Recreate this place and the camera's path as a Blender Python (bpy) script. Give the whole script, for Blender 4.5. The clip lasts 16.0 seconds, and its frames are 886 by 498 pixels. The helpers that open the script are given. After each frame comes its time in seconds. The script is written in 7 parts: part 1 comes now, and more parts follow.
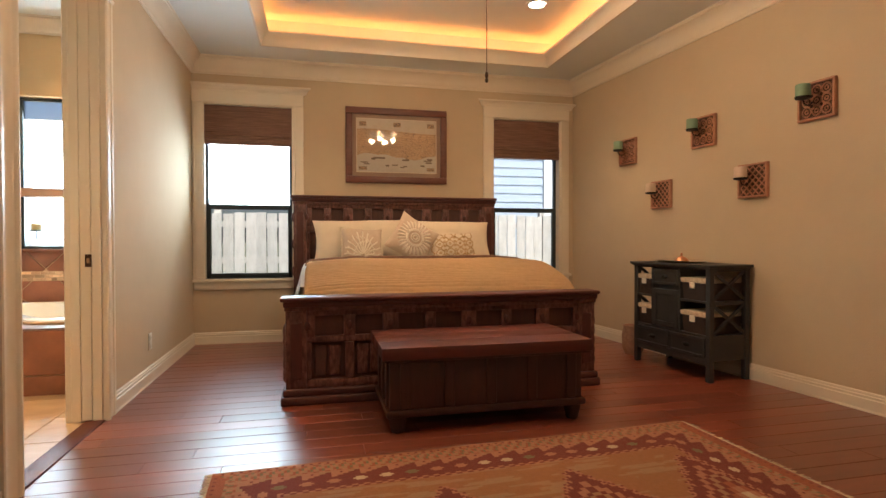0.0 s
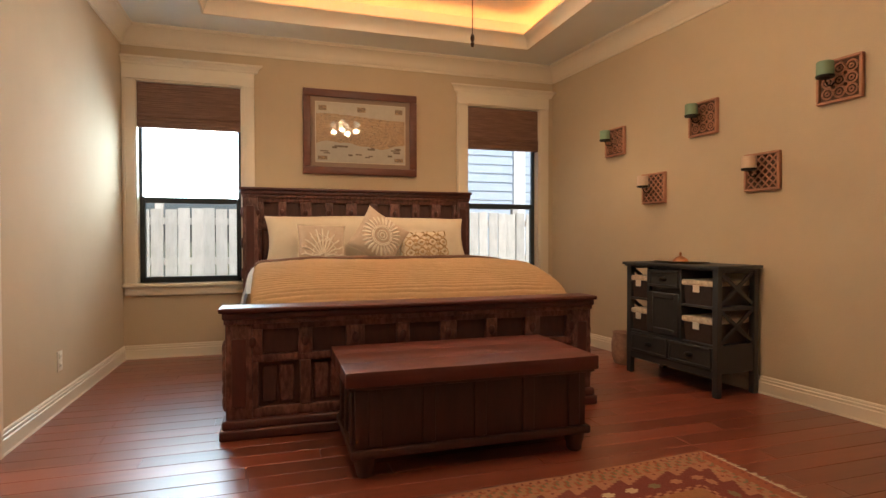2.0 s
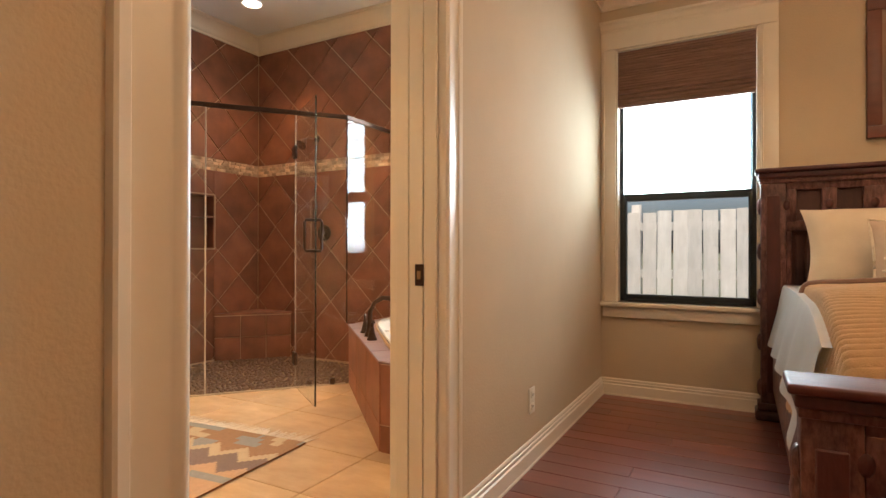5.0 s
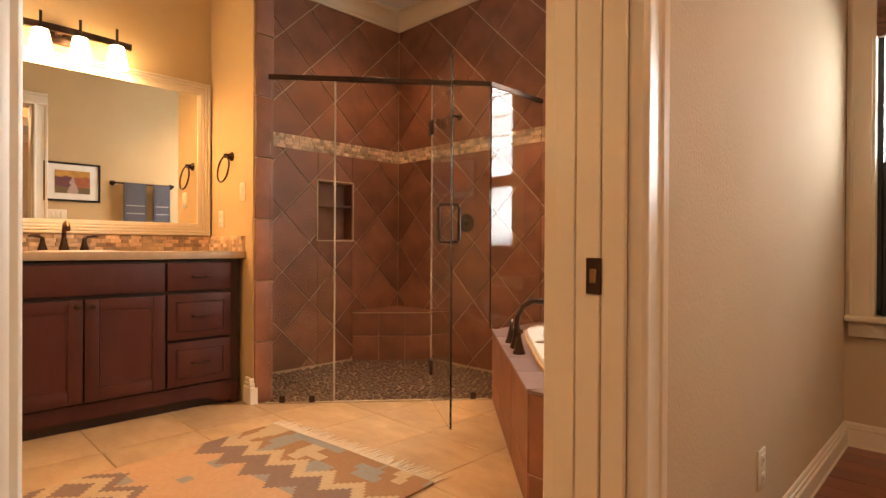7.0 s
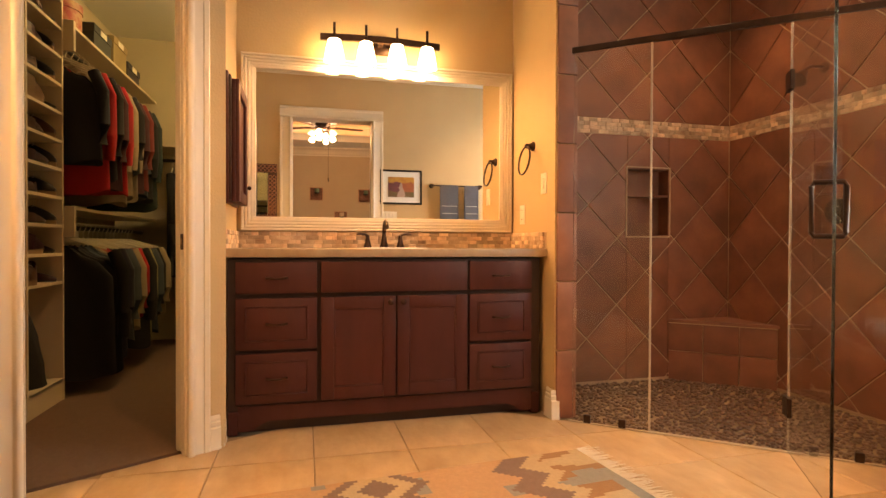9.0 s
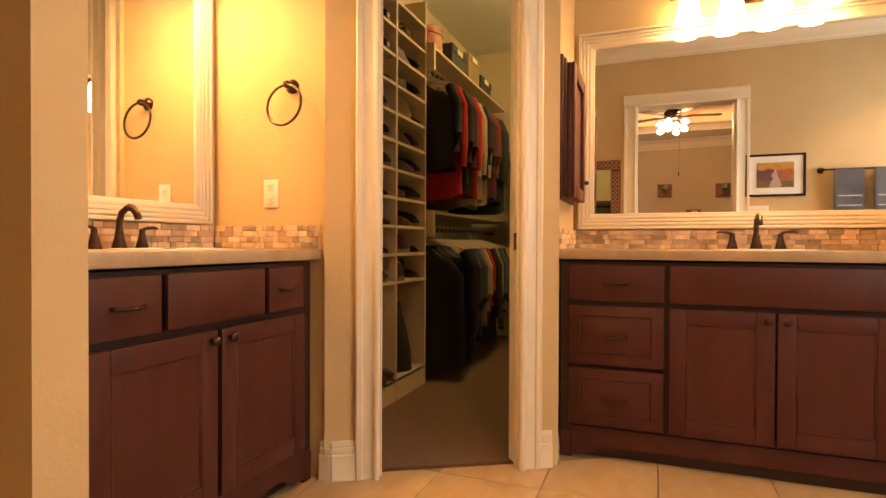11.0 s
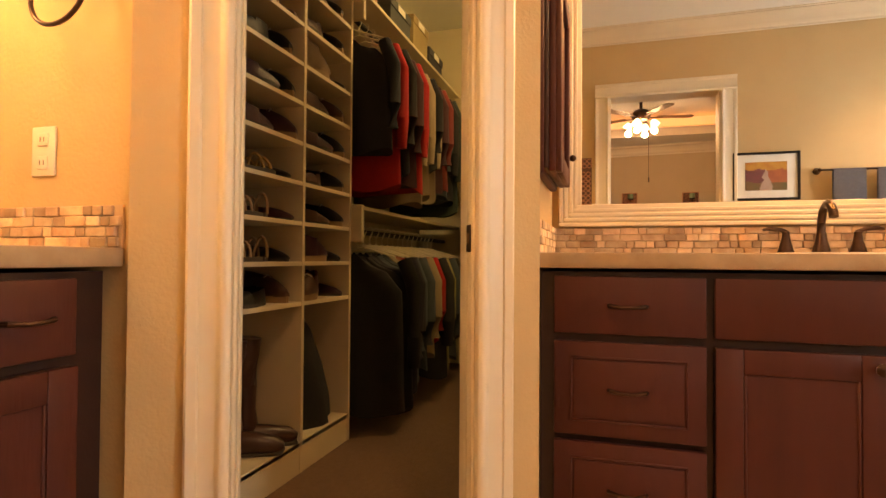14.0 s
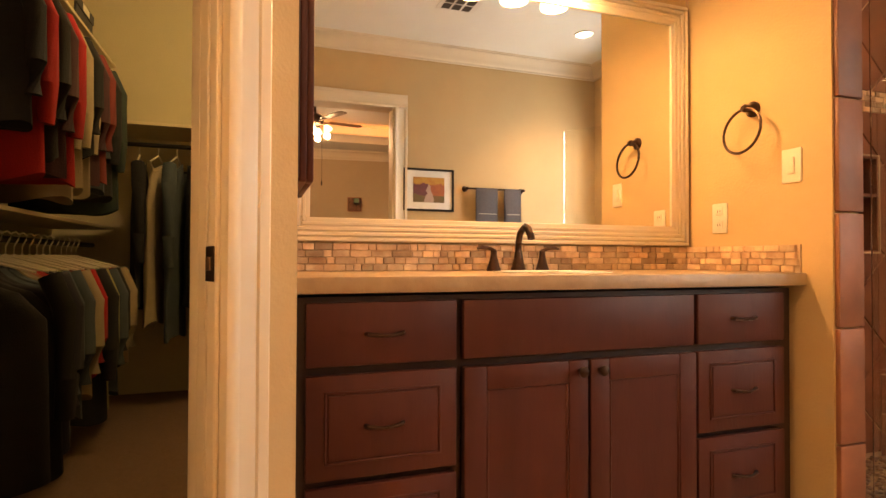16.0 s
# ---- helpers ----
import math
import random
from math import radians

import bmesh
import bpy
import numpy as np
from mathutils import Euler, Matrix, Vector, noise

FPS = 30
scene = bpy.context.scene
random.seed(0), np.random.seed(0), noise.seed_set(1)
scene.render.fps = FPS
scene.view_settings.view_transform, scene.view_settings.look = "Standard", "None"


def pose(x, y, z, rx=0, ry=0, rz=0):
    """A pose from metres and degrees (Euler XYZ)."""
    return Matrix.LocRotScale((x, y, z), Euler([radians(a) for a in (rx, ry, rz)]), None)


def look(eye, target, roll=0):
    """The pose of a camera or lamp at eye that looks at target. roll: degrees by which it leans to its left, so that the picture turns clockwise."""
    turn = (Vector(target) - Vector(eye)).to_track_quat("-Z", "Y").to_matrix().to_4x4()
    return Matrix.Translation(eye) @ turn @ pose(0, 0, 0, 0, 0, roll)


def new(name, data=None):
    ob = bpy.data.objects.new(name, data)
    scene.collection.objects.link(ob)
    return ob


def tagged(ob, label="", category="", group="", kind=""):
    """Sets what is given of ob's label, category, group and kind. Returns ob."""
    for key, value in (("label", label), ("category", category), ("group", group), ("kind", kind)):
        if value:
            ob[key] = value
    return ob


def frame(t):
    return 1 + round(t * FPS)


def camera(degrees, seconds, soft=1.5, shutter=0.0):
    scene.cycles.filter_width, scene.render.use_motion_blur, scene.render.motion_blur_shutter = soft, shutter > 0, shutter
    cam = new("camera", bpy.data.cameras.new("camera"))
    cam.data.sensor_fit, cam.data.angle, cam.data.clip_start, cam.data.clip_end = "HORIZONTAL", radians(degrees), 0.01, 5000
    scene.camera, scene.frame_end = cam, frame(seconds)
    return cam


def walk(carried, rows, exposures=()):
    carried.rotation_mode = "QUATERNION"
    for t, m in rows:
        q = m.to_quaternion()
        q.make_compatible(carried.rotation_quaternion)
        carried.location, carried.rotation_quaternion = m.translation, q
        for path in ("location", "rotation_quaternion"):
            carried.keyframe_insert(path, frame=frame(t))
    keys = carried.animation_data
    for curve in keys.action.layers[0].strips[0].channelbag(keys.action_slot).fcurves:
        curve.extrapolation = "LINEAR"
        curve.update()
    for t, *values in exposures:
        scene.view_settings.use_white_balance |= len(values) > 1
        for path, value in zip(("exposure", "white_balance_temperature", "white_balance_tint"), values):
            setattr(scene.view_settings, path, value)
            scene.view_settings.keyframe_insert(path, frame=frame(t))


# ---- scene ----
cam = camera(78.5, 16.0)
PATH = [
    (0, (0.155, -0.367, 1.025), (0.613, 1.58, 0.996), -0.1),
    (0.5, (0.159, -0.249, 1.011), (0.733, 1.667, 0.985), -0.1),
    (1, (0.19, -0.141, 1.019), (0.814, 1.759, 0.989), -0.2),
    (1.5, (0.207, 0.006, 1.007), (0.849, 1.9, 0.979), -0.2),
    (2, (0.218, 0.193, 1.013), (0.808, 2.104, 0.983), -0.1),
    (2.5, (0.173, 0.477, 1.009), (0.541, 2.443, 0.986), 0.0),
    (3, (0.121, 0.722, 0.992), (0.223, 2.719, 0.971), 0.2),
    (3.5, (0.102, 1.014, 0.994), (-0.142, 2.999, 0.983), 0.2),
    (4, (0.06, 1.229, 0.987), (-0.475, 3.156, 0.979), 0.2),
    (4.5, (-0.053, 1.449, 1.002), (-0.869, 3.276, 0.993), 0.3),
    (4.7, (-0.095, 1.483, 1.0), (-0.978, 3.278, 0.999), 0.2),
    (7, (-0.55, 2.098, 0.975), (-1.959, 3.518, 0.966), 0.3),
    (7.5, (-0.672, 2.235, 0.985), (-2.189, 3.534, 0.960), 0.3),
    (8, (-0.819, 2.308, 0.959), (-2.488, 3.41, 0.944), 0.1),
    (8.5, (-0.882, 2.292, 0.984), (-2.702, 3.121, 0.957), 0.1),
    (9, (-0.978, 2.307, 0.97), (-2.917, 2.799, 0.948), 0.2),
    (9.5, (-1.075, 2.290, 0.967), (-3.070, 2.447, 0.947), 0.4),
    (10, (-1.160, 2.320, 0.969), (-3.149, 2.120, 0.937), 0.4),
    (12.5, (-1.732, 2.283, 0.939), (-3.472, 1.297, 0.959), 0.3),
    (13, (-1.884, 2.205, 0.93), (-3.646, 1.259, 0.958), 0.5),
    (13.5, (-2.075, 2.146, 0.917), (-3.912, 1.355, 0.951), 0.5),
    (14, (-2.262, 2.107, 0.918), (-4.178, 1.536, 0.954), 0.4),
    (14.5, (-2.374, 2.059, 0.912), (-4.352, 1.763, 0.949), 0.3),
    (15, (-2.401, 1.988, 0.951), (-4.401, 1.996, 0.978), 0.0),
    (15.5, (-2.43, 1.942, 0.973), (-4.407, 2.244, 1.002), -0.1),
    (16, (-2.457, 1.856, 0.986), (-4.349, 2.503, 1.018), 0.2),
]
walk(cam, [(t, look(eye, target, roll)) for t, eye, target, roll in PATH], [(0, 0.44, 5600, 9), (4, 0.40, 5700, 10), (7, 0.10, 7200, 25), (9.5, 0.10, 7700, 26), (12.5, 0.18, 8100, 25), (16, 0.05, 8200, 27)])

# ---------- world, sun, window light, exposure ----------
world = bpy.data.worlds.new("sky")
scene.world = world
world.use_nodes = True
wn = world.node_tree.nodes
sky = wn.new("ShaderNodeTexSky")
sky.sky_type = "NISHITA"
sky.sun_disc = False
sky.sun_elevation, sky.sun_rotation = radians(52), radians(160)
sky.air_density, sky.dust_density = 1.0, 6.0
world.node_tree.links.new(sky.outputs[0], wn["Background"].inputs[0])
wn["Background"].inputs[1].default_value = 0.15

sun_data = bpy.data.lights.new("sun", "SUN")
sun_data.energy, sun_data.angle, sun_data.color = 4.0, radians(0.6), (1.0, 0.95, 0.86)
sun = new("sun", sun_data)
sun.matrix_world = look((0, 0, 8), (-0.35, 1.0, 8 - 1.36))


def area_lamp(name, m, w, h, watts, color):
    data = bpy.data.lights.new(name, "AREA")
    data.shape, data.size, data.size_y, data.energy, data.color = "RECTANGLE", w, h, watts, color
    ob = new(name, data)
    ob.matrix_world = m
    return ob


def bulb(name, at, watts, color, radius=0.04):
    data = bpy.data.lights.new(name, "POINT")
    data.energy, data.color, data.shadow_soft_size = watts, color, radius
    ob = new(name, data)
    ob.location = at
    return ob


def spot(name, at, watts, color, degrees=110, radius=0.05):
    data = bpy.data.lights.new(name, "SPOT")
    data.energy, data.color, data.shadow_soft_size = watts, color, radius
    data.spot_size, data.spot_blend = radians(degrees), 0.6
    ob = new(name, data)
    ob.location = at
    return ob


DAY = (0.84, 0.98, 0.96)
WARM = (1.0, 0.58, 0.25)
ROOM = (1.0, 0.64, 0.33)
# sky light in the window openings
window_light = area_lamp("window_light_1", look((-0.497, 5.66, 1.92), (-0.40, 3.0, 1.75)), 0.86, 1.02, 25, DAY)
window_light.data.spread = radians(110)
area_lamp("window_light_3", look((-2.05, 5.56, 1.66), (-2.05, 3.0, 1.0)), 0.85, 1.3, 42, DAY)
# fan lights
FAN = (1.20, 2.57)
for k in range(4):
    a = radians(20 + 90 * k)
    bulb("fan_bulb", (FAN[0] + 0.17 * math.cos(a), FAN[1] + 0.17 * math.sin(a), 2.62), 13, ROOM)
# recessed lights
CANS = [(2.10, 4.20), (0.20, 4.20), (2.10, 1.45), (0.20, 1.45)]
for x, y in CANS:
    spot("can_bulb", (x, y, 3.12), 46 if y > 3 else (24 if x > 1 else 28), ROOM, 100)
BATH_CANS = [(-1.95, 4.70), (-2.50, 2.5), (-3.72, 4.70)]
for x, y in BATH_CANS:
    spot("can_bulb", (x, y, 3.03), 34 if x < -3 else 72, WARM)
# vanity lights
for k in range(4):
    bulb("vanity_bulb", (-4.255, 2.472 + 0.187 * k, 2.06), 12.0, WARM, 0.028)
    bulb("vanity_bulb", (-2.98 + 0.187 * k, 0.61, 2.068), 9.0, WARM, 0.028)
# closet ceiling light
bulb("closet_bulb", (-5.3, 1.9, 2.80), 37, (1.0, 0.77, 0.34), 0.12)

# ---------- materials ----------


def rgb(*c):
    return (*c, 1.0)


def mat(name, base, other=None, rough=0.6, metal=0.0, scale=8.0, stretch=(1, 1, 1), bump=0.1, grain=120.0, mix=0.5, spec=0.5, coat=0.0, coat_rough=0.12, random_amount=0.0, stain=0.0, stain_scale=1.2):
    m = bpy.data.materials.new(name)
    m.use_nodes = True
    nt = m.node_tree
    n, l = nt.nodes, nt.links
    b = n["Principled BSDF"]
    b.inputs["Roughness"].default_value = rough
    b.inputs["Metallic"].default_value = metal
    b.inputs["Specular IOR Level"].default_value = spec
    b.inputs["Coat Weight"].default_value = coat
    b.inputs["Coat Roughness"].default_value = coat_rough
    tc = n.new("ShaderNodeTexCoord")
    mp = n.new("ShaderNodeMapping")
    mp.inputs["Scale"].default_value = stretch
    info = n.new("ShaderNodeObjectInfo")
    add = n.new("ShaderNodeVectorMath")
    add.operation = "ADD"
    mul = n.new("ShaderNodeVectorMath")
    mul.operation = "SCALE"
    mul.inputs[3].default_value = 7.0 if random_amount else 0.0
    comb = n.new("ShaderNodeCombineXYZ")
    for k in range(3):
        l.new(info.outputs["Random"], comb.inputs[k])
    l.new(comb.outputs[0], mul.inputs[0])
    l.new(tc.outputs["Object"], mp.inputs["Vector"])
    l.new(mp.outputs[0], add.inputs[0])
    l.new(mul.outputs[0], add.inputs[1])
    no = n.new("ShaderNodeTexNoise")
    no.inputs["Scale"].default_value = scale
    no.inputs["Detail"].default_value = 6.0
    no.inputs["Roughness"].default_value = 0.62
    l.new(add.outputs[0], no.inputs["Vector"])
    ramp = n.new("ShaderNodeValToRGB")
    o = other or tuple(c * 0.86 for c in base)
    ramp.color_ramp.elements[0].color, ramp.color_ramp.elements[1].color = rgb(*base), rgb(*o)
    ramp.color_ramp.elements[0].position, ramp.color_ramp.elements[1].position = 0.5 - mix / 2, 0.5 + mix / 2
    l.new(no.outputs[0], ramp.inputs[0])
    out = ramp.outputs[0]
    if stain:
        n2 = n.new("ShaderNodeTexNoise")
        n2.inputs["Scale"].default_value = stain_scale
        n2.inputs["Detail"].default_value = 4.0
        l.new(tc.outputs["Object"], n2.inputs["Vector"])
        mr = n.new("ShaderNodeMapRange")
        mr.inputs["From Min"].default_value, mr.inputs["From Max"].default_value = 0.35, 0.7
        mr.inputs["To Min"].default_value, mr.inputs["To Max"].default_value = 1.0, 1.0 - stain
        l.new(n2.outputs[0], mr.inputs[0])
        mm = n.new("ShaderNodeMix")
        mm.data_type, mm.blend_type = "RGBA", "MULTIPLY"
        mm.inputs[0].default_value = 1.0
        l.new(out, mm.inputs[6])
        l.new(mr.outputs[0], mm.inputs[7])
        out = mm.outputs[2]
    if random_amount:
        hs = n.new("ShaderNodeHueSaturation")
        mr = n.new("ShaderNodeMapRange")
        mr.inputs["To Min"].default_value, mr.inputs["To Max"].default_value = 1 - random_amount, 1 + random_amount
        l.new(info.outputs["Random"], mr.inputs[0])
        l.new(mr.outputs[0], hs.inputs["Value"])
        l.new(out, hs.inputs["Color"])
        out = hs.outputs[0]
    l.new(out, b.inputs["Base Color"])
    if bump:
        gn = n.new("ShaderNodeTexNoise")
        gn.inputs["Scale"].default_value = grain
        gn.inputs["Detail"].default_value = 3.0
        l.new(add.outputs[0], gn.inputs["Vector"])
        bp = n.new("ShaderNodeBump")
        bp.inputs["Strength"].default_value = bump
        bp.inputs["Distance"].default_value = 0.004
        l.new(gn.outputs[0], bp.inputs["Height"])
        l.new(bp.outputs[0], b.inputs["Normal"])
    return m


def glowing(name, color, strength):
    m = bpy.data.materials.new(name)
    m.use_nodes = True
    b = m.node_tree.nodes["Principled BSDF"]
    b.inputs["Base Color"].default_value = rgb(*color)
    b.inputs["Emission Color"].default_value = rgb(*color)
    b.inputs["Emission Strength"].default_value = strength
    return m


def glass_mat(name, color=(0.97, 0.99, 0.98), rough=0.0, ior=1.45):
    m = bpy.data.materials.new(name)
    m.use_nodes = True
    b = m.node_tree.nodes["Principled BSDF"]
    b.inputs["Base Color"].default_value = rgb(*color)
    b.inputs["Transmission Weight"].default_value = 1.0
    b.inputs["Roughness"].default_value = rough
    b.inputs["IOR"].default_value = ior
    return m


PAINT = mat("tan_wall_paint", (0.57, 0.46, 0.32), (0.54, 0.43, 0.295), rough=0.92, spec=0.12, scale=3, bump=0.35, grain=95, stain=0.05)
PAINT_BATH = mat("warm_tan_wall_paint", (0.60, 0.445, 0.25), (0.57, 0.415, 0.23), rough=0.8, spec=0.25, scale=3, bump=0.35, grain=95, stain=0.05)
PAINT_CLOSET = mat("pale_closet_paint", (0.58, 0.50, 0.34), (0.54, 0.47, 0.31), rough=0.75, scale=3, bump=0.3, grain=95)
CEILING = mat("ceiling_paint", (0.80, 0.82, 0.80), (0.77, 0.79, 0.77), rough=0.8, scale=4, bump=0.25, grain=110)
TRIM = mat("cream_trim_paint", (0.76, 0.68, 0.55), (0.73, 0.65, 0.52), rough=0.38, scale=5, bump=0.05, grain=40, stain=0.05)
WOOD_FLOOR = mat("red_hardwood", (0.25, 0.062, 0.033), (0.115, 0.026, 0.014), rough=0.34, scale=5, stretch=(0.35, 4.5, 4), bump=0.05, grain=30, mix=0.75, random_amount=0.30, coat=0.6, coat_rough=0.30)
SUBFLOOR = mat("dark_joint", (0.02, 0.010, 0.006), rough=0.8, bump=0)
DARKWOOD = mat("dark_carved_wood", (0.095, 0.022, 0.017), (0.040, 0.012, 0.010), rough=0.42, scale=7, stretch=(3, 3, 0.7), bump=0.6, grain=36, mix=0.6, coat=0.1)
DARKWOOD_CHIP = mat("weathered_carved_wood", (0.085, 0.022, 0.018), (0.20, 0.085, 0.066), rough=0.5, scale=22, stretch=(2.2, 2.2, 0.8), bump=1.0, grain=46, mix=0.22, stain=0.55, stain_scale=8)
# shade behind the carving put into the colour; every third panel shares the tone
DARKWOOD_RECESS = mat("recess_dark_wood", (0.045, 0.016, 0.012), (0.08, 0.026, 0.018), rough=0.55, scale=10, stretch=(3, 3, 0.8), bump=0.5, grain=40)
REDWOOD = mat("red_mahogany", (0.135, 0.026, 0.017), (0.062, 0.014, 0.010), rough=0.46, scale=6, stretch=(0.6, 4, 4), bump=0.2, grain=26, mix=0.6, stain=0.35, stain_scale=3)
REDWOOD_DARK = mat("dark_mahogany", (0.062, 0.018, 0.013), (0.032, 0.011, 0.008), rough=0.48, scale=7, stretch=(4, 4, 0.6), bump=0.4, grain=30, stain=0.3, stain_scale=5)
BLACKWOOD = mat("charcoal_painted_wood", (0.026, 0.027, 0.029), (0.040, 0.041, 0.043), rough=0.45, scale=9, bump=0.15, grain=50)
ESPRESSO = mat("espresso_cabinet_wood", (0.078, 0.021, 0.017), (0.050, 0.013, 0.011), spec=0.3, rough=0.46, scale=4, stretch=(3.5, 3.5, 0.5), bump=0.15, grain=34, mix=0.7)
# darker espresso for set-back parts: shade of the gaps put into the colour
ESPRESSO_SHADE = mat("espresso_gap_shade", (0.034, 0.013, 0.011), (0.024, 0.009, 0.008), rough=0.45, scale=4, bump=0.1)
COUNTER = mat("honed_limestone", (0.44, 0.33, 0.22), (0.33, 0.23, 0.15), rough=0.42, scale=14, bump=0.25, grain=70, mix=0.5, stain=0.12, stain_scale=5)
BRONZE = mat("oil_rubbed_bronze", (0.085, 0.048, 0.034), (0.04, 0.024, 0.018), rough=0.32, metal=0.85, scale=14, bump=0.05)
BRONZE_LIGHT = mat("copper_bronze", (0.40, 0.26, 0.13), (0.25, 0.15, 0.09), rough=0.28, metal=0.9, scale=20, bump=0.05)
IRON = mat("black_iron", (0.02, 0.018, 0.016), rough=0.5, metal=0.6, bump=0.1)
WINDOW_DARK = mat("dark_window_frame", (0.028, 0.038, 0.042), (0.02, 0.03, 0.034), rough=0.4, bump=0.05)
GLASS = glass_mat("window_glass")
SHOWER_GLASS = glass_mat("shower_glass", (0.96, 0.98, 0.97))
SHOWER_EDGE = glass_mat("polished_glass_edge", (0.62, 0.72, 0.66), 0.15)
FROST = glass_mat("frosted_glass", (0.93, 0.95, 0.96), 0.45)
MIRROR = mat("mirror_silver", (0.90, 0.91, 0.89), (0.90, 0.91, 0.89), rough=0.0, metal=1.0, bump=0)
SLATE = mat("rust_slate_tile", (0.36, 0.145, 0.080), (0.20, 0.090, 0.058), rough=0.48, spec=0.4, scale=5, bump=0.35, grain=18, mix=0.6, random_amount=0.15, stain=0.3, stain_scale=4)
SLATE_DECK = mat("grey_slate_tile", (0.24, 0.17, 0.16), (0.17, 0.10, 0.085), rough=0.32, scale=6, bump=0.3, grain=18, mix=0.6, random_amount=0.2)
GROUT = mat("tan_grout", (0.60, 0.44, 0.30), (0.52, 0.38, 0.25), rough=0.85, scale=20, bump=0.3)
MOSAIC = mat("travertine_mosaic", (0.80, 0.64, 0.44), (0.36, 0.19, 0.11), rough=0.5, scale=11, bump=0.7, grain=45, mix=0.5, random_amount=0.42)
FLOOR_TILE = mat("travertine_floor_tile", (0.62, 0.45, 0.27), (0.45, 0.29, 0.15), rough=0.36, scale=5, stretch=(1, 2.2, 1), bump=0.2, grain=16, mix=0.5, random_amount=0.09, stain=0.22, stain_scale=2.6)
FLOOR_GROUT = mat("floor_grout", (0.33, 0.24, 0.15), rough=0.85, bump=0.2)
PEBBLE = mat("brown_pebble", (0.34, 0.20, 0.125), (0.16, 0.095, 0.065), rough=0.4, scale=12, bump=0.2, random_amount=0.5)
TUBWHITE = mat("white_acrylic", (0.80, 0.78, 0.73), (0.78, 0.76, 0.71), rough=0.15, bump=0)
CARPET = mat("brown_carpet", (0.20, 0.115, 0.072), (0.13, 0.075, 0.048), rough=0.95, scale=60, bump=1.0, grain=350, mix=0.6)
SHELFWOOD = mat("cream_melamine", (0.64, 0.54, 0.38), (0.60, 0.50, 0.35), rough=0.5, scale=4, bump=0.05)
PLATE = mat("ivory_plastic", (0.74, 0.69, 0.58), (0.73, 0.68, 0.57), rough=0.35, bump=0)
PLATE_DARK = mat("slot_dark", (0.05, 0.04, 0.035), rough=0.5, bump=0)

# ---------- mesh helpers ----------


def cube(bm, x0, x1, y0, y1, z0, z1, m=None):
    mm = Matrix.Translation(((x0 + x1) / 2, (y0 + y1) / 2, (z0 + z1) / 2)) @ Matrix.Diagonal((x1 - x0, y1 - y0, z1 - z0, 1))
    if m is not None:
        mm = m @ mm
    return bmesh.ops.create_cube(bm, size=1, matrix=mm)["verts"]


def bevelled(bm, w=0.004, seg=2):
    bmesh.ops.bevel(bm, geom=list(bm.edges), offset=w, segments=seg, affect="EDGES", profile=0.5, clamp_overlap=True)
    return bm


def slab(x0, x1, y0, y1, z0, z1, w=0.004, seg=2, m=None):
    bm = bmesh.new()
    cube(bm, x0, x1, y0, y1, z0, z1)
    if w:
        bevelled(bm, w, seg)
    if m is not None:
        bm.transform(m)
    return bm


def cyl(bm, a, b, r0, r1=None, seg=16):
    a, b = Vector(a), Vector(b)
    d = b - a
    m = Matrix.Translation((a + b) / 2) @ d.to_track_quat("Z", "Y").to_matrix().to_4x4()
    bmesh.ops.create_cone(bm, cap_ends=True, segments=seg, radius1=r0, radius2=r0 if r1 is None else r1, depth=d.length, matrix=m)


def ball(bm, at, r, sx=1, sy=1, sz=1, u=14, v=9, m=None):
    mm = Matrix.Translation(at) @ Matrix.Diagonal((sx, sy, sz, 1))
    bmesh.ops.create_uvsphere(bm, u_segments=u, v_segments=v, radius=r, matrix=m @ mm if m is not None else mm)


def lathe(bm, profile, at=(0, 0, 0), seg=20, m=None):
    rings = []
    for r, z in profile:
        ring = []
        for k in range(seg):
            a = 2 * math.pi * k / seg
            co = Vector((at[0] + r * math.cos(a), at[1] + r * math.sin(a), at[2] + z))
            ring.append(bm.verts.new(m @ co if m is not None else co))
        rings.append(ring)
    for r0, r1 in zip(rings, rings[1:]):
        for k in range(seg):
            bm.faces.new((r0[k], r0[(k + 1) % seg], r1[(k + 1) % seg], r1[k]))
    for ring, flip in ((rings[0], True), (rings[-1], False)):
        bm.faces.new(ring[::-1] if flip else ring)


def prism(bm, pts, z0, z1, m=None):
    """A closed prism over the polygon pts."""
    lo = [bm.verts.new(m @ Vector((x, y, z0)) if m is not None else (x, y, z0)) for x, y in pts]
    hi = [bm.verts.new(m @ Vector((x, y, z1)) if m is not None else (x, y, z1)) for x, y in pts]
    k = len(pts)
    bm.faces.new(lo[::-1])
    bm.faces.new(hi)
    for i in range(k):
        bm.faces.new((lo[i], lo[(i + 1) % k], hi[(i + 1) % k], hi[i]))


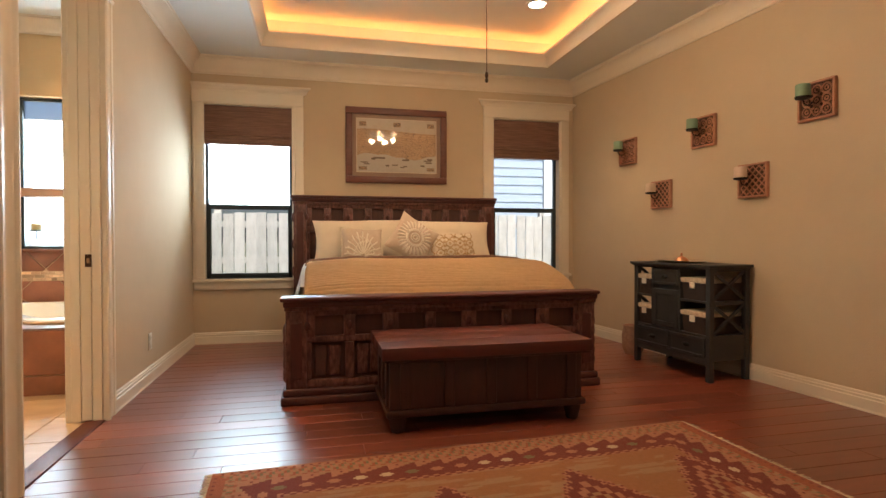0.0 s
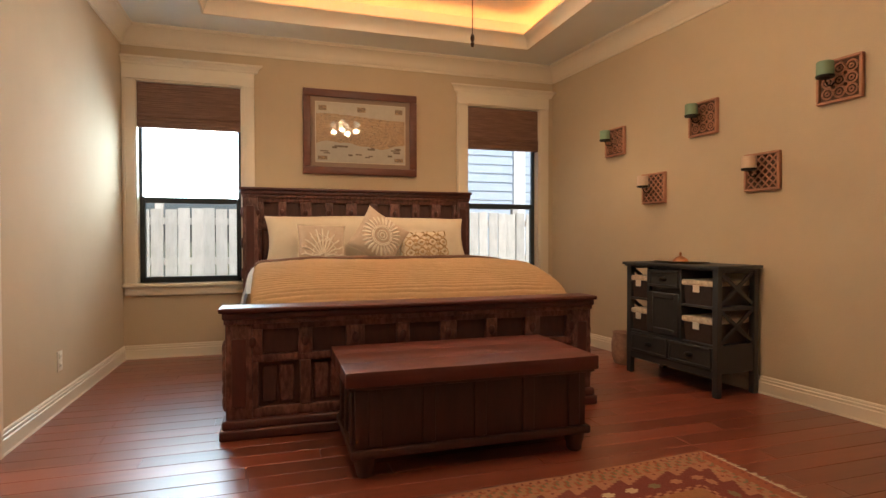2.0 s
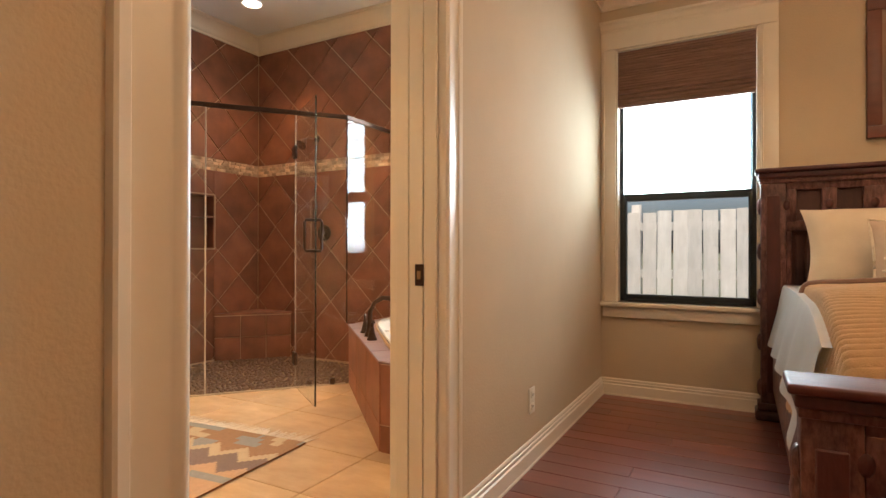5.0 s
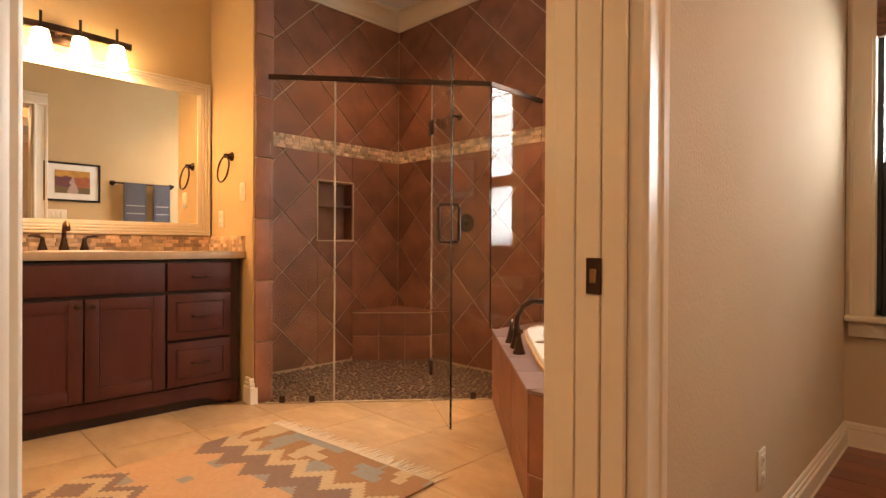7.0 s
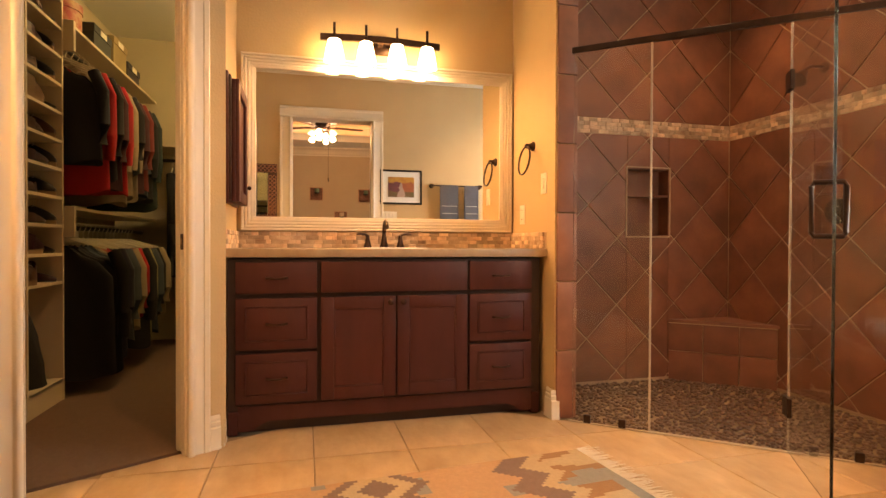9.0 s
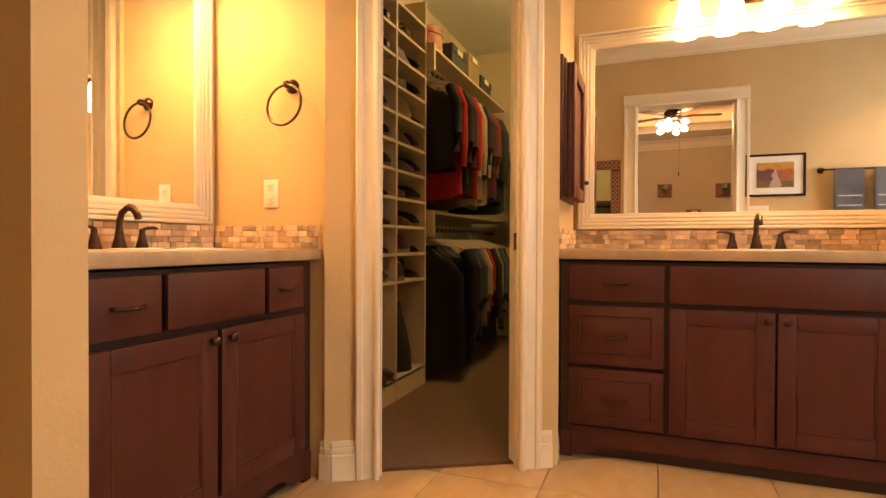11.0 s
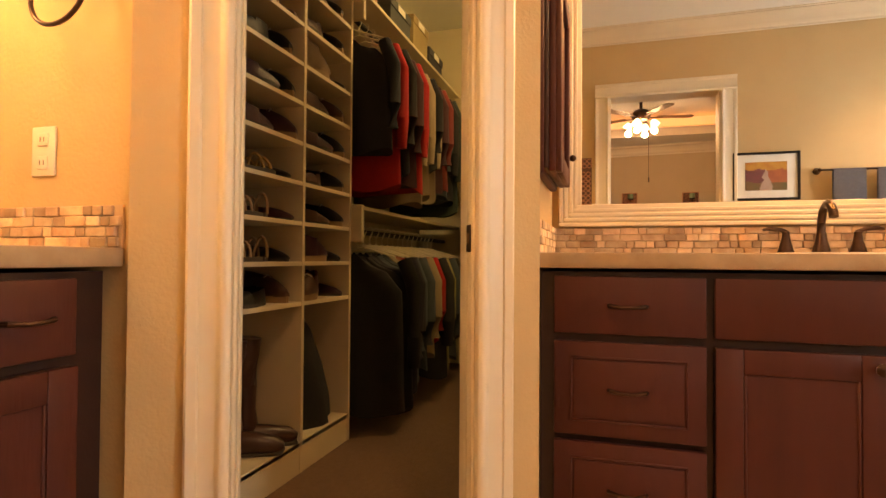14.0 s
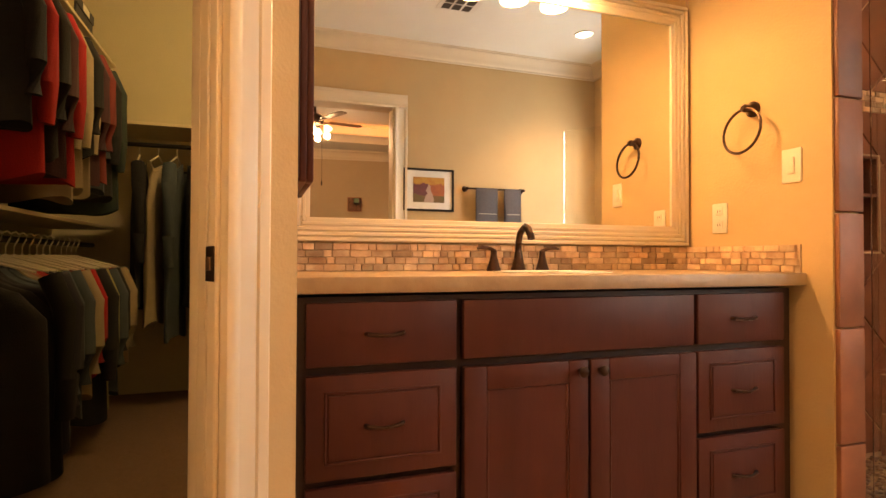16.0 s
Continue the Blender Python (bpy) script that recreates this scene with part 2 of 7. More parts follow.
def tube(bm, pts, r, seg=10, closed=False):
    pts = [Vector(p) for p in pts]
    rings, k = [], len(pts)
    up = Vector((0.013, 0.021, 1))
    for i, p in enumerate(pts):
        a = pts[(i - 1) % k] if closed or i else p
        b = pts[(i + 1) % k] if closed or i < k - 1 else p
        d = (b - a).normalized()
        s = d.cross(up)
        s = (s if s.length > 0.05 else d.cross(Vector((1, 0.01, 0)))).normalized()
        u = s.cross(d)
        rr = r[i] if isinstance(r, (list, tuple)) else r
        rings.append([bm.verts.new(p + s * rr * math.cos(2 * math.pi * j / seg) + u * rr * math.sin(2 * math.pi * j / seg)) for j in range(seg)])
    for i in range(k if closed else k - 1):
        r0, r1 = rings[i], rings[(i + 1) % k]
        for j in range(seg):
            bm.faces.new((r0[j], r0[(j + 1) % seg], r1[(j + 1) % seg], r1[j]))
    if not closed:
        bm.faces.new(rings[0][::-1])
        bm.faces.new(rings[-1])


def ring_pts(at, r, axis, n=28):
    out = []
    for k in range(n):
        a = 2 * math.pi * k / n
        c, s = r * math.cos(a), r * math.sin(a)
        out.append((at[0] + (0 if axis == "x" else c), at[1] + (c if axis == "x" else (0 if axis == "y" else s)), at[2] + (0 if axis == "z" else s)))
    return out


def mesh(name, bm, material, smooth=False):
    bmesh.ops.recalc_face_normals(bm, faces=bm.faces)
    me = bpy.data.meshes.new(name)
    bm.to_mesh(me)
    bm.free()
    for x in material if isinstance(material, (list, tuple)) else [material]:
        me.materials.append(x)
    if smooth:
        for p in me.polygons:
            p.use_smooth = True
        me.set_sharp_from_angle(angle=radians(40))
    return me


def part(name, bm, material, parent, label="", smooth=True):
    ob = new(name, mesh(name, bm, material, smooth))
    ob.parent = parent
    return tagged(ob, label=label)


def thing(name, label, category, at=(0, 0, 0), rz=0.0, group=""):
    ob = new(name)
    ob.empty_display_size = 0.1
    ob.matrix_basis = pose(*at, 0, 0, rz)
    return tagged(ob, label, category, group)


def solo(name, bm, material, label, category, group="", smooth=True):
    return tagged(new(name, mesh(name, bm, material, smooth)), label, category, group)


def structure(name, bm, material, label="", parent=None, smooth=False):
    ob = new(name, mesh(name, bm, material, smooth))
    if parent is not None:
        ob.parent = parent
        return tagged(ob, label=label)
    return tagged(ob, label=label, kind="structure")


def wall(name, axis, p0, p1, a0, a1, z0, z1, material, holes=(), label=""):
    """A wall between the planes p0 and p1 of the axis, from a0 to a1 along the other, with holes (a, b, low, high)."""
    bm = bmesh.new()
    cuts = sorted({a0, a1, *(h[0] for h in holes), *(h[1] for h in holes)})
    for c0, c1 in zip(cuts, cuts[1:]):
        spans, low = [], z0
        for h in sorted(holes, key=lambda h: h[2]):
            if h[0] < (c0 + c1) / 2 < h[1]:
                if h[2] > low:
                    spans.append((low, h[2]))
                low = h[3]
        if low < z1:
            spans.append((low, z1))
        for s0, s1 in spans:
            if axis == "x":
                cube(bm, p0, p1, c0, c1, s0, s1)
            else:
                cube(bm, c0, c1, p0, p1, s0, s1)
    return structure(name, bm, material, label)


def run_profile(bm, prof, a, b, inward):
    """A moulding: the profile (out, up) swept along the line from a to b; inward is the unit vector out of the wall."""
    a, b, n = Vector(a), Vector(b), Vector(inward)
    lo = [bm.verts.new(a + n * o + Vector((0, 0, u))) for o, u in prof]
    hi = [bm.verts.new(b + n * o + Vector((0, 0, u))) for o, u in prof]
    k = len(prof)
    for i in range(k):
        bm.faces.new((lo[i], lo[(i + 1) % k], hi[(i + 1) % k], hi[i]))
    bm.faces.new(lo[::-1])
    bm.faces.new(hi)


def clip(poly, x0, x1, y0, y1):
    for ax, lim, sign in ((0, x0, 1), (0, x1, -1), (1, y0, 1), (1, y1, -1)):
        out = []
        for i, p in enumerate(poly):
            q = poly[(i + 1) % len(poly)]
            dp, dq = sign * (p[ax] - lim), sign * (q[ax] - lim)
            if dp >= 0:
                out.append(p)
            if dp * dq < 0:
                t = dp / (dp - dq)
                out.append((p[0] + t * (q[0] - p[0]), p[1] + t * (q[1] - p[1])))
        poly = out
        if len(poly) < 3:
            return []
    return poly


def shrink(poly, d):
    cx, cy = sum(p[0] for p in poly) / len(poly), sum(p[1] for p in poly) / len(poly)
    out = []
    for x, y in poly:
        r = math.hypot(x - cx, y - cy) or 1
        k = max(0.1, 1 - d / r)
        out.append((cx + (x - cx) * k, cy + (y - cy) * k))
    return out


def tile_piece(name, poly, m, thick, material, parent, ease=0.0025):
    """One tile: the polygon, raised by thick along m's z, with an eased upper edge."""
    bm = bmesh.new()
    cx, cy = sum(p[0] for p in poly) / len(poly), sum(p[1] for p in poly) / len(poly)
    poly = [(x - cx, y - cy) for x, y in poly]
    top = shrink(poly, ease)
    k = len(poly)
    a = [bm.verts.new((x, y, -0.002)) for x, y in poly]
    b = [bm.verts.new((x, y, thick - ease)) for x, y in poly]
    c = [bm.verts.new((x, y, thick)) for x, y in top]
    for i in range(k):
        j = (i + 1) % k
        bm.faces.new((a[i], a[j], b[j], b[i]))
        bm.faces.new((b[i], b[j], c[j], c[i]))
    bm.faces.new(c)
    me = bpy.data.meshes.new(name)
    bm.to_mesh(me)
    bm.free()
    me.materials.append(material)
    ob = new(name, me)
    ob.parent = parent
    ob.matrix_basis = m @ Matrix.Translation((cx, cy, 0))
    return ob


def area(poly):
    return abs(sum(p[0] * q[1] - q[0] * p[1] for p, q in zip(poly, poly[1:] + poly[:1]))) / 2

# ---------- setting: bedroom ----------
W_WEST, W_EAST, W_NORTH, W_SOUTH, CEIL, TRAY = -1.03, 3.70, 5.43, -1.15, 2.85, 3.15
BATH_CEIL = 3.06
SKEW = 5.37  # the east wall runs out of square by this many degrees


def east(y):
    """x of the east wall's face at y."""
    return 3.07 + math.tan(radians(SKEW)) * (W_NORTH - y)


D0, D1, DH = 2.15, 3.085, 2.42
WIN = [(-0.927, -0.065), (2.09, 2.905)]
WZ0, WZ1 = 0.65, 2.405

bm = bmesh.new()
prism(bm, [(-1.11, W_SOUTH - 0.1), (east(W_SOUTH) + 0.1, W_SOUTH - 0.1), (east(W_NORTH) + 0.1, W_NORTH + 0.1), (-1.11, W_NORTH + 0.1)], -0.12, -0.012)
floor = structure("floor", bm, SUBFLOOR, "dark red hardwood plank floor of the bedroom")
wall("wall_north", "y", W_NORTH, W_NORTH + 0.16, W_WEST - 0.16, east(W_NORTH) + 0.12, -0.1, TRAY + 0.1, PAINT, [(a, b, WZ0, WZ1) for a, b in WIN], "tan textured bedroom wall with two windows")
bm = bmesh.new()
prism(bm, [(east(W_NORTH), W_NORTH), (east(W_SOUTH), W_SOUTH), (east(W_SOUTH) + 0.12, W_SOUTH), (east(W_NORTH) + 0.12, W_NORTH)], -0.1, TRAY + 0.1)
structure("wall_east", bm, PAINT, "tan textured bedroom wall with candle sconces")
wall("wall_south", "y", W_SOUTH - 0.12, W_SOUTH, -1.19, W_EAST + 0.12, -0.1, TRAY + 0.1, PAINT, (), "plain tan bedroom wall")
wall("wall_west", "x", W_WEST - 0.08, W_WEST, W_SOUTH, W_NORTH, -0.1, TRAY + 0.1, PAINT, [(D0, D1, -0.2, DH)], "tan textured bedroom wall with the bathroom doorway")
wall("wall_bath_east", "x", W_WEST - 0.16, W_WEST - 0.08, 0.1, W_NORTH, -0.1, TRAY + 0.1, PAINT_BATH, [(D0, D1, -0.2, DH)], "warm tan bathroom wall with the doorway")

# tray ceiling
TX0, TX1, TY0, TY1 = -0.34, 2.56, 0.74, 4.98
bm = bmesh.new()
cube(bm, W_WEST, TX0, W_SOUTH, W_NORTH, CEIL, CEIL + 0.06)
prism(bm, [(TX1, W_SOUTH), (east(W_SOUTH) + 0.1, W_SOUTH), (east(W_NORTH) + 0.1, W_NORTH), (TX1, W_NORTH)], CEIL, CEIL + 0.06)
cube(bm, TX0, TX1, W_SOUTH, TY0, CEIL, CEIL + 0.06)
cube(bm, TX0, TX1, TY1, W_NORTH, CEIL, CEIL + 0.06)
prism(bm, [(W_WEST, W_SOUTH), (east(W_SOUTH) + 0.1, W_SOUTH), (east(W_NORTH) + 0.1, W_NORTH), (W_WEST, W_NORTH)], TRAY, TRAY + 0.08)
for x0, x1, y0, y1 in ((TX0 - 0.16, TX0 - 0.12, TY0 - 0.16, TY1 + 0.16), (TX1 + 0.12, TX1 + 0.16, TY0 - 0.16, TY1 + 0.16), (TX0 - 0.12, TX1 + 0.12, TY0 - 0.16, TY0 - 0.12), (TX0 - 0.12, TX1 + 0.12, TY1 + 0.12, TY1 + 0.16)):
    cube(bm, x0, x1, y0, y1, CEIL + 0.06, TRAY)
structure("ceiling", bm, CEILING, "pale painted tray ceiling with a lit cove")
CROWN = [(0, 0), (0.012, 0), (0.012, 0.022), (0.022, 0.03), (0.03, 0.06), (0.05, 0.10), (0.085, 0.13), (0.10, 0.135), (0.10, 0.148), (0.112, 0.15), (0.112, 0.16), (0, 0.16)]
LIP = [(0, 0), (0.016, 0), (0.02, 0.03), (0.03, 0.05), (0.045, 0.085), (0.075, 0.105), (0.085, 0.11), (0.085, 0.125), (-0.02, 0.125), (-0.02, 0.07), (0, 0.065)]
bm = bmesh.new()
z = CEIL - 0.16
for a, b, n in (((W_WEST, W_NORTH, z), (east(W_NORTH), W_NORTH, z), (0, -1, 0)), ((W_WEST, W_SOUTH, z), (W_EAST, W_SOUTH, z), (0, 1, 0)), ((W_WEST, W_SOUTH, z), (W_WEST, W_NORTH, z), (1, 0, 0)), ((east(W_SOUTH), W_SOUTH, z), (east(W_NORTH), W_NORTH, z), (-math.cos(radians(SKEW)), -math.sin(radians(SKEW)), 0))):
    run_profile(bm, CROWN, a, b, n)
structure("trim_crown", bm, TRIM, "cream crown moulding", smooth=True)
bm = bmesh.new()
for a, b, n in (((TX0, TY1, CEIL), (TX1, TY1, CEIL), (0, -1, 0)), ((TX0, TY0, CEIL), (TX1, TY0, CEIL), (0, 1, 0)), ((TX0, TY0, CEIL), (TX0, TY1, CEIL), (1, 0, 0)), ((TX1, TY0, CEIL), (TX1, TY1, CEIL), (-1, 0, 0))):
    run_profile(bm, LIP, a, b, n)
structure("trim_tray", bm, TRIM, "cream moulded lip of the tray ceiling", smooth=True)
ROPE = glowing("rope_light_tube", (1.0, 0.30, 0.05), 13.0)
rope = thing("rope_light", "warm orange rope light hidden in the ceiling cove", "rope light")
for p, q in (((TX0 - 0.06, TY1 + 0.06), (TX1 + 0.06, TY1 + 0.06)), ((TX0 - 0.06, TY0 - 0.06), (TX1 + 0.06, TY0 - 0.06)), ((TX0 - 0.06, TY0 - 0.05), (TX0 - 0.06, TY1 + 0.05)), ((TX1 + 0.06, TY0 - 0.05), (TX1 + 0.06, TY1 + 0.05))):
    bm = bmesh.new()
    cyl(bm, (*p, CEIL + 0.075), (*q, CEIL + 0.075), 0.012, seg=6)
    part("tube", bm, ROPE, rope)

BASE = [(0, 0), (0.022, 0), (0.022, 0.008), (0.018, 0.012), (0.018, 0.074), (0.011, 0.079), (0.013, 0.083), (0.013, 0.094), (0.007, 0.098), (0.009, 0.102), (0.008, 0.110), (0.004, 0.116), (0, 0.117)]
bm = bmesh.new()
for a, b, n in (((W_WEST, W_NORTH, 0), (east(W_NORTH), W_NORTH, 0), (0, -1, 0)), ((W_WEST, 3.18, 0), (W_WEST, W_NORTH, 0), (1, 0, 0)), ((W_WEST, W_SOUTH, 0), (W_WEST, 2.015, 0), (1, 0, 0)), ((east(W_SOUTH), W_SOUTH, 0), (east(W_NORTH), W_NORTH, 0), (-math.cos(radians(SKEW)), -math.sin(radians(SKEW)), 0)), ((W_WEST, W_SOUTH, 0), (W_EAST, W_SOUTH, 0), (0, 1, 0))):
    run_profile(bm, BASE, a, b, n)
structure("baseboard", bm, TRIM, "cream moulded baseboard", smooth=True)


def casing_side(bm, m, w, h, t=0.02):
    """A moulded door casing leg: width w from the opening outwards, in the plane of m."""
    prof = [(0, 0), (0, t + 0.008), (0.006, t + 0.014), (0.014, t + 0.016), (0.022, t + 0.013), (0.028, t + 0.004), (0.034, t), (w - 0.03, t), (w - 0.026, t + 0.005), (w - 0.006, t + 0.007), (w, t + 0.002), (w, 0)]
    lo = [bm.verts.new(m @ Vector((a, b, 0))) for a, b in prof]
    hi = [bm.verts.new(m @ Vector((a, b, h))) for a, b in prof]
    k = len(prof)
    for i in range(k):
        bm.faces.new((lo[i], lo[(i + 1) % k], hi[(i + 1) % k], hi[i]))
    bm.faces.new(lo[::-1])
    bm.faces.new(hi)


def door_frame(name, label, m, width, height, depth, w=0.115, strips=True):
    """Jambs, head and casings of a doorway: m's x runs across the opening, y out of the front face, depth back to the rear face."""
    ob = new(name)
    tagged(ob, label, kind="structure")
    for side in (0, 1):
        bm = bmesh.new()
        e = 0.018
        x0, x1 = ((-e, 0.0), (width, width + e))[side]
        cube(bm, x0, x1, -depth, 0, 0, height + e, m)
        part("jamb", bm, TRIM, ob, smooth=False)
        if strips:
            for a, b in ((-depth * 0.32, -0.0005), (-depth + 0.0005, -depth * 0.68)):
                s0, s1 = ((-0.0005, 0.011), (width - 0.011, width + 0.0005))[side]
                part("stop", slab(s0, s1, a, b, 0, height, 0.003, 1, m), TRIM, ob)
        for front in (0, 1):
            bm = bmesh.new()
            xs = 1 if side else -1
            mm = m @ Matrix.Translation(((width if side else 0), 0 if front == 0 else -depth, 0)) @ Matrix.Diagonal((xs, 1 if front == 0 else -1, 1, 1))
            casing_side(bm, mm, w, height + 0.001)
            part("casing", bm, TRIM, ob)
    bm = bmesh.new()
    cube(bm, 0, width, -depth, 0, height, height + 0.018, m)
    part("head", bm, TRIM, ob, smooth=False)
    for front in (0, 1):
        bm = bmesh.new()
        mm = m @ Matrix.Translation((-w, 0 if front == 0 else -depth, height)) @ Matrix.Diagonal((1, 1 if front == 0 else -1, 1, 1)) @ Matrix(((0, 0, 1, 0), (0, 1, 0, 0), (1, 0, 0, 0), (0, 0, 0, 1)))
        casing_side(bm, mm, w, width + 2 * w)
        part("head_casing", bm, TRIM, ob)
    return ob


def latch(parent, m):
    part("latch_plate", slab(-0.002, 0.002, -0.017, 0.017, -0.036, 0.036, 0.0015, 1, m), BRONZE, parent, "bronze latch plate")
    part("latch_pull", slab(0.0015, 0.005, -0.007, 0.007, -0.014, 0.014, 0.001, 1, m), BRONZE_LIGHT, parent, "copper coloured latch pull")


door_1 = door_frame("door_1", "cream cased doorway with the pocket door slid away", Matrix.Translation((W_WEST, D0, 0)) @ pose(0, 0, 0, 0, 0, 90) @ Matrix.Diagonal((1, -1, 1, 1)), D1 - D0, DH, 0.16, 0.13)
pocket = part("pocket_door_edge", slab(-1.1375, -1.0825, D1 - 0.012, D1 - 0.002, 0.01, DH - 0.01, 0.003, 1), TRIM, door_1, "edge of the slid-away pocket door")
latch(pocket, Matrix.Translation((-1.095, D1 - 0.013, 0.918)) @ pose(0, 0, 0, 0, 0, -90))
part("threshold", slab(-1.12, -1.02, D0, D1, -0.01, 0.008, 0.004, 2), REDWOOD, door_1, "red hardwood threshold strip")

# windows
for i, (a, b) in enumerate(WIN):
    win = tagged(new(f"window_{i + 1}"), "dark sash window with cream casing, header and sill", kind="structure")
    y = W_NORTH + 0.10
    mid = 1.38
    fr = 0.035
    for nm, bx in (("frame", (a, a + fr, WZ0, WZ1)), ("frame", (b - fr, b, WZ0, WZ1)), ("frame", (a, b, WZ0, WZ0 + 0.03)), ("frame", (a, b, WZ1 - fr, WZ1)), ("meeting_rail", (a + fr, b - fr, mid - 0.028, mid + 0.022)), ("sash", (a + fr, a + fr + 0.022, WZ0, mid)), ("sash", (b - fr - 0.022, b - fr, WZ0, mid)), ("sash", (a + fr, b - fr, WZ0 + 0.03, WZ0 + 0.05))):
        d = -0.012 if nm == "sash" else 0
        part(nm, slab(bx[0], bx[1], y + d - 0.02, y + d + 0.03, bx[2], bx[3], 0.003, 1), WINDOW_DARK, win)
    for z0, z1, d in ((WZ0 + 0.05, mid - 0.028, 0.0), (mid + 0.022, WZ1 - fr, 0.012)):
        pane = part("pane", slab(a + fr + 0.01, b - fr - 0.01, y + d, y + d + 0.004, z0, z1, 0), GLASS, win, smooth=False)
        pane.visible_shadow = False
    for x0, x1 in ((a - 0.11, a), (b, b + 0.105)):
        if i == 0 and x0 < a - 0.05:
            x0 = W_WEST + 0.004
        part("casing", slab(x0, x1, W_NORTH - 0.022, W_NORTH + 0.0, WZ0, WZ1, 0.004, 2), TRIM, win)
        part("casing_bead", slab(x0 + 0.012, x0 + 0.026, W_NORTH - 0.028, W_NORTH - 0.02, WZ0, WZ1, 0.003, 1), TRIM, win)
    for x0, x1 in ((a - 0.002, a + 0.012), (b - 0.012, b + 0.002)):
        part("reveal", slab(x0, x1, W_NORTH - 0.01, y - 0.02, WZ0, WZ1, 0), TRIM, win, smooth=False)
    part("reveal", slab(a, b, W_NORTH - 0.01, y - 0.02, WZ1 - 0.012, WZ1 + 0.002, 0), TRIM, win, smooth=False)
    x0, x1 = (W_WEST + 0.004 if i == 0 else a - 0.11), b + 0.105
    part("header", slab(x0, x1, W_NORTH - 0.028, W_NORTH, WZ1, WZ1 + 0.125, 0.003, 1), TRIM, win)
    bm = bmesh.new()
    prof = [(0.028, 0), (0.034, 0.006), (0.036, 0.02), (0.055, 0.042), (0.075, 0.05), (0.075, 0.065), (0, 0.065), (0, 0)]
    lo = [bm.verts.new((x0 - (o if i else 0), W_NORTH - o, WZ1 + 0.12 + u)) for o, u in prof]
    hi = [bm.verts.new((min(x1 + o, 3.072 if i else 9), W_NORTH - o, WZ1 + 0.12 + u)) for o, u in prof]
    for k in range(len(prof)):
        j = (k + 1) % len(prof)
        bm.faces.new((lo[k], lo[j], hi[j], hi[k]))
    bm.faces.new(lo[::-1])
    bm.faces.new(hi)
    part("header_cap", bm, TRIM, win, smooth=False)
    xs = max(a - 0.13, W_WEST + 0.003)
    part("sill", slab(xs, b + 0.125, W_NORTH - 0.055, y - 0.02, WZ0 - 0.03, WZ0, 0.006, 2), TRIM, win)
    part("apron", slab(xs + 0.015, b + 0.105, W_NORTH - 0.026, W_NORTH, WZ0 - 0.105, WZ0 - 0.03, 0.005, 2), TRIM, win)

# ---------- setting: bathroom and closet ----------
VX, NY, SY = -4.365, 5.33, 0.50
W1, W2 = Vector((-3.71, 1.915, 0)), Vector((-3.24, 1.11, 0))
wall("wall_vanity", "x", VX - 0.10, VX, 1.87, 3.64, -0.1, BATH_CEIL + 0.1, PAINT_BATH, (), "warm tan wall behind the vanity")
wall("wall_shower_west", "x", VX - 0.10, -4.345, 3.64, 5.5, -0.1, BATH_CEIL + 0.1, GROUT, [(4.486, 4.82, 1.025, 1.50)], "grouted backing of the shower wall")
wall("wall_shower_wing", "y", 3.64, 3.76, -4.345, -3.725, -0.1, BATH_CEIL + 0.1, PAINT_BATH, (), "short tan wall between vanity and shower")
wall("wall_vanity_side", "y", 1.80, 1.915, -4.465, -3.72, -0.1, BATH_CEIL + 0.1, PAINT_BATH, (), "short tan wall beside the vanity")
BWX = (-2.50, -1.60)
wall("wall_bath_north", "y", NY + 0.01, NY + 0.16, VX, W_WEST - 0.16, -0.1, BATH_CEIL + 0.1, PAINT_BATH, [(BWX[0], BWX[1], 0.96, 2.36)], "tan bathroom wall with the tub window")
wall("wall_bath_south", "y", SY - 0.1, SY, -3.24, -1.19, -0.1, BATH_CEIL + 0.1, PAINT_BATH, (), "warm tan wall behind the second vanity")
wall("wall_side_b", "x", -3.34, -3.24, 0.4, 1.11, -0.1, BATH_CEIL + 0.1, PAINT_BATH, (), "short tan wall beside the second vanity")
wall("wall_partition", "x", -2.222, -2.10, SY, 1.112, -0.1, BATH_CEIL + 0.1, PAINT_BATH, (), "tan partition at the end of the second vanity")
# diagonal closet wall with its doorway
DL = (W1 - W2).length
ANG = math.degrees(math.atan2(W1.y - W2.y, W1.x - W2.x))
DM = Matrix.Translation(W2) @ pose(0, 0, 0, 0, 0, ANG) @ Matrix.Diagonal((1, -1, 1, 1))
C0, C1w, CH = 0.191, 0.592, 2.42
bm = bmesh.new()
cube(bm, -0.03, C0 - 0.018, -0.11, 0, -0.1, BATH_CEIL + 0.1, DM)
cube(bm, C0 + C1w + 0.018, DL + 0.03, -0.11, 0, -0.1, BATH_CEIL + 0.1, DM)
cube(bm, C0 - 0.018, C0 + C1w + 0.018, -0.11, 0, CH + 0.018, BATH_CEIL + 0.1, DM)
structure("wall_closet_diagonal", bm, PAINT_BATH, "diagonal tan wall with the closet doorway")
door_2 = door_frame("door_2", "cream cased closet doorway with the pocket door slid away", DM @ Matrix.Translation((C0, 0, 0)), C1w, CH, 0.11, 0.098)
latch(part("pocket_door_edge", slab(C0 + C1w - 0.012, C0 + C1w - 0.002, -0.075, -0.038, 0.01, CH - 0.01, 0.003, 1, DM), TRIM, door_2, "edge of the slid-away pocket door"), DM @ Matrix.Translation((C0 + C1w - 0.0125, -0.020, 0.972)) @ Matrix.Diagonal((-1, 1, 1, 1)))
bm = bmesh.new()
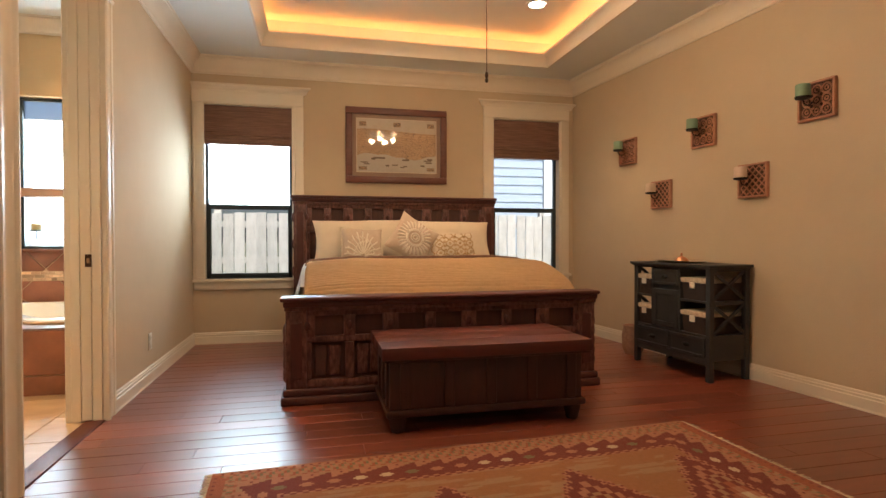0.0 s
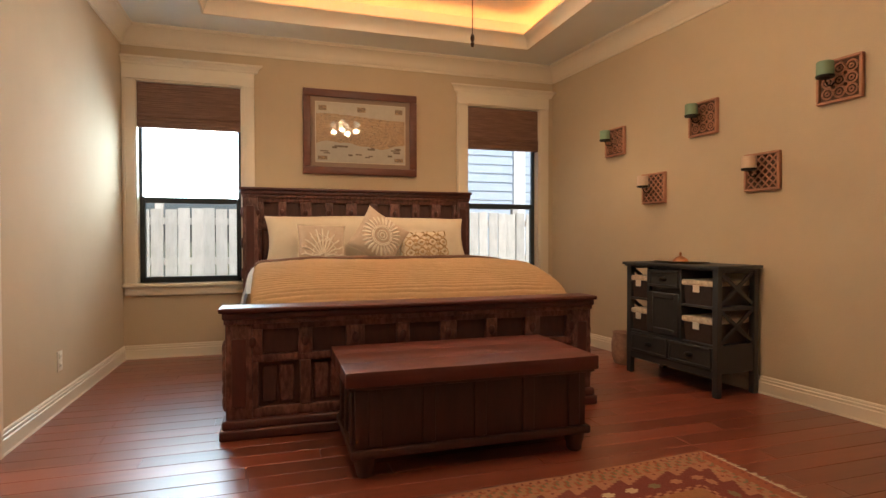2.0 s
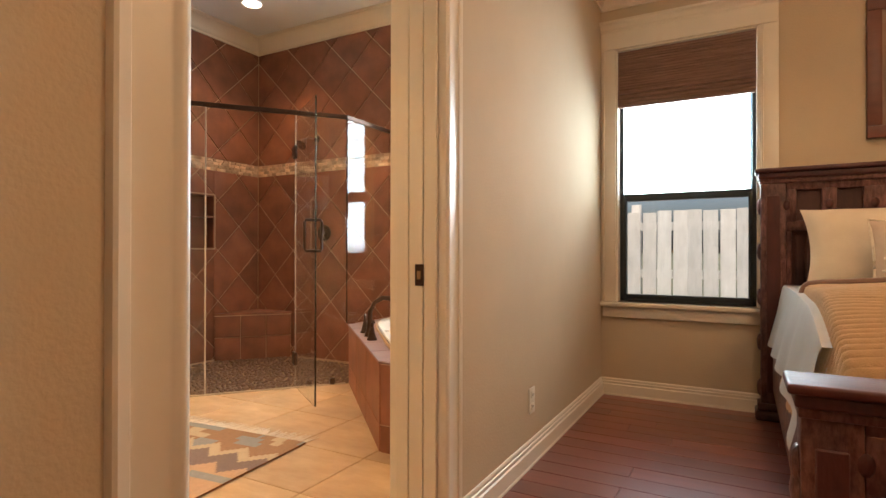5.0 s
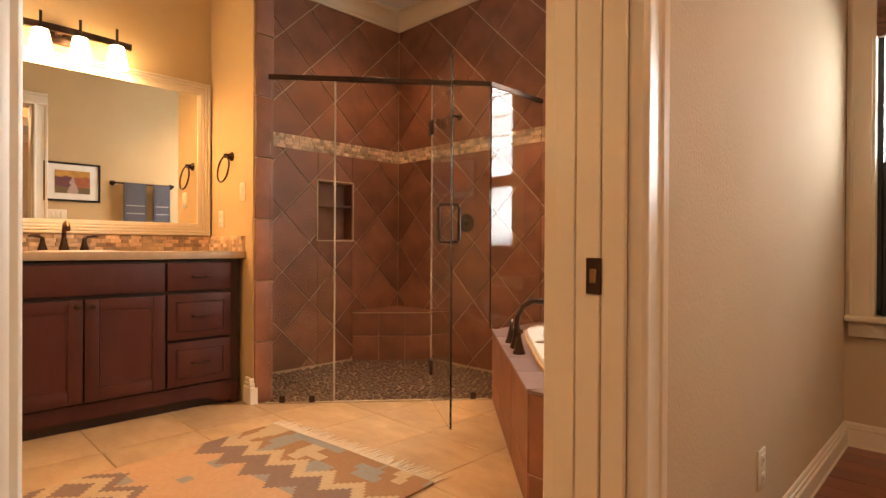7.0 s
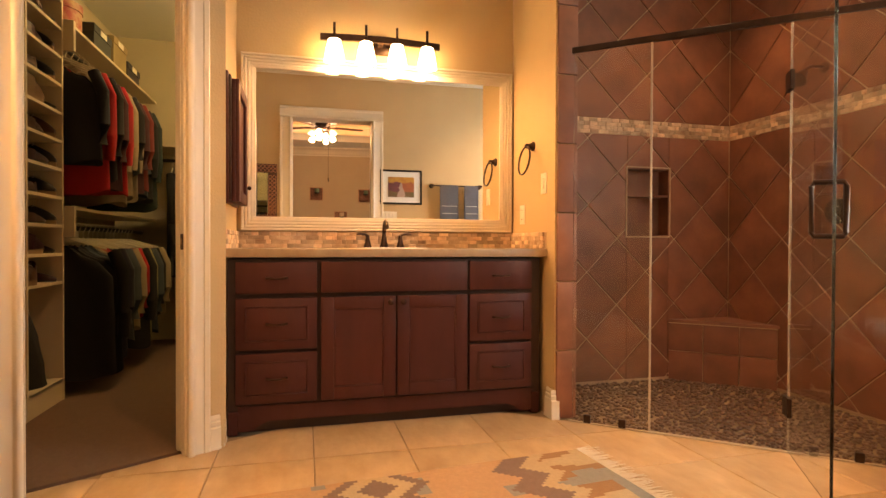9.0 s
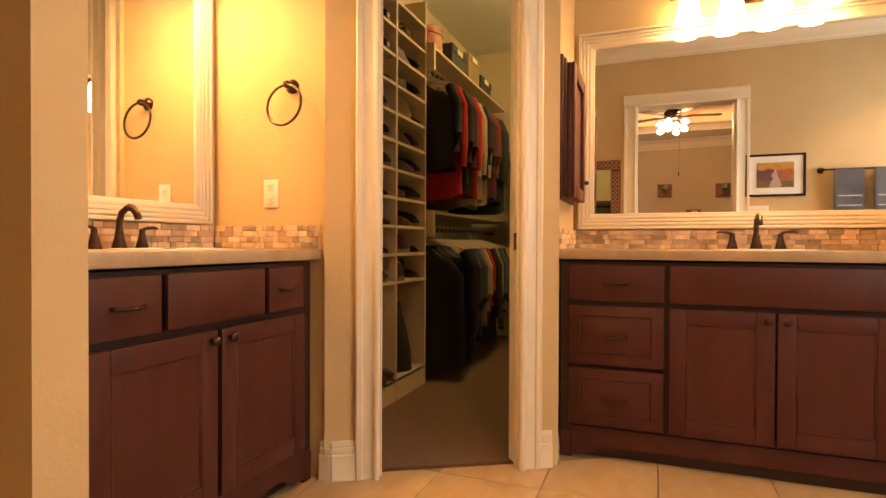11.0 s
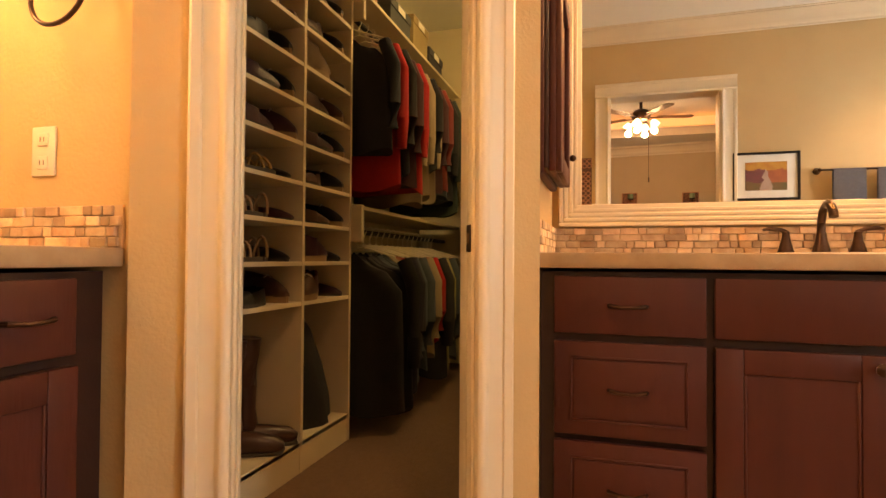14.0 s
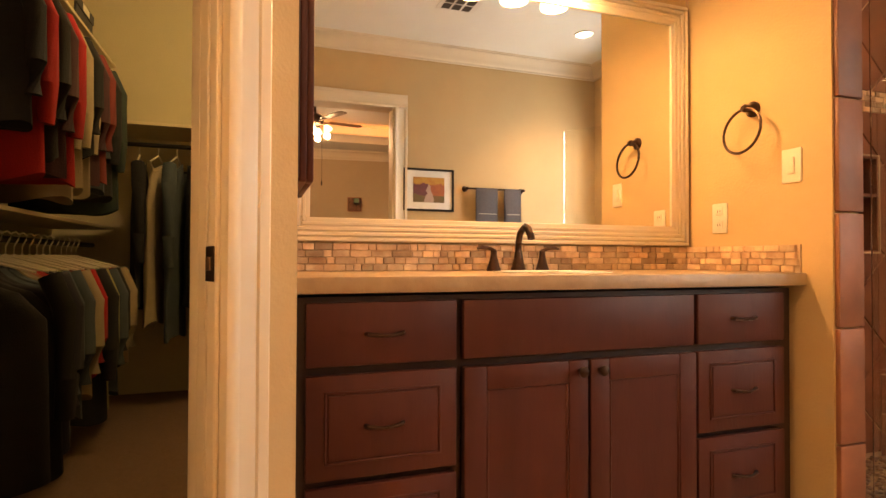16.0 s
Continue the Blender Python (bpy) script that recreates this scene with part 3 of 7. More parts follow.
prism(bm, [(-4.365, 0.1), (-1.19, 0.1), (-1.19, 5.5), (-4.365, 5.5)], BATH_CEIL, BATH_CEIL + 0.08)
structure("ceiling_bath", bm, CEILING, "pale painted bathroom ceiling")
bm = bmesh.new()
z = BATH_CEIL - 0.14
for a, b, n in (((VX, 1.915, z), (VX, 3.64, z), (1, 0, 0)), ((VX, 3.64, z), (-3.72, 3.64, z), (0, -1, 0)), ((-4.335, 3.76, z), (-4.335, NY, z), (1, 0, 0)), ((-4.335, NY, z), (-1.19, NY, z), (0, -1, 0)), ((-1.19, 0.1, z), (-1.19, NY, z), (-1, 0, 0)), ((-3.24, SY, z), (-1.19, SY, z), (0, 1, 0))):
    run_profile(bm, [(o, u * 0.875) for o, u in CROWN], a, b, n)
structure("trim_crown_bath", bm, TRIM, "cream crown moulding of the bathroom", smooth=True)
BASE_B = [(o, u * 1.35) for o, u in BASE]
bm = bmesh.new()
for a, b, n in (((-1.19, 0.1, 0), (-1.19, 2.0, 0), (-1, 0, 0)), ((-1.19, 3.18, 0), (-1.19, 3.74, 0), (-1, 0, 0)), ((-3.81, 3.64, 0), (-3.725, 3.64, 0), (0, -1, 0)), ((-3.725, 3.618, 0), (-3.725, 3.665, 0), (1, 0, 0)), ((-3.81, 1.915, 0), (-3.72, 1.915, 0), (0, 1, 0))):
    run_profile(bm, BASE_B, a, b, n)
u = (W1 - W2).normalized()
nn = Vector((-u.y, u.x, 0)) * -1
for s0, s1 in ((0, C0 - 0.098), (C0 + C1w + 0.098, DL)):
    run_profile(bm, BASE_B, W2 + u * s0, W2 + u * s1, nn)
run_profile(bm, BASE_B, (-3.24, 1.06, 0), (-3.24, 1.11, 0), (1, 0, 0))
structure("baseboard_bath", bm, TRIM, "cream moulded baseboard of the bathroom", smooth=True)
bm = bmesh.new()
prism(bm, [(-1.11, 0.1), (-1.11, 5.5), (-4.365, 5.5), (-4.365, 1.87), (-3.75, 1.87), (-3.29, 1.07), (-3.29, 0.1)][::-1], -0.12, -0.006)
floor_bath = structure("floor_bath", bm, FLOOR_GROUT, "beige travertine tile floor of the bathroom")
# closet shell
bm = bmesh.new()
prism(bm, [(-6.9, 0.4), (-3.30, 0.4), (-3.30, 1.07), (-3.76, 1.87), (-4.45, 1.87), (-4.45, 3.2), (-6.9, 3.2)], -0.12, 0.006)
structure("floor_closet", bm, CARPET, "brown cut-pile closet carpet")
wall("wall_closet_south", "y", 0.40, 0.52, -6.9, -3.34, -0.1, 2.95, PAINT_CLOSET, (), "pale closet wall")
wall("wall_closet_west", "x", -6.95, -6.85, 0.4, 3.2, -0.1, 2.95, PAINT_CLOSET, (), "pale closet wall")
wall("wall_closet_north", "y", 3.1, 3.2, -6.9, -4.45, -0.1, 2.95, PAINT_CLOSET, (), "pale closet wall")
wall("wall_closet_east", "x", -4.49, -4.465, 1.8, 3.2, -0.1, 2.95, PAINT_CLOSET, (), "pale closet wall")
bm = bmesh.new()
prism(bm, [(-6.95, 0.4), (-3.30, 0.4), (-3.30, 1.15), (-3.78, 1.95), (-4.46, 1.95), (-4.46, 3.2), (-6.95, 3.2)], 2.95, 3.03)
structure("ceiling_closet", bm, CEILING, "pale closet ceiling")

# tub window
bw = tagged(new("window_3"), "frosted bathroom window in two stacked lights above the tub", kind="structure")
y = NY + 0.10
for x0, x1, z0, z1 in ((BWX[0], BWX[0] + 0.03, 0.96, 2.36), (BWX[1] - 0.03, BWX[1], 0.96, 2.36), (BWX[0], BWX[1], 0.96, 0.985), (BWX[0], BWX[1], 2.335, 2.36)):
    part("frame", slab(x0, x1, y - 0.02, y + 0.03, z0, z1, 0.003, 1), WINDOW_DARK, bw)
part("mullion", slab(BWX[0], BWX[1], NY + 0.02, y + 0.03, 1.44, 1.52, 0.006, 1), mat("pink_tan_tile", (0.45, 0.28, 0.19), rough=0.5), bw, "tan tiled bar between the lights")
for z in (1.68, 1.84, 2.0, 2.16):
    part("muntin", slab(BWX[0] + 0.03, BWX[1] - 0.03, y - 0.004, y + 0.012, z - 0.005, z + 0.005, 0.002, 1), TRIM, bw)
for z0, z1 in ((0.985, 1.44), (1.52, 2.335)):
    p = part("pane", slab(BWX[0] + 0.03, BWX[1] - 0.03, y, y + 0.005, z0, z1, 0), FROST, bw, smooth=False)
    p.visible_shadow = False
part("sill", slab(BWX[0] - 0.05, BWX[1] + 0.05, NY - 0.03, y - 0.02, 0.93, 0.96, 0.005, 2), SLATE, bw, "rust slate sill")

# ---------- outdoors ----------
bm = bmesh.new()
bmesh.ops.create_grid(bm, x_segments=2, y_segments=2, size=400, matrix=Matrix.Translation((0, 380, -0.25)))
structure("ground", bm, mat("dry_grass_ground", (0.16, 0.15, 0.08), (0.10, 0.10, 0.05), rough=0.95, scale=20, bump=0.5), "dry grass side yard")
PICKET = mat("weathered_fence_board", (0.62, 0.58, 0.52), (0.48, 0.44, 0.38), rough=0.85, scale=6, stretch=(4, 4, 0.6), bump=0.4, random_amount=0.14, stain=0.2, stain_scale=4)
fence = thing("fence", "weathered grey wooden board fence in the side yard", "fence")
bm = bmesh.new()
cube(bm, -0.068, 0.068, -0.009, 0.009, -0.25, 1.42)
bevelled(bm, 0.003, 1)
board_mesh = mesh("board", bm, PICKET)
for k in range(82):
    b = new("board", board_mesh)
    b.parent = fence
    b.matrix_basis = pose(-6.2 + k * 0.148 + random.uniform(-0.004, 0.004), 7.6 + random.uniform(-0.003, 0.003), random.uniform(-0.015, 0.015), 0, random.uniform(-0.4, 0.4), 0)
for z in (0.1, 0.72, 1.22):
    part("rail", slab(-6.3, 6.0, 7.62, 7.66, z, z + 0.09, 0.004, 1), PICKET, fence)
for k in range(6):
    part("post", slab(-6.0 + k * 2.4, -5.91 + k * 2.4, 7.62, 7.71, -0.25, 1.5, 0.004, 1), PICKET, fence)
house = thing("neighbour_house", "neighbour house with pale blue-grey lap siding and white trim", "house")
SIDING = mat("blue_grey_siding", (0.40, 0.45, 0.52), (0.37, 0.42, 0.49), rough=0.7, scale=3, bump=0.2)
WHITE = mat("white_trim_paint", (0.80, 0.80, 0.78), rough=0.6)
bm = bmesh.new()
for k in range(30):
    z = -0.2 + 0.19 * k
    vs = [bm.verts.new(c) for c in ((1.9, 11.0, z), (14, 11.0, z), (14, 11.018, z + 0.19), (1.9, 11.018, z + 0.19), (1.9, 11.1, z), (14, 11.1, z), (14, 11.1, z + 0.19), (1.9, 11.1, z + 0.19))]
    for f in ((0, 1, 2, 3), (4, 7, 6, 5), (0, 4, 5, 1), (3, 2, 6, 7), (0, 3, 7, 4), (1, 5, 6, 2)):
        bm.faces.new([vs[i] for i in f])
part("siding", bm, SIDING, house, smooth=False)
part("corner_board", slab(5.15, 5.42, 10.96, 11.05, -0.2, 5.5, 0.004, 1), WHITE, house, "white vertical trim board")
part("corner_board", slab(1.80, 1.92, 10.96, 11.05, -0.2, 5.5, 0.004, 1), WHITE, house, "white corner trim board")
part("wall", slab(1.9, 14, 11.1, 18, -0.2, 5.5, 0), SIDING, house, smooth=False)
bm = bmesh.new()
prism(bm, [(10.5, 5.4), (14.5, 7.9), (18.5, 5.4)], 1.4, 14.5, Matrix(((0, 0, 1, 0), (1, 0, 0, 0), (0, 1, 0, 0), (0, 0, 0, 1))))
part("roof", bm, mat("roof_shingle", (0.10, 0.09, 0.085), rough=0.9, scale=30), house, "dark shingled gable roof", smooth=False)

# ---------- bedroom things ----------
SHEET = mat("white_cotton", (0.74, 0.72, 0.68), (0.70, 0.67, 0.63), rough=0.9, scale=8, bump=0.25, grain=160)
QUILT = mat("golden_tan_quilt", (0.78, 0.54, 0.29), (0.69, 0.46, 0.24), rough=0.9, scale=30, bump=0.5, grain=220, stain=0.06)
BINDING = mat("brown_quilt_binding", (0.20, 0.11, 0.07), rough=0.9, scale=30, bump=0.3)
CREAM = mat("cream_pillow_cotton", (0.68, 0.58, 0.44), (0.63, 0.53, 0.40), rough=0.92, scale=12, bump=0.3, grain=180)
STITCH = mat("raised_cream_embroidery", (0.74, 0.65, 0.50), (0.62, 0.52, 0.38), rough=0.9, scale=40, bump=0.5, grain=200)

# bed
bed = thing("bed", "dark carved weathered wooden king bed with panelled headboard and footboard", "bed")


def carved_board(x0, x1, y0, y1, top, rows, name):
    """A carved panel: core, stiles, rails, small arcade openings and raised panels, facing the foot of the bed."""
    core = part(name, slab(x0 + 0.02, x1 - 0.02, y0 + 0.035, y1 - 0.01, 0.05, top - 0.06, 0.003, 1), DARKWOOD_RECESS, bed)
    for a, b in ((x0, x0 + 0.13), (x1 - 0.13, x1)):
        part("post", slab(a, b, y0, y1, 0.02, top - 0.06, 0.008, 2), DARKWOOD_CHIP, core)
        part("post_panel", slab(a + 0.03, b - 0.03, y0 - 0.006, y0 + 0.004, 0.16, top - 0.16, 0.004, 1), DARKWOOD, core)
    inner0, inner1 = x0 + 0.13, x1 - 0.13
    for za, zb in rows["rails"]:
        part("rail", slab(inner0, inner1, y0 + 0.008, y0 + 0.045, za, zb, 0.005, 2), DARKWOOD_CHIP, core)
    n = rows["bays"]
    step = (inner1 - inner0) / n
    za, zb = rows["arcade"]
    for k in range(n + 1):
        x = inner0 + step * k
        w = 0.036 if k % 2 else 0.05
        part("pilaster", slab(max(x - w, inner0), min(x + w, inner1), y0 + 0.004, y0 + 0.045, za - 0.004, zb + 0.004, 0.005, 2), DARKWOOD_CHIP, core)
        bm = bmesh.new()
        ball(bm, (x, y0 + 0.004, (za + zb) / 2), 0.02, 1, 0.5, 1.5, 8, 6)
        part("boss", bm, DARKWOOD, core)
    for lo, hi in rows["panels"]:
        for k in range(n):
            x = inner0 + step * k
            part("stile", slab(max(x - 0.028, inner0), x + 0.028, y0 + 0.006, y0 + 0.045, lo, hi, 0.004, 1), DARKWOOD_CHIP, core)
            for j in range(2):
                xa = x + 0.045 + j * (step - 0.09) / 2
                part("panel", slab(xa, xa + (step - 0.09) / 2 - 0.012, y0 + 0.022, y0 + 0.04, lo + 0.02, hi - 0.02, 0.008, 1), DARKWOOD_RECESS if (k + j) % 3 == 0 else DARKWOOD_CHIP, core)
    return core


ft = carved_board(-0.03, 2.09, 3.14, 3.25, 0.675, {"rails": [(0.555, 0.62), (0.385, 0.425), (0.10, 0.15)], "bays": 7, "arcade": (0.425, 0.555), "panels": [(0.15, 0.385)]}, "footboard")
hb = carved_board(-0.06, 2.06, 5.28, 5.40, 1.49, {"rails": [(1.36, 1.43), (1.12, 1.18), (0.3, 0.4)], "bays": 9, "arcade": (1.18, 1.36), "panels": [(0.4, 1.12)]}, "headboard")
for core, x0, x1, y0, y1, top in ((ft, -0.03, 2.09, 3.14, 3.25, 0.675), (hb, -0.06, 2.06, 5.28, 5.40, 1.49)):
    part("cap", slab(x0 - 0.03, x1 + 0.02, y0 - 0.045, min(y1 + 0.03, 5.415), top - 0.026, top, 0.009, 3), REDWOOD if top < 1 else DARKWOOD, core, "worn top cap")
    part("cap_moulding", slab(x0 - 0.014, x1 + 0.01, y0 - 0.026, min(y1 + 0.015, 5.41), top - 0.062, top - 0.024, 0.010, 3), DARKWOOD, core)
    part("cap_moulding", slab(x0 - 0.006, x1 + 0.004, y0 - 0.012, y1, top - 0.088, top - 0.060, 0.006, 2), DARKWOOD_CHIP, core)
    part("plinth", slab(x0 - 0.03, x1 + 0.03, y0 - 0.035, min(y1 + 0.02, 5.41), 0.0, 0.055, 0.012, 3), DARKWOOD, core)
    part("plinth_moulding", slab(x0 - 0.018, x1 + 0.018, y0 - 0.022, y1, 0.053, 0.10, 0.012, 3), DARKWOOD, core)
    for xe, s in ((x0, -1), (x1, 1)):
        for k in range(5):
            z = 0.18 + (top - 0.4) * k / 4
            bm = bmesh.new()
            ball(bm, (xe + s * 0.002, (y0 + y1) / 2, z), 0.034, 0.55, 1.3, 1.5, 10, 7)
            part("carved_scroll", bm, DARKWOOD_CHIP, core)
for xa in (0.0, 2.03):
    part("side_rail", slab(xa, xa + 0.04, 3.24, 5.30, 0.18, 0.42, 0.006, 2), DARKWOOD_CHIP, bed)
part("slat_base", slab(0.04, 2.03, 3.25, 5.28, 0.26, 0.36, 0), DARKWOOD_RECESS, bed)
def bed_fall(y):
    """How far the bed's top sinks towards the foot."""
    return 0.17 * max(0.0, min(1.0, (4.0 - y) / 0.72)) ** 1.7


def drape(x0, x1, y0, y1, z, drop0, drop1, ripple, thick, nx=120, ny=70, sag=0.02, front_drop=0.0, puff=0.0):
    """A cover over the mattress: flat on top with rounded shoulders, hanging at both sides, with soft folds."""
    bm = bmesh.new()
    total = drop0 + (x1 - x0) + drop1
    grid = []
    for j in range(ny + 1):
        v = j / ny
        y = y0 + (y1 - y0) * v
        row = []
        for i in range(nx + 1):
            s = total * i / nx
            r = 0.09
            if s < drop0:
                h = drop0 - s
                x, zz = x0 - 0.015 - 0.20 * h + 0.014 * math.sin(y * 17 + 1) * h / max(drop0, 0.01), z - 0.5 * r - h
                if h < r:
                    zz = z - 0.5 * h - 0.5 * r * (h / r) ** 2
                    x = x0 - 0.02 * (h / r)
            elif s > drop0 + (x1 - x0):
                h = s - drop0 - (x1 - x0)
                x, zz = x1 + 0.015 + 0.12 * h + 0.014 * math.sin(y * 15) * h / max(drop1, 0.01), z - 0.5 * r - h
                if h < r:
                    zz = z - 0.5 * h - 0.5 * r * (h / r) ** 2
                    x = x1 + 0.02 * (h / r)
            else:
                x, zz = x0 + s - drop0, z
                e = min(x - x0, x1 - x) / 0.35
                zz += puff * min(1, e) ** 0.5
            f = ripple * (abs(math.sin(y * 96.0 + 1.9 * noise.noise((x * 1.6, y * 2, 0)))) ** 0.5) + 0.008 * noise.noise((x * 3, y * 3, 1.7)) + 0.004 * noise.noise((x * 9, y * 14, 4))
            if front_drop and y < y0 + 0.13:
                k = 1 - (y - y0) / 0.13
                zz -= front_drop * k * k
            row.append(bm.verts.new((x, y, zz + f - sag * abs(v - 0.5) - bed_fall(y))))
        grid.append(row)
    for j in range(ny):
        for i in range(nx):
            bm.faces.new((grid[j][i], grid[j][i + 1], grid[j + 1][i + 1], grid[j + 1][i]))
    bmesh.ops.solidify(bm, geom=bm.faces[:], thickness=thick)
    return bm, grid


bm = slab(0.06, 2.02, 3.42, 5.26, 0.36, 0.80, 0.06, 5)
bmesh.ops.bisect_plane(bm, geom=bm.verts[:] + bm.edges[:] + bm.faces[:], plane_co=(0, 3.65, 0), plane_no=(0, 1, 0))
bmesh.ops.bisect_plane(bm, geom=bm.verts[:] + bm.edges[:] + bm.faces[:], plane_co=(0, 4.0, 0), plane_no=(0, 1, 0))
for v in bm.verts:
    if v.co.z > 0.5:
        v.co.z -= bed_fall(v.co.y) + 0.02
solo("mattress", bm, SHEET, "thick white mattress on the wooden bed", "mattress")
bm, g = drape(0.05, 2.03, 3.50, 5.2, 0.815, 0.28, 0.28, 0.001, 0.006, 90, 50)
solo("bed_sheet", bm, SHEET, "rumpled white cotton sheet over the mattress", "sheet")
quilt = thing("quilt", "golden tan channel-stitched quilt folded back on the bed", "quilt")
bm, g = drape(0.09, 2.03, 3.285, 4.42, 0.842, 0.38, 0.36, 0.013, 0.010, 130, 420, front_drop=0.05, puff=0.028)
edge = [v.co.copy() for v in g[-1]]
part("cover", bm, QUILT, quilt)
bm = bmesh.new()
tube(bm, [e + Vector((0, 0.0, 0.010)) for e in edge], 0.017, 8)
part("binding", bm, BINDING, quilt, "brown bound edge")


def cushion(name, w, h, t, m, material, label, group="", nu=22, detail=None, flange=0.0, thread=None):
    """A stuffed pillow: two bulged faces that meet in a seam, corners drawn out."""
    bm = bmesh.new()
    sides = []
    for s in (1, -1):
        g2 = []
        for j in range(nu + 1):
            row = []
            for i in range(nu + 1):
                a, b = 2 * i / nu - 1, 2 * j / nu - 1
                k = max(0.0, (1 - a * a) * (1 - b * b)) ** 0.42
                ww = 1 - 0.07 * (1 - abs(b) ** 2) * abs(a) ** 3
                hh = 1 - 0.07 * (1 - abs(a) ** 2) * abs(b) ** 3
                wr = 0.018 * noise.noise((a * 2.2 + w * 7, b * 2.2, s + h)) * k
                row.append(bm.verts.new((a * w / 2 * ww, s * (t / 2 * k) + wr, b * h / 2 * hh)))
            g2.append(row)
        for j in range(nu):
            for i in range(nu):
                q = (g2[j][i], g2[j][i + 1], g2[j + 1][i + 1], g2[j + 1][i])
                bm.faces.new(q if s < 0 else q[::-1])
    bmesh.ops.remove_doubles(bm, verts=bm.verts, dist=0.0005)
    root = thing(name, label, "pillow", group=group)
    root.matrix_basis = m
    part("cover", bm, material, root)
    if flange:
        bm = bmesh.new()
        pts = []
        for a, b in ((-1, -1), (1, -1), (1, 1), (-1, 1)):
            pts.append((a * w / 2, 0, b * h / 2))
        full = []
        for p, q in zip(pts, pts[1:] + pts[:1]):
            for k in range(8):
                e = k / 8
                c = 1 - 0.06 * 4 * e * (1 - e)
                full.append(((p[0] + (q[0] - p[0]) * e) * c, 0, (p[2] + (q[2] - p[2]) * e) * c))
        tube(bm, full, flange, 6, True)
        part("piping", bm, STITCH, root)
    if detail:
        for pts, r, closed in detail():
            bm = bmesh.new()
            tube(bm, on_face(pts, w, h, t), r, 5, closed)
            part("embroidery", bm, thread or STITCH, root, "raised embroidery")
    return root


def face_y(a, b, t):
    return -(t / 2 * max(0.0, (1 - a * a) * (1 - b * b)) ** 0.42) - 0.004


def on_face(pts, w, h, t):
    return [(a * w / 2, face_y(a, b, t), b * h / 2) for a, b in pts]


def coral():
    for k in range(11):
        a = radians(-85 + 17 * k)
        pts = [(math.sin(a) * r * 0.8, -0.7 + math.cos(a) * r * 1.2 + 0.04 * math.sin(r * 9 + k)) for r in (0.1, 0.3, 0.5, 0.7, 0.9, 1.1)]
        yield [(max(-0.85, min(0.85, x)), max(-0.85, min(0.85, y))) for x, y in pts], 0.007, False
        for r, q in ((0.55, 1), (0.75, -1)):
            x, y = math.sin(a) * r * 0.8, -0.7 + math.cos(a) * r * 1.2
            yield [(max(-0.88, min(0.88, x + q * e * 0.13)), max(-0.88, min(0.88, y + e * 0.17))) for e in (0, 0.5, 1)], 0.005, False


def sunburst():
    for r in (0.10, 0.20, 0.36, 0.42):
        yield [(r * math.cos(radians(12 * k)), r * math.sin(radians(12 * k))) for k in range(30)], 0.007, True
    for k in range(26):
        a = 2 * math.pi * k / 26
        yield [(r * math.cos(a + 0.12 * r), r * math.sin(a + 0.12 * r)) for r in (0.46, 0.58, 0.70, 0.82)], [0.006, 0.012, 0.013, 0.006], False


def ogee():
    for i in range(-4, 5):
        yield [(max(-0.9, min(0.9, i * 0.22 + 0.075 * math.sin(v * 10.5 + (math.pi if i % 2 else 0)))), v) for v in [-0.9 + 0.09 * q for q in range(21)]], 0.0045, False
    for i in range(-3, 4):
        for j in range(-2, 3):
            cx, cy = i * 0.22 + 0.11, j * 0.30 + (0.15 if i % 2 else 0)
            if abs(cx) < 0.8 and abs(cy) < 0.75:
                yield [(cx + 0.045 * math.cos(radians(45 * k)), cy + 0.06 * math.sin(radians(45 * k))) for k in range(8)], 0.0045, True


GOLDTHREAD = mat("golden_thread", (0.50, 0.33, 0.15), (0.42, 0.26, 0.11), rough=0.85, scale=40, bump=0.4, grain=200)
PINKLINEN = mat("pinkish_linen", (0.56, 0.44, 0.34), (0.50, 0.39, 0.29), rough=0.92, scale=30, bump=0.4, grain=250)
WHITETHREAD = mat("white_thread", (0.78, 0.70, 0.60), (0.70, 0.62, 0.5), rough=0.85, scale=40, bump=0.4, grain=200)
cushion("bed_pillow", 0.98, 0.46, 0.20, pose(0.62, 5.06, 1.03, -24, -1, 1), CREAM, "plump cream king pillow leaning on the headboard", "pillows on the bed", 26)
cushion("bed_pillow", 0.98, 0.46, 0.20, pose(1.45, 5.07, 1.025, -24, 1, -1), CREAM, "plump cream king pillow leaning on the headboard", "pillows on the bed", 26)
cushion("throw_pillow", 0.40, 0.36, 0.13, pose(0.585, 4.82, 0.985, -24, 2, 3), PINKLINEN, "small beige square pillow with embroidered coral", "pillows on the bed", 20, coral, 0.007, WHITETHREAD)
cushion("throw_pillow", 0.42, 0.42, 0.14, pose(1.06, 4.76, 1.04, -20, 33, 0), PINKLINEN, "small cream pillow with a sunburst, standing on its corner", "pillows on the bed", 20, sunburst, 0.0, WHITETHREAD)
cushion("throw_pillow", 0.46, 0.30, 0.13, pose(1.46, 4.80, 0.955, -26, -3, -3), CREAM, "small oblong beige pillow with a raised lattice pattern", "pillows on the bed", 20, ogee, 0.0, GOLDTHREAD)

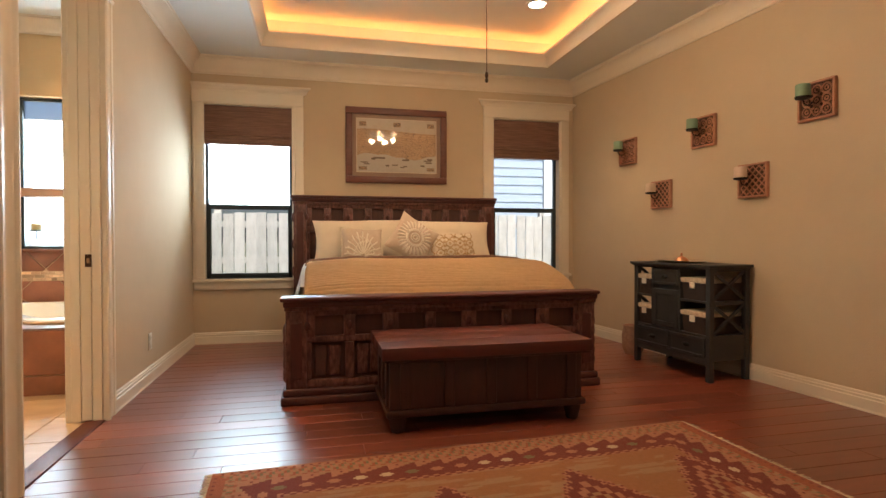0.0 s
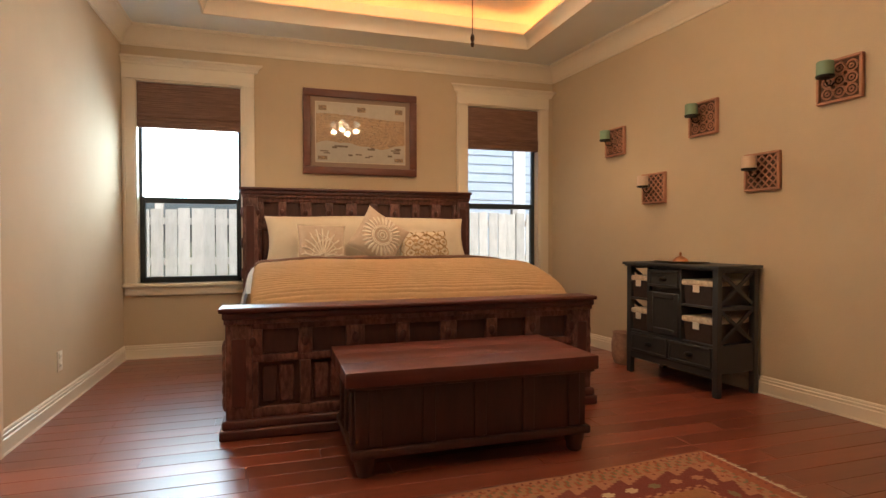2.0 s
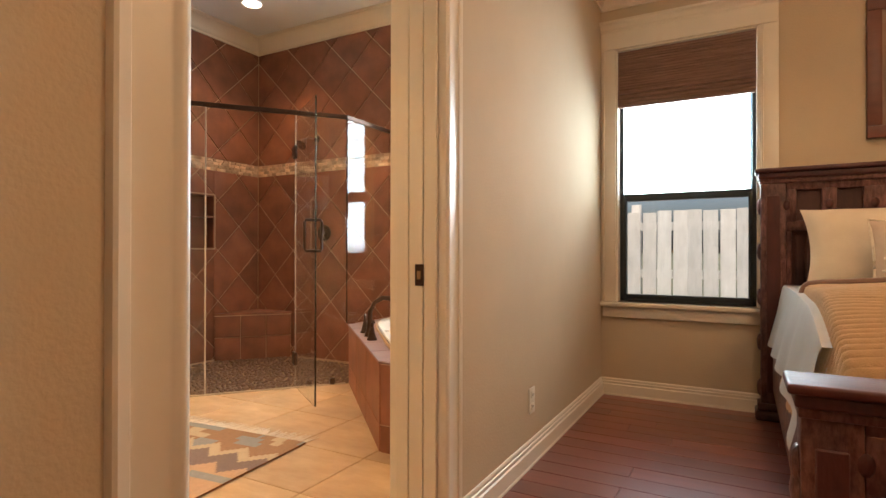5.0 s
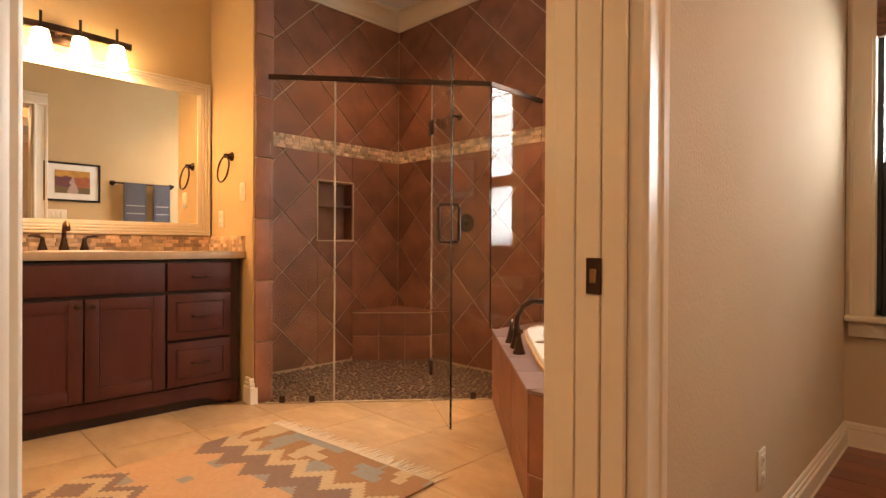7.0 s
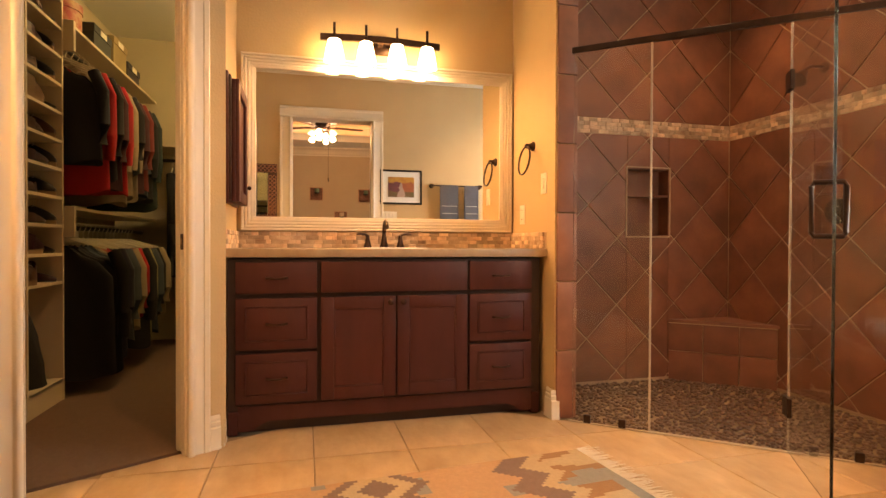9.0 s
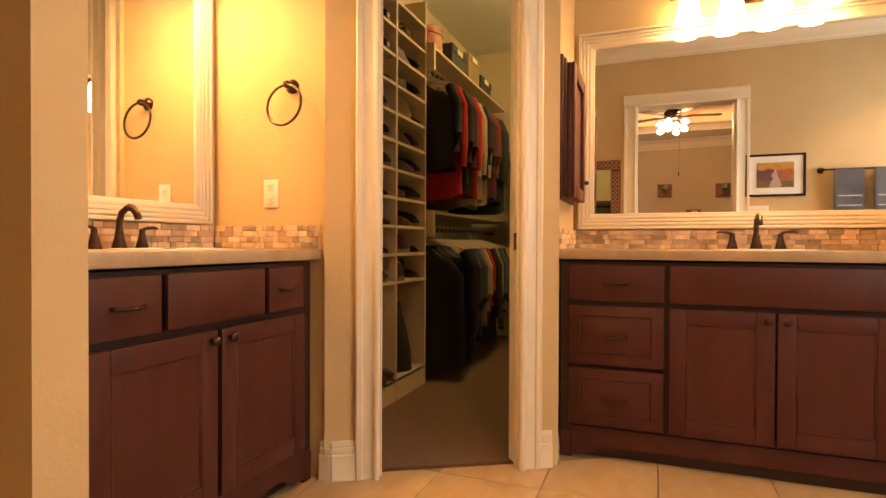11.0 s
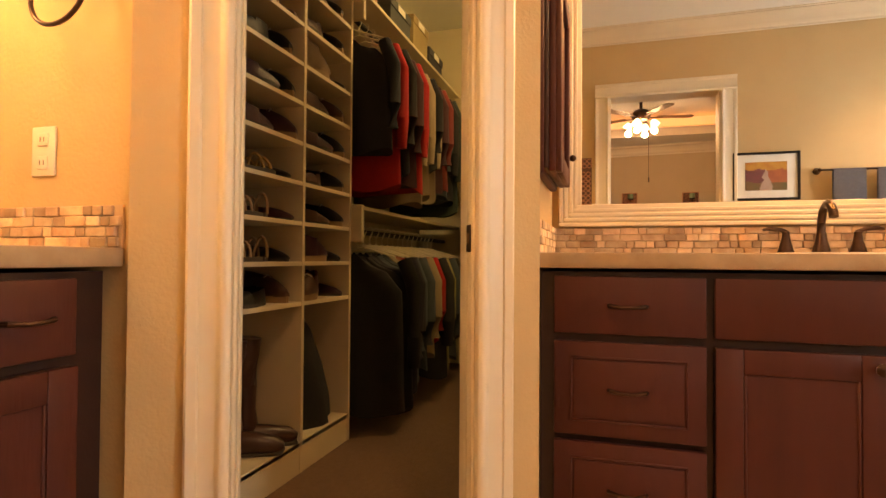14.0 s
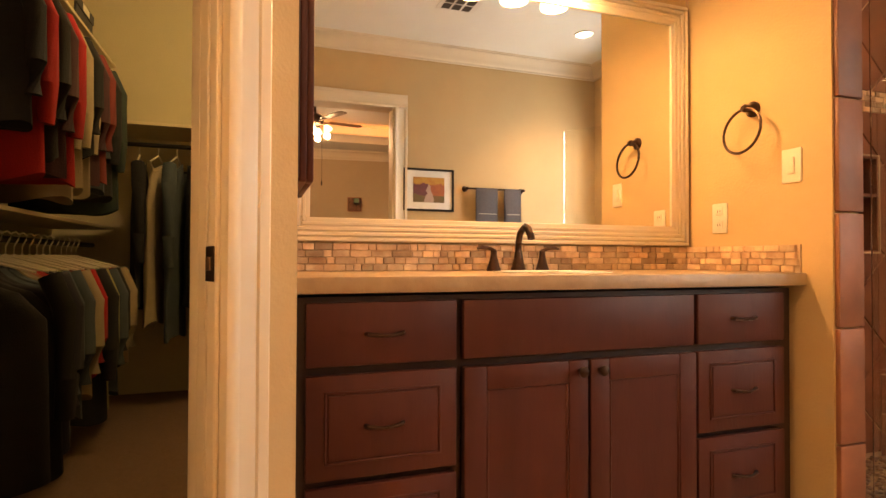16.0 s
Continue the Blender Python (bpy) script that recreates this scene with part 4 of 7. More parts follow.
# trunk at the foot of the bed
trunk = thing("trunk", "dark mahogany chest with a red-brown plank lid at the bed's foot", "chest", (1.09, 2.75, 0))
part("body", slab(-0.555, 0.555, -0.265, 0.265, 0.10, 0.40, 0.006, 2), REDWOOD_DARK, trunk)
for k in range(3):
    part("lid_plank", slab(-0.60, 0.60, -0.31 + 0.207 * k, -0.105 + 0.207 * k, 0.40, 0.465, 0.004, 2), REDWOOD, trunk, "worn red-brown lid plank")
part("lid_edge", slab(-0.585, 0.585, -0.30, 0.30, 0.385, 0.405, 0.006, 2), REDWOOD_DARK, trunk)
part("base_moulding", slab(-0.575, 0.575, -0.285, 0.285, 0.085, 0.125, 0.010, 2), REDWOOD_DARK, trunk)
for sx in (-1, 1):
    for sy in (-1, 1):
        bm = bmesh.new()
        lathe(bm, [(0.03, 0), (0.038, 0.012), (0.038, 0.03), (0.046, 0.05), (0.05, 0.075), (0.045, 0.09)], (sx * 0.51, sy * 0.235, 0), 14)
        part("foot", bm, REDWOOD_DARK, trunk)
    for k in range(3):
        part("batten", slab(sx * 0.556 - 0.012, sx * 0.556 + 0.012, -0.22 + 0.18 * k, -0.16 + 0.18 * k, 0.13, 0.385, 0.004, 1), REDWOOD_DARK, trunk)
for k in range(5):
    part("front_stile", slab(-0.50 + 0.24 * k, -0.44 + 0.24 * k, -0.273, -0.262, 0.13, 0.385, 0.004, 1), REDWOOD_DARK, trunk)

# console with baskets
console = thing("console", "charcoal painted console with cross-braced ends, drawers, door and open shelves", "console")
CM = pose(2.90, 2.965, 0, 0, 0, SKEW)
console.matrix_basis = CM
CD, CL, CZ = 0.375, 0.83, 0.85
part("top", slab(-0.025, CD + 0.006, -0.025, CL + 0.025, CZ - 0.022, CZ, 0.004, 2), BLACKWOOD, console)
part("top_moulding", slab(-0.012, CD, -0.012, CL + 0.012, CZ - 0.034, CZ - 0.021, 0.003, 1), BLACKWOOD, console)
for x in (0, CD - 0.042):
    for y in (0, CL - 0.042):
        part("leg", slab(x, x + 0.042, y, y + 0.042, 0, CZ - 0.03, 0.003, 1), BLACKWOOD, console)
MID0, MID1 = 0.31, 0.61
door = part("door", slab(0.006, 0.024, MID0 + 0.012, MID1 - 0.012, 0.345, 0.64, 0.003, 1), BLACKWOOD, console)
for y0, y1, z0, z1 in ((MID0 + 0.012, MID0 + 0.052, 0.345, 0.64), (MID1 - 0.052, MID1 - 0.012, 0.345, 0.64), (MID0 + 0.052, MID1 - 0.052, 0.345, 0.385), (MID0 + 0.052, MID1 - 0.052, 0.60, 0.64)):
    part("door_frame", slab(-0.002, 0.008, y0, y1, z0, z1, 0.003, 1), BLACKWOOD, door)


def console_drawer(y0, y1, z0, z1):
    d = part("drawer", slab(0.002, 0.022, y0, y1, z0, z1, 0.003, 1), BLACKWOOD, console)
    for a, b, c, e in ((y0, y1, z1 - 0.018, z1), (y0, y1, z0, z0 + 0.018), (y0, y0 + 0.018, z0 + 0.018, z1 - 0.018), (y1 - 0.018, y1, z0 + 0.018, z1 - 0.018)):
        part("drawer_frame", slab(-0.006, 0.004, a, b, c, e, 0.002, 1), BLACKWOOD, d)
    bm = bmesh.new()
    lathe(bm, [(0.034, 0.0), (0.032, 0.010), (0.022, 0.018), (0.002, 0.021)], seg=16, m=Matrix.Translation((0.0, (y0 + y1) / 2, (z0 + z1) / 2)) @ pose(0, 0, 0, 0, -90, 0) @ Matrix.Diagonal((0.5, 1, 1, 1)))
    part("cup_pull", bm, IRON, d, "black iron cup pull")


console_drawer(MID0 + 0.014, MID1 - 0.014, 0.68, 0.80)
console_drawer(0.05, CL / 2 - 0.008, 0.175, 0.315)
console_drawer(CL / 2 + 0.008, CL - 0.05, 0.175, 0.315)
for y in (MID0 - 0.01, MID1 - 0.01):
    part("divider", slab(0.006, CD - 0.01, y, y + 0.02, 0.33, CZ - 0.034, 0), BLACKWOOD, console, smooth=False)
part("case", slab(0.026, CD - 0.012, MID0 + 0.012, MID1 - 0.012, 0.335, CZ - 0.036, 0), BLACKWOOD, console, smooth=False)
part("drawer_case", slab(0.024, CD - 0.012, 0.022, CL - 0.022, 0.16, 0.318, 0), BLACKWOOD, console, smooth=False)
part("shelf", slab(0.006, CD - 0.006, 0.012, CL - 0.012, 0.32, 0.335, 0.002, 1), BLACKWOOD, console)
for y0, y1 in ((0.012, MID0 - 0.011), (MID1 + 0.011, CL - 0.012)):
    part("shelf", slab(0.006, CD - 0.006, y0, y1, 0.567, 0.582, 0.002, 1), BLACKWOOD, console)
part("bottom_rail", slab(0.004, 0.022, 0.043, CL - 0.043, 0.12, 0.172, 0.003, 1), BLACKWOOD, console)
for y in (0.006, CL - 0.026):
    for z0, z1 in ((0.345, 0.555), (0.595, 0.80)):
        part("end_rail", slab(0.043, CD - 0.043, y, y + 0.02, z1, z1 + 0.022, 0.002, 1), BLACKWOOD, console)
        for a, b in (((0.045, z0), (CD - 0.045, z1)), ((0.045, z1), (CD - 0.045, z0))):
            d = math.atan2(b[1] - a[1], b[0] - a[0])
            L = math.hypot(b[0] - a[0], b[1] - a[1])
            part("cross_brace", slab(-L / 2, L / 2, -0.007, 0.007, -0.013, 0.013, 0.002, 1, Matrix.Translation(((a[0] + b[0]) / 2, y + 0.01, (a[1] + b[1]) / 2)) @ pose(0, 0, 0, 0, math.degrees(-d), 0)), BLACKWOOD, console)
    part("end_panel", slab(0.043, CD - 0.043, y, y + 0.018, 0.15, 0.335, 0.002, 1), BLACKWOOD, console)
WICKER = mat("dark_wicker", (0.050, 0.032, 0.028), (0.024, 0.016, 0.014), rough=0.6, scale=40, stretch=(1, 1, 2), bump=1.0, grain=90)
LINER = mat("cream_check_liner", (0.70, 0.60, 0.46), (0.46, 0.36, 0.26), rough=0.9, scale=46, bump=0.3, mix=0.3)


def basket(y, z, half):
    root = thing("storage_basket", "dark wicker basket with cream checked cloth liner and tag", "basket", group="baskets in the console")
    root.matrix_basis = CM @ pose(0.185, y, z)
    bm = bmesh.new()
    rows = [(1.0, 0.0), (1.03, 0.05), (1.05, 0.10), (1.06, 0.15)]
    prev = None
    for k, h in rows:
        ring = [bm.verts.new((px * 0.165 * k, py * half * k, h)) for px, py in ((-1, -0.9), (-0.92, -1), (0.92, -1), (1, -0.9), (1, 0.9), (0.92, 1), (-0.92, 1), (-1, 0.9))]
        if prev:
            for q in range(8):
                bm.faces.new((prev[q], prev[(q + 1) % 8], ring[(q + 1) % 8], ring[q]))
        else:
            bm.faces.new(ring[::-1])
        prev = ring
    bm.faces.new(prev)
    part("weave", bm, WICKER, root)
    part("liner", slab(-0.182, 0.178, -half * 1.10, half * 1.10, 0.128, 0.165, 0.008, 2), LINER, root, "cream checked cloth liner")
    part("tag", slab(-0.188, -0.180, -0.026, 0.026, 0.085, 0.132, 0.002, 1), PLATE, root, "pale paper tag")


for y, z, half in ((0.17, 0.583, 0.115), (0.17, 0.336, 0.115), (0.705, 0.583, 0.075), (0.705, 0.336, 0.075)):
    basket(y, z, half)
SILVER = mat("tarnished_silver", (0.45, 0.38, 0.30), (0.32, 0.26, 0.2), rough=0.3, metal=1.0, scale=14)
tray = thing("serving_tray", "flat oval metal tray with a small domed bell on the console", "tray", (3.03, 3.45, CZ), SKEW)
bm = bmesh.new()
lathe(bm, [(0.10, 0.0), (0.13, 0.004), (0.15, 0.014), (0.153, 0.014), (0.133, 0.007), (0.001, 0.006)], seg=32, m=Matrix.Diagonal((0.9, 1.6, 1, 1)))
part("plate", bm, SILVER, tray)
bm = bmesh.new()
lathe(bm, [(0.055, 0.006), (0.056, 0.012), (0.048, 0.028), (0.03, 0.042), (0.010, 0.05), (0.006, 0.056), (0.011, 0.064), (0.008, 0.074), (0.001, 0.08)], seg=20)
part("bell", bm, mat("copper_bell", (0.50, 0.24, 0.12), rough=0.35, metal=1.0), tray, "small copper coloured bell")
fold = thing("basket_stand", "small pinkish woven basket on the floor beside the console", "basket", (2.96, 4.02, 0))
bm = bmesh.new()
lathe(bm, [(0.07, 0), (0.095, 0.06), (0.10, 0.16), (0.085, 0.24), (0.09, 0.26), (0.08, 0.26), (0.075, 0.23), (0.001, 0.2)], seg=18)
part("weave", bm, mat("pinkish_rattan", (0.42, 0.26, 0.18), (0.25, 0.14, 0.1), rough=0.7, scale=30, bump=1, grain=70), fold)

# carved candle sconces
PLAQUE = mat("carved_pink_wood", (0.47, 0.235, 0.145), (0.34, 0.155, 0.09), rough=0.65, scale=14, bump=0.5, grain=50)
PLAQUE_BACK = mat("carved_wood_ground", (0.115, 0.055, 0.035), (0.08, 0.04, 0.026), rough=0.7, scale=14, bump=0.3)
GREEN_WAX = mat("sage_green_wax", (0.20, 0.30, 0.19), (0.17, 0.26, 0.16), rough=0.5, scale=10, bump=0.05)
IVORY_WAX = mat("ivory_wax", (0.62, 0.46, 0.34), (0.58, 0.42, 0.3), rough=0.5, scale=10, bump=0.05)


def sconce(y, z, lattice, wax, label):
    root = thing("candle_sconce", label, "wall sconce", (east(y), y, z), SKEW, group="candle sconces on the wall")
    h = 0.125
    part("backing", slab(-0.012, 0.0, -h + 0.01, h - 0.01, -h + 0.01, h - 0.01, 0.002, 1), PLAQUE_BACK, root)
    for y0, y1, z0, z1 in ((-h, h, h - 0.016, h), (-h, h, -h, -h + 0.016), (-h, -h + 0.016, -h + 0.016, h - 0.016), (h - 0.016, h, -h + 0.016, h - 0.016)):
        part("border", slab(-0.032, 0, y0, y1, z0, z1, 0.004, 2), PLAQUE, root)
    if lattice:
        w = h - 0.016
        for k in range(-3, 4):
            o = k * 0.052
            for sgn in (1, -1):
                ends = [(y, sgn * (y - o)) for y in (max(-w, o - w), min(w, o + w))]
                bm = bmesh.new()
                tube(bm, [(-0.02, y, z2) for y, z2 in ends], 0.006, 4)
                part("fret_bar", bm, PLAQUE, root)
    else:
        for i in (-1, 0, 1):
            for j in (-1, 0, 1):
                bm = bmesh.new()
                tube(bm, ring_pts((-0.02, i * 0.066, j * 0.066), 0.030, "x", 12), 0.006, 4, True)
                ring = part("fret_ring", bm, PLAQUE, root)
                bm = bmesh.new()
                tube(bm, ring_pts((-0.02, i * 0.066, j * 0.066), 0.012, "x", 8), 0.006, 4, True)
                part("boss", bm, PLAQUE, ring)
        for i in (-0.5, 0.5):
            for j in (-0.5, 0.5):
                bm = bmesh.new()
                tube(bm, ring_pts((-0.02, i * 0.066, j * 0.066), 0.017, "x", 8), 0.006, 4, True)
                part("fret_ring", bm, PLAQUE, root)
    bm = bmesh.new()
    tube(bm, [(-0.03, 0.02, -0.01), (-0.06, 0.02, -0.035), (-0.10, 0.02, -0.03), (-0.115, 0.02, 0.0)], 0.004, 6)
    part("arm", bm, IRON, root, "black iron arm")
    bm = bmesh.new()
    lathe(bm, [(0.015, 0), (0.045, 0.006), (0.048, 0.018), (0.045, 0.018), (0.001, 0.012)], (-0.115, 0.02, 0.0), 18)
    part("cup", bm, IRON, root)
    bm = bmesh.new()
    lathe(bm, [(0.043, 0.014), (0.044, 0.02), (0.044, 0.092), (0.041, 0.097), (0.02, 0.094), (0.003, 0.093)], (-0.115, 0.02, 0.0), 20)
    part("candle", bm, wax, root, "sage green pillar candle" if wax is GREEN_WAX else "ivory pillar candle")


for y, z in ((4.42, 1.90), (3.463, 1.914), (2.517, 1.936)):
    sconce(y, z, False, GREEN_WAX, "carved pink-brown wooden plaque sconce with a green candle")
for y, z in ((3.95, 1.442), (2.993, 1.466)):
    sconce(y, z, True, IVORY_WAX, "carved lattice wooden plaque sconce with an ivory candle")

# framed town view over the bed
pic = thing("framed_print", "framed panoramic town print in a red-brown wooden frame with mat", "picture")
PX0, PX1, PZ0, PZ1, PY = 0.467, 1.556, 1.644, 2.44, W_NORTH
FRAMEWOOD = mat("red_brown_frame", (0.16, 0.055, 0.034), (0.10, 0.035, 0.024), rough=0.4, scale=6, stretch=(1, 1, 4), bump=0.2)
for x0, x1, z0, z1 in ((PX0, PX1, PZ1 - 0.07, PZ1), (PX0, PX1, PZ0, PZ0 + 0.07), (PX0, PX0 + 0.07, PZ0 + 0.07, PZ1 - 0.07), (PX1 - 0.07, PX1, PZ0 + 0.07, PZ1 - 0.07)):
    part("frame", slab(x0, x1, PY - 0.035, PY, z0, z1, 0.006, 2), FRAMEWOOD, pic)
part("mat_board", slab(PX0 + 0.06, PX1 - 0.06, PY - 0.014, PY - 0.002, PZ0 + 0.06, PZ1 - 0.06, 0), mat("taupe_mat_board", (0.30, 0.21, 0.16), rough=0.8), pic, "taupe mat", smooth=False)
part("mat_lip", slab(PX0 + 0.112, PX1 - 0.112, PY - 0.016, PY - 0.010, PZ0 + 0.112, PZ1 - 0.112, 0), mat("pale_mat_line", (0.62, 0.55, 0.44), rough=0.8), pic, smooth=False)
PR = (PX0 + 0.12, PX1 - 0.12, PZ0 + 0.12, PZ1 - 0.12)
INKS = [mat("print_paper", (0.52, 0.47, 0.38), (0.46, 0.40, 0.31), rough=0.8, scale=18, coat=0.7, coat_rough=0.015, bump=0), mat("print_land", (0.42, 0.28, 0.16), (0.36, 0.25, 0.15), rough=0.8, scale=24, coat=0.7, coat_rough=0.015, bump=0), mat("print_water", (0.50, 0.47, 0.41), (0.44, 0.41, 0.35), rough=0.8, scale=16, coat=0.7, coat_rough=0.015, bump=0), mat("print_ink", (0.18, 0.14, 0.11), rough=0.8, coat=0.7, coat_rough=0.015, bump=0), mat("print_street", (0.54, 0.40, 0.26), rough=0.8, coat=0.7, coat_rough=0.015, bump=0)]
bm = bmesh.new()
NX, NZ = 150, 96
vs = [[bm.verts.new((PR[0] + (PR[1] - PR[0]) * i / NX, PY - 0.0195, PR[2] + (PR[3] - PR[2]) * j / NZ)) for i in range(NX + 1)] for j in range(NZ + 1)]
rnd = random.Random(5)
boats = [(rnd.uniform(0.06, 0.94), rnd.uniform(0.08, 0.27), rnd.uniform(0.02, 0.05)) for _ in range(16)]
for j in range(NZ):
    for i in range(NX):
        a, b = (i + 0.5) / NX, (j + 0.5) / NZ
        shore = 0.30 + 0.05 * math.sin(a * 7) + 0.04 * noise.noise((a * 6, 0, 0))
        horizon = 0.78 + 0.03 * math.sin(a * 4 + 1)
        k = 0
        if b < shore:
            k = 2
            if any(abs(a - x) < w and abs(b - y - 0.01) < 0.014 for x, y, w in boats):
                k = 3
        elif b < horizon:
            depth = (b - shore) / (horizon - shore)
            f = 34 + 40 * depth
            k = 1
            if ((a + 0.3 * b) * f) % 1 < 0.25 or (depth ** 0.6 * 16) % 1 < 0.25:
                k = 4
            if rnd.random() < 0.10:
                k = 3
        for x in (0.07, 0.5, 0.93):
            if abs(a - x) < 0.045 and 0.86 < b < 0.95:
                k = 3 if rnd.random() < 0.55 else 1
            if x != 0.5 and abs(a - x) < 0.05 and 0.03 < b < 0.09:
                k = 3 if rnd.random() < 0.5 else 1
        bm.faces.new((vs[j][i], vs[j][i + 1], vs[j + 1][i + 1], vs[j + 1][i])).material_index = k
part("print", bm, INKS, pic, "sepia bird's-eye town view with harbour", smooth=False)

# woven roman shades
BLIND = mat("brown_woven_grass", (0.33, 0.19, 0.135), (0.115, 0.058, 0.042), rough=0.75, scale=22, stretch=(0.25, 1, 9), bump=1.0, grain=60, mix=0.5)
for i, (a, b) in enumerate(WIN):
    low = (2.005, 1.965)[i]
    sh = thing("roman_shade", "brown woven grass roman shade drawn up in the window", "window shade", group="roman shades")
    part("headrail", slab(a + 0.012, b - 0.012, W_NORTH + 0.02, W_NORTH + 0.06, WZ1 - 0.05, WZ1 - 0.014, 0.004, 1), BLIND, sh)
    bm = bmesh.new()
    n = 44
    prof = []
    for k in range(n + 1):
        z = WZ1 - 0.02 - (WZ1 - 0.02 - low) * k / n
        prof.append((W_NORTH + 0.010 - 0.0035 * math.sin(k * 2.9) - 0.012 * (k / n) ** 3, z))
    for p, q in zip(prof, prof[1:]):
        c = [bm.verts.new(v) for v in ((a + 0.013, p[0], p[1]), (b - 0.013, p[0], p[1]), (b - 0.013, q[0], q[1]), (a + 0.013, q[0], q[1]))]
        bm.faces.new(c)
    bmesh.ops.remove_doubles(bm, verts=bm.verts, dist=0.0001)
    bmesh.ops.solidify(bm, geom=bm.faces[:], thickness=0.006)
    part("woven_panel", bm, BLIND, sh, smooth=False)
    for k in range(4):
        part("fold", slab(a + 0.014, b - 0.014, W_NORTH - 0.012 - 0.004 * k, W_NORTH + 0.03, low - 0.008 + 0.03 * k, low + 0.018 + 0.03 * k, 0.008, 3), BLIND, sh)


# outlets and switches
def plate(name, m, w, h, kind, label):
    """A cover plate in m's x-z plane, facing -y."""
    root = thing(name, label, "wall plate")
    root.matrix_basis = m
    part("cover", slab(-w / 2, w / 2, -0.006, 0, -h / 2, h / 2, 0.003, 2), PLATE, root)
    if kind == "outlet":
        for s in (-1, 1):
            f = part("socket", slab(-0.017, 0.017, -0.009, -0.004, s * 0.028 - 0.016, s * 0.028 + 0.016, 0.003, 2), PLATE, root)
            for d in (-0.006, 0.006):
                part("slot", slab(d - 0.0012, d + 0.0012, -0.0095, -0.0085, s * 0.028 - 0.005, s * 0.028 + 0.006, 0), PLATE_DARK, f, smooth=False)
    elif kind == "rocker":
        for c in ([0] if w < 0.1 else [-0.04, 0.0, 0.04][: round(w / 0.06)]):
            part("rocker", slab(c - 0.014, c + 0.014, -0.012, -0.004, -0.03, 0.03, 0.004, 2), PLATE, root)


plate("wall_outlet", pose(W_WEST, 3.98, 0.295, 0, 0, 90), 0.075, 0.12, "outlet", "ivory duplex outlet on the tan wall")

# ceiling fan
FANB = mat("dark_fan_blade", (0.075, 0.038, 0.022), (0.05, 0.025, 0.015), rough=0.45, scale=6, stretch=(1, 5, 1), bump=0.1)
SHADE_GLOW = glowing("frosted_fan_shade", (1.0, 0.80, 0.50), 7.0)
fan = thing("ceiling_fan", "dark bronze five-blade ceiling fan with four lit glass shades", "ceiling fan", (FAN[0], FAN[1], 0.10))
bm = bmesh.new()
lathe(bm, [(0.012, 2.78), (0.02, 2.82), (0.02, 2.96), (0.07, 2.98), (0.075, 3.05)], seg=20)
part("canopy", bm, BRONZE, fan)
bm = bmesh.new()
lathe(bm, [(0.03, 2.67), (0.09, 2.68), (0.12, 2.72), (0.125, 2.77), (0.09, 2.81), (0.03, 2.83)], seg=24)
part("motor", bm, BRONZE, fan)
for k in range(5):
    m = pose(0, 0, 0, 0, 0, 72 * k + 8)
    bm = bmesh.new()
    prism(bm, [(0.20, -0.055), (0.62, -0.07), (0.665, -0.04), (0.665, 0.04), (0.62, 0.07), (0.20, 0.055)], 2.720, 2.728, m)
    blade = part("blade", bm, FANB, fan)
    part("bracket", slab(0.10, 0.26, -0.02, 0.02, 2.708, 2.720, 0.003, 1, m), BRONZE, blade)
for k in range(4):
    a = radians(20 + 90 * k)
    c, s = math.cos(a), math.sin(a)
    bm = bmesh.new()
    tube(bm, [(0.03 * c, 0.03 * s, 2.67), (0.10 * c, 0.10 * s, 2.685), (0.15 * c, 0.15 * s, 2.66)], 0.009, 6)
    arm = part("light_arm", bm, BRONZE, fan)
    bm = bmesh.new()
    lathe(bm, [(0.02, 0.0), (0.032, -0.012), (0.048, -0.05), (0.062, -0.075), (0.058, -0.075), (0.044, -0.05), (0.02, -0.012)], (0, 0, 0), 16, Matrix.Translation((0.15 * c, 0.15 * s, 2.66)) @ pose(0, 0, 0, 0, 0, math.degrees(a)) @ pose(0, 0, 0, 0, -28, 0))
    part("shade", bm, SHADE_GLOW, arm, "lit frosted glass shade")
bm = bmesh.new()
cyl(bm, (-0.07, 0.09, 2.70), (-0.07, 0.09, 1.91), 0.0025, seg=6)
chain = part("pull_chain", bm, BRONZE, fan)
bm = bmesh.new()
lathe(bm, [(0.003, 1.91), (0.009, 1.903), (0.011, 1.885), (0.006, 1.87), (0.011, 1.863), (0.008, 1.85), (0.002, 1.846)], (-0.07, 0.09, 0), 10)
part("chain_pull", bm, BRONZE, chain)

CAN_GLOW = glowing("lit_can_lens", (1.0, 0.86, 0.62), 14.0)
for (x, y), z in [(c, TRAY) for c in CANS] + [(c, BATH_CEIL) for c in BATH_CANS]:
    can = thing("recessed_light", "lit round recessed ceiling light with a white trim ring", "ceiling light", (x, y, z), group="recessed ceiling lights")
    bm = bmesh.new()
    tube(bm, ring_pts((0, 0, -0.003), 0.082, "z", 28), 0.009, 6, True)
    part("trim_ring", bm, WHITE, can)
    bm = bmesh.new()
    lathe(bm, [(0.072, -0.001), (0.06, -0.006), (0.002, -0.009)], seg=24)
    part("lens", bm, CAN_GLOW, can)
smoke = thing("smoke_detector", "round white smoke detector on the tray ceiling", "smoke detector", (0.05, 4.55, TRAY))
bm = bmesh.new()
lathe(bm, [(0.068, 0), (0.068, -0.018), (0.055, -0.034), (0.002, -0.036)], seg=24)
part("cover", bm, WHITE, smoke)

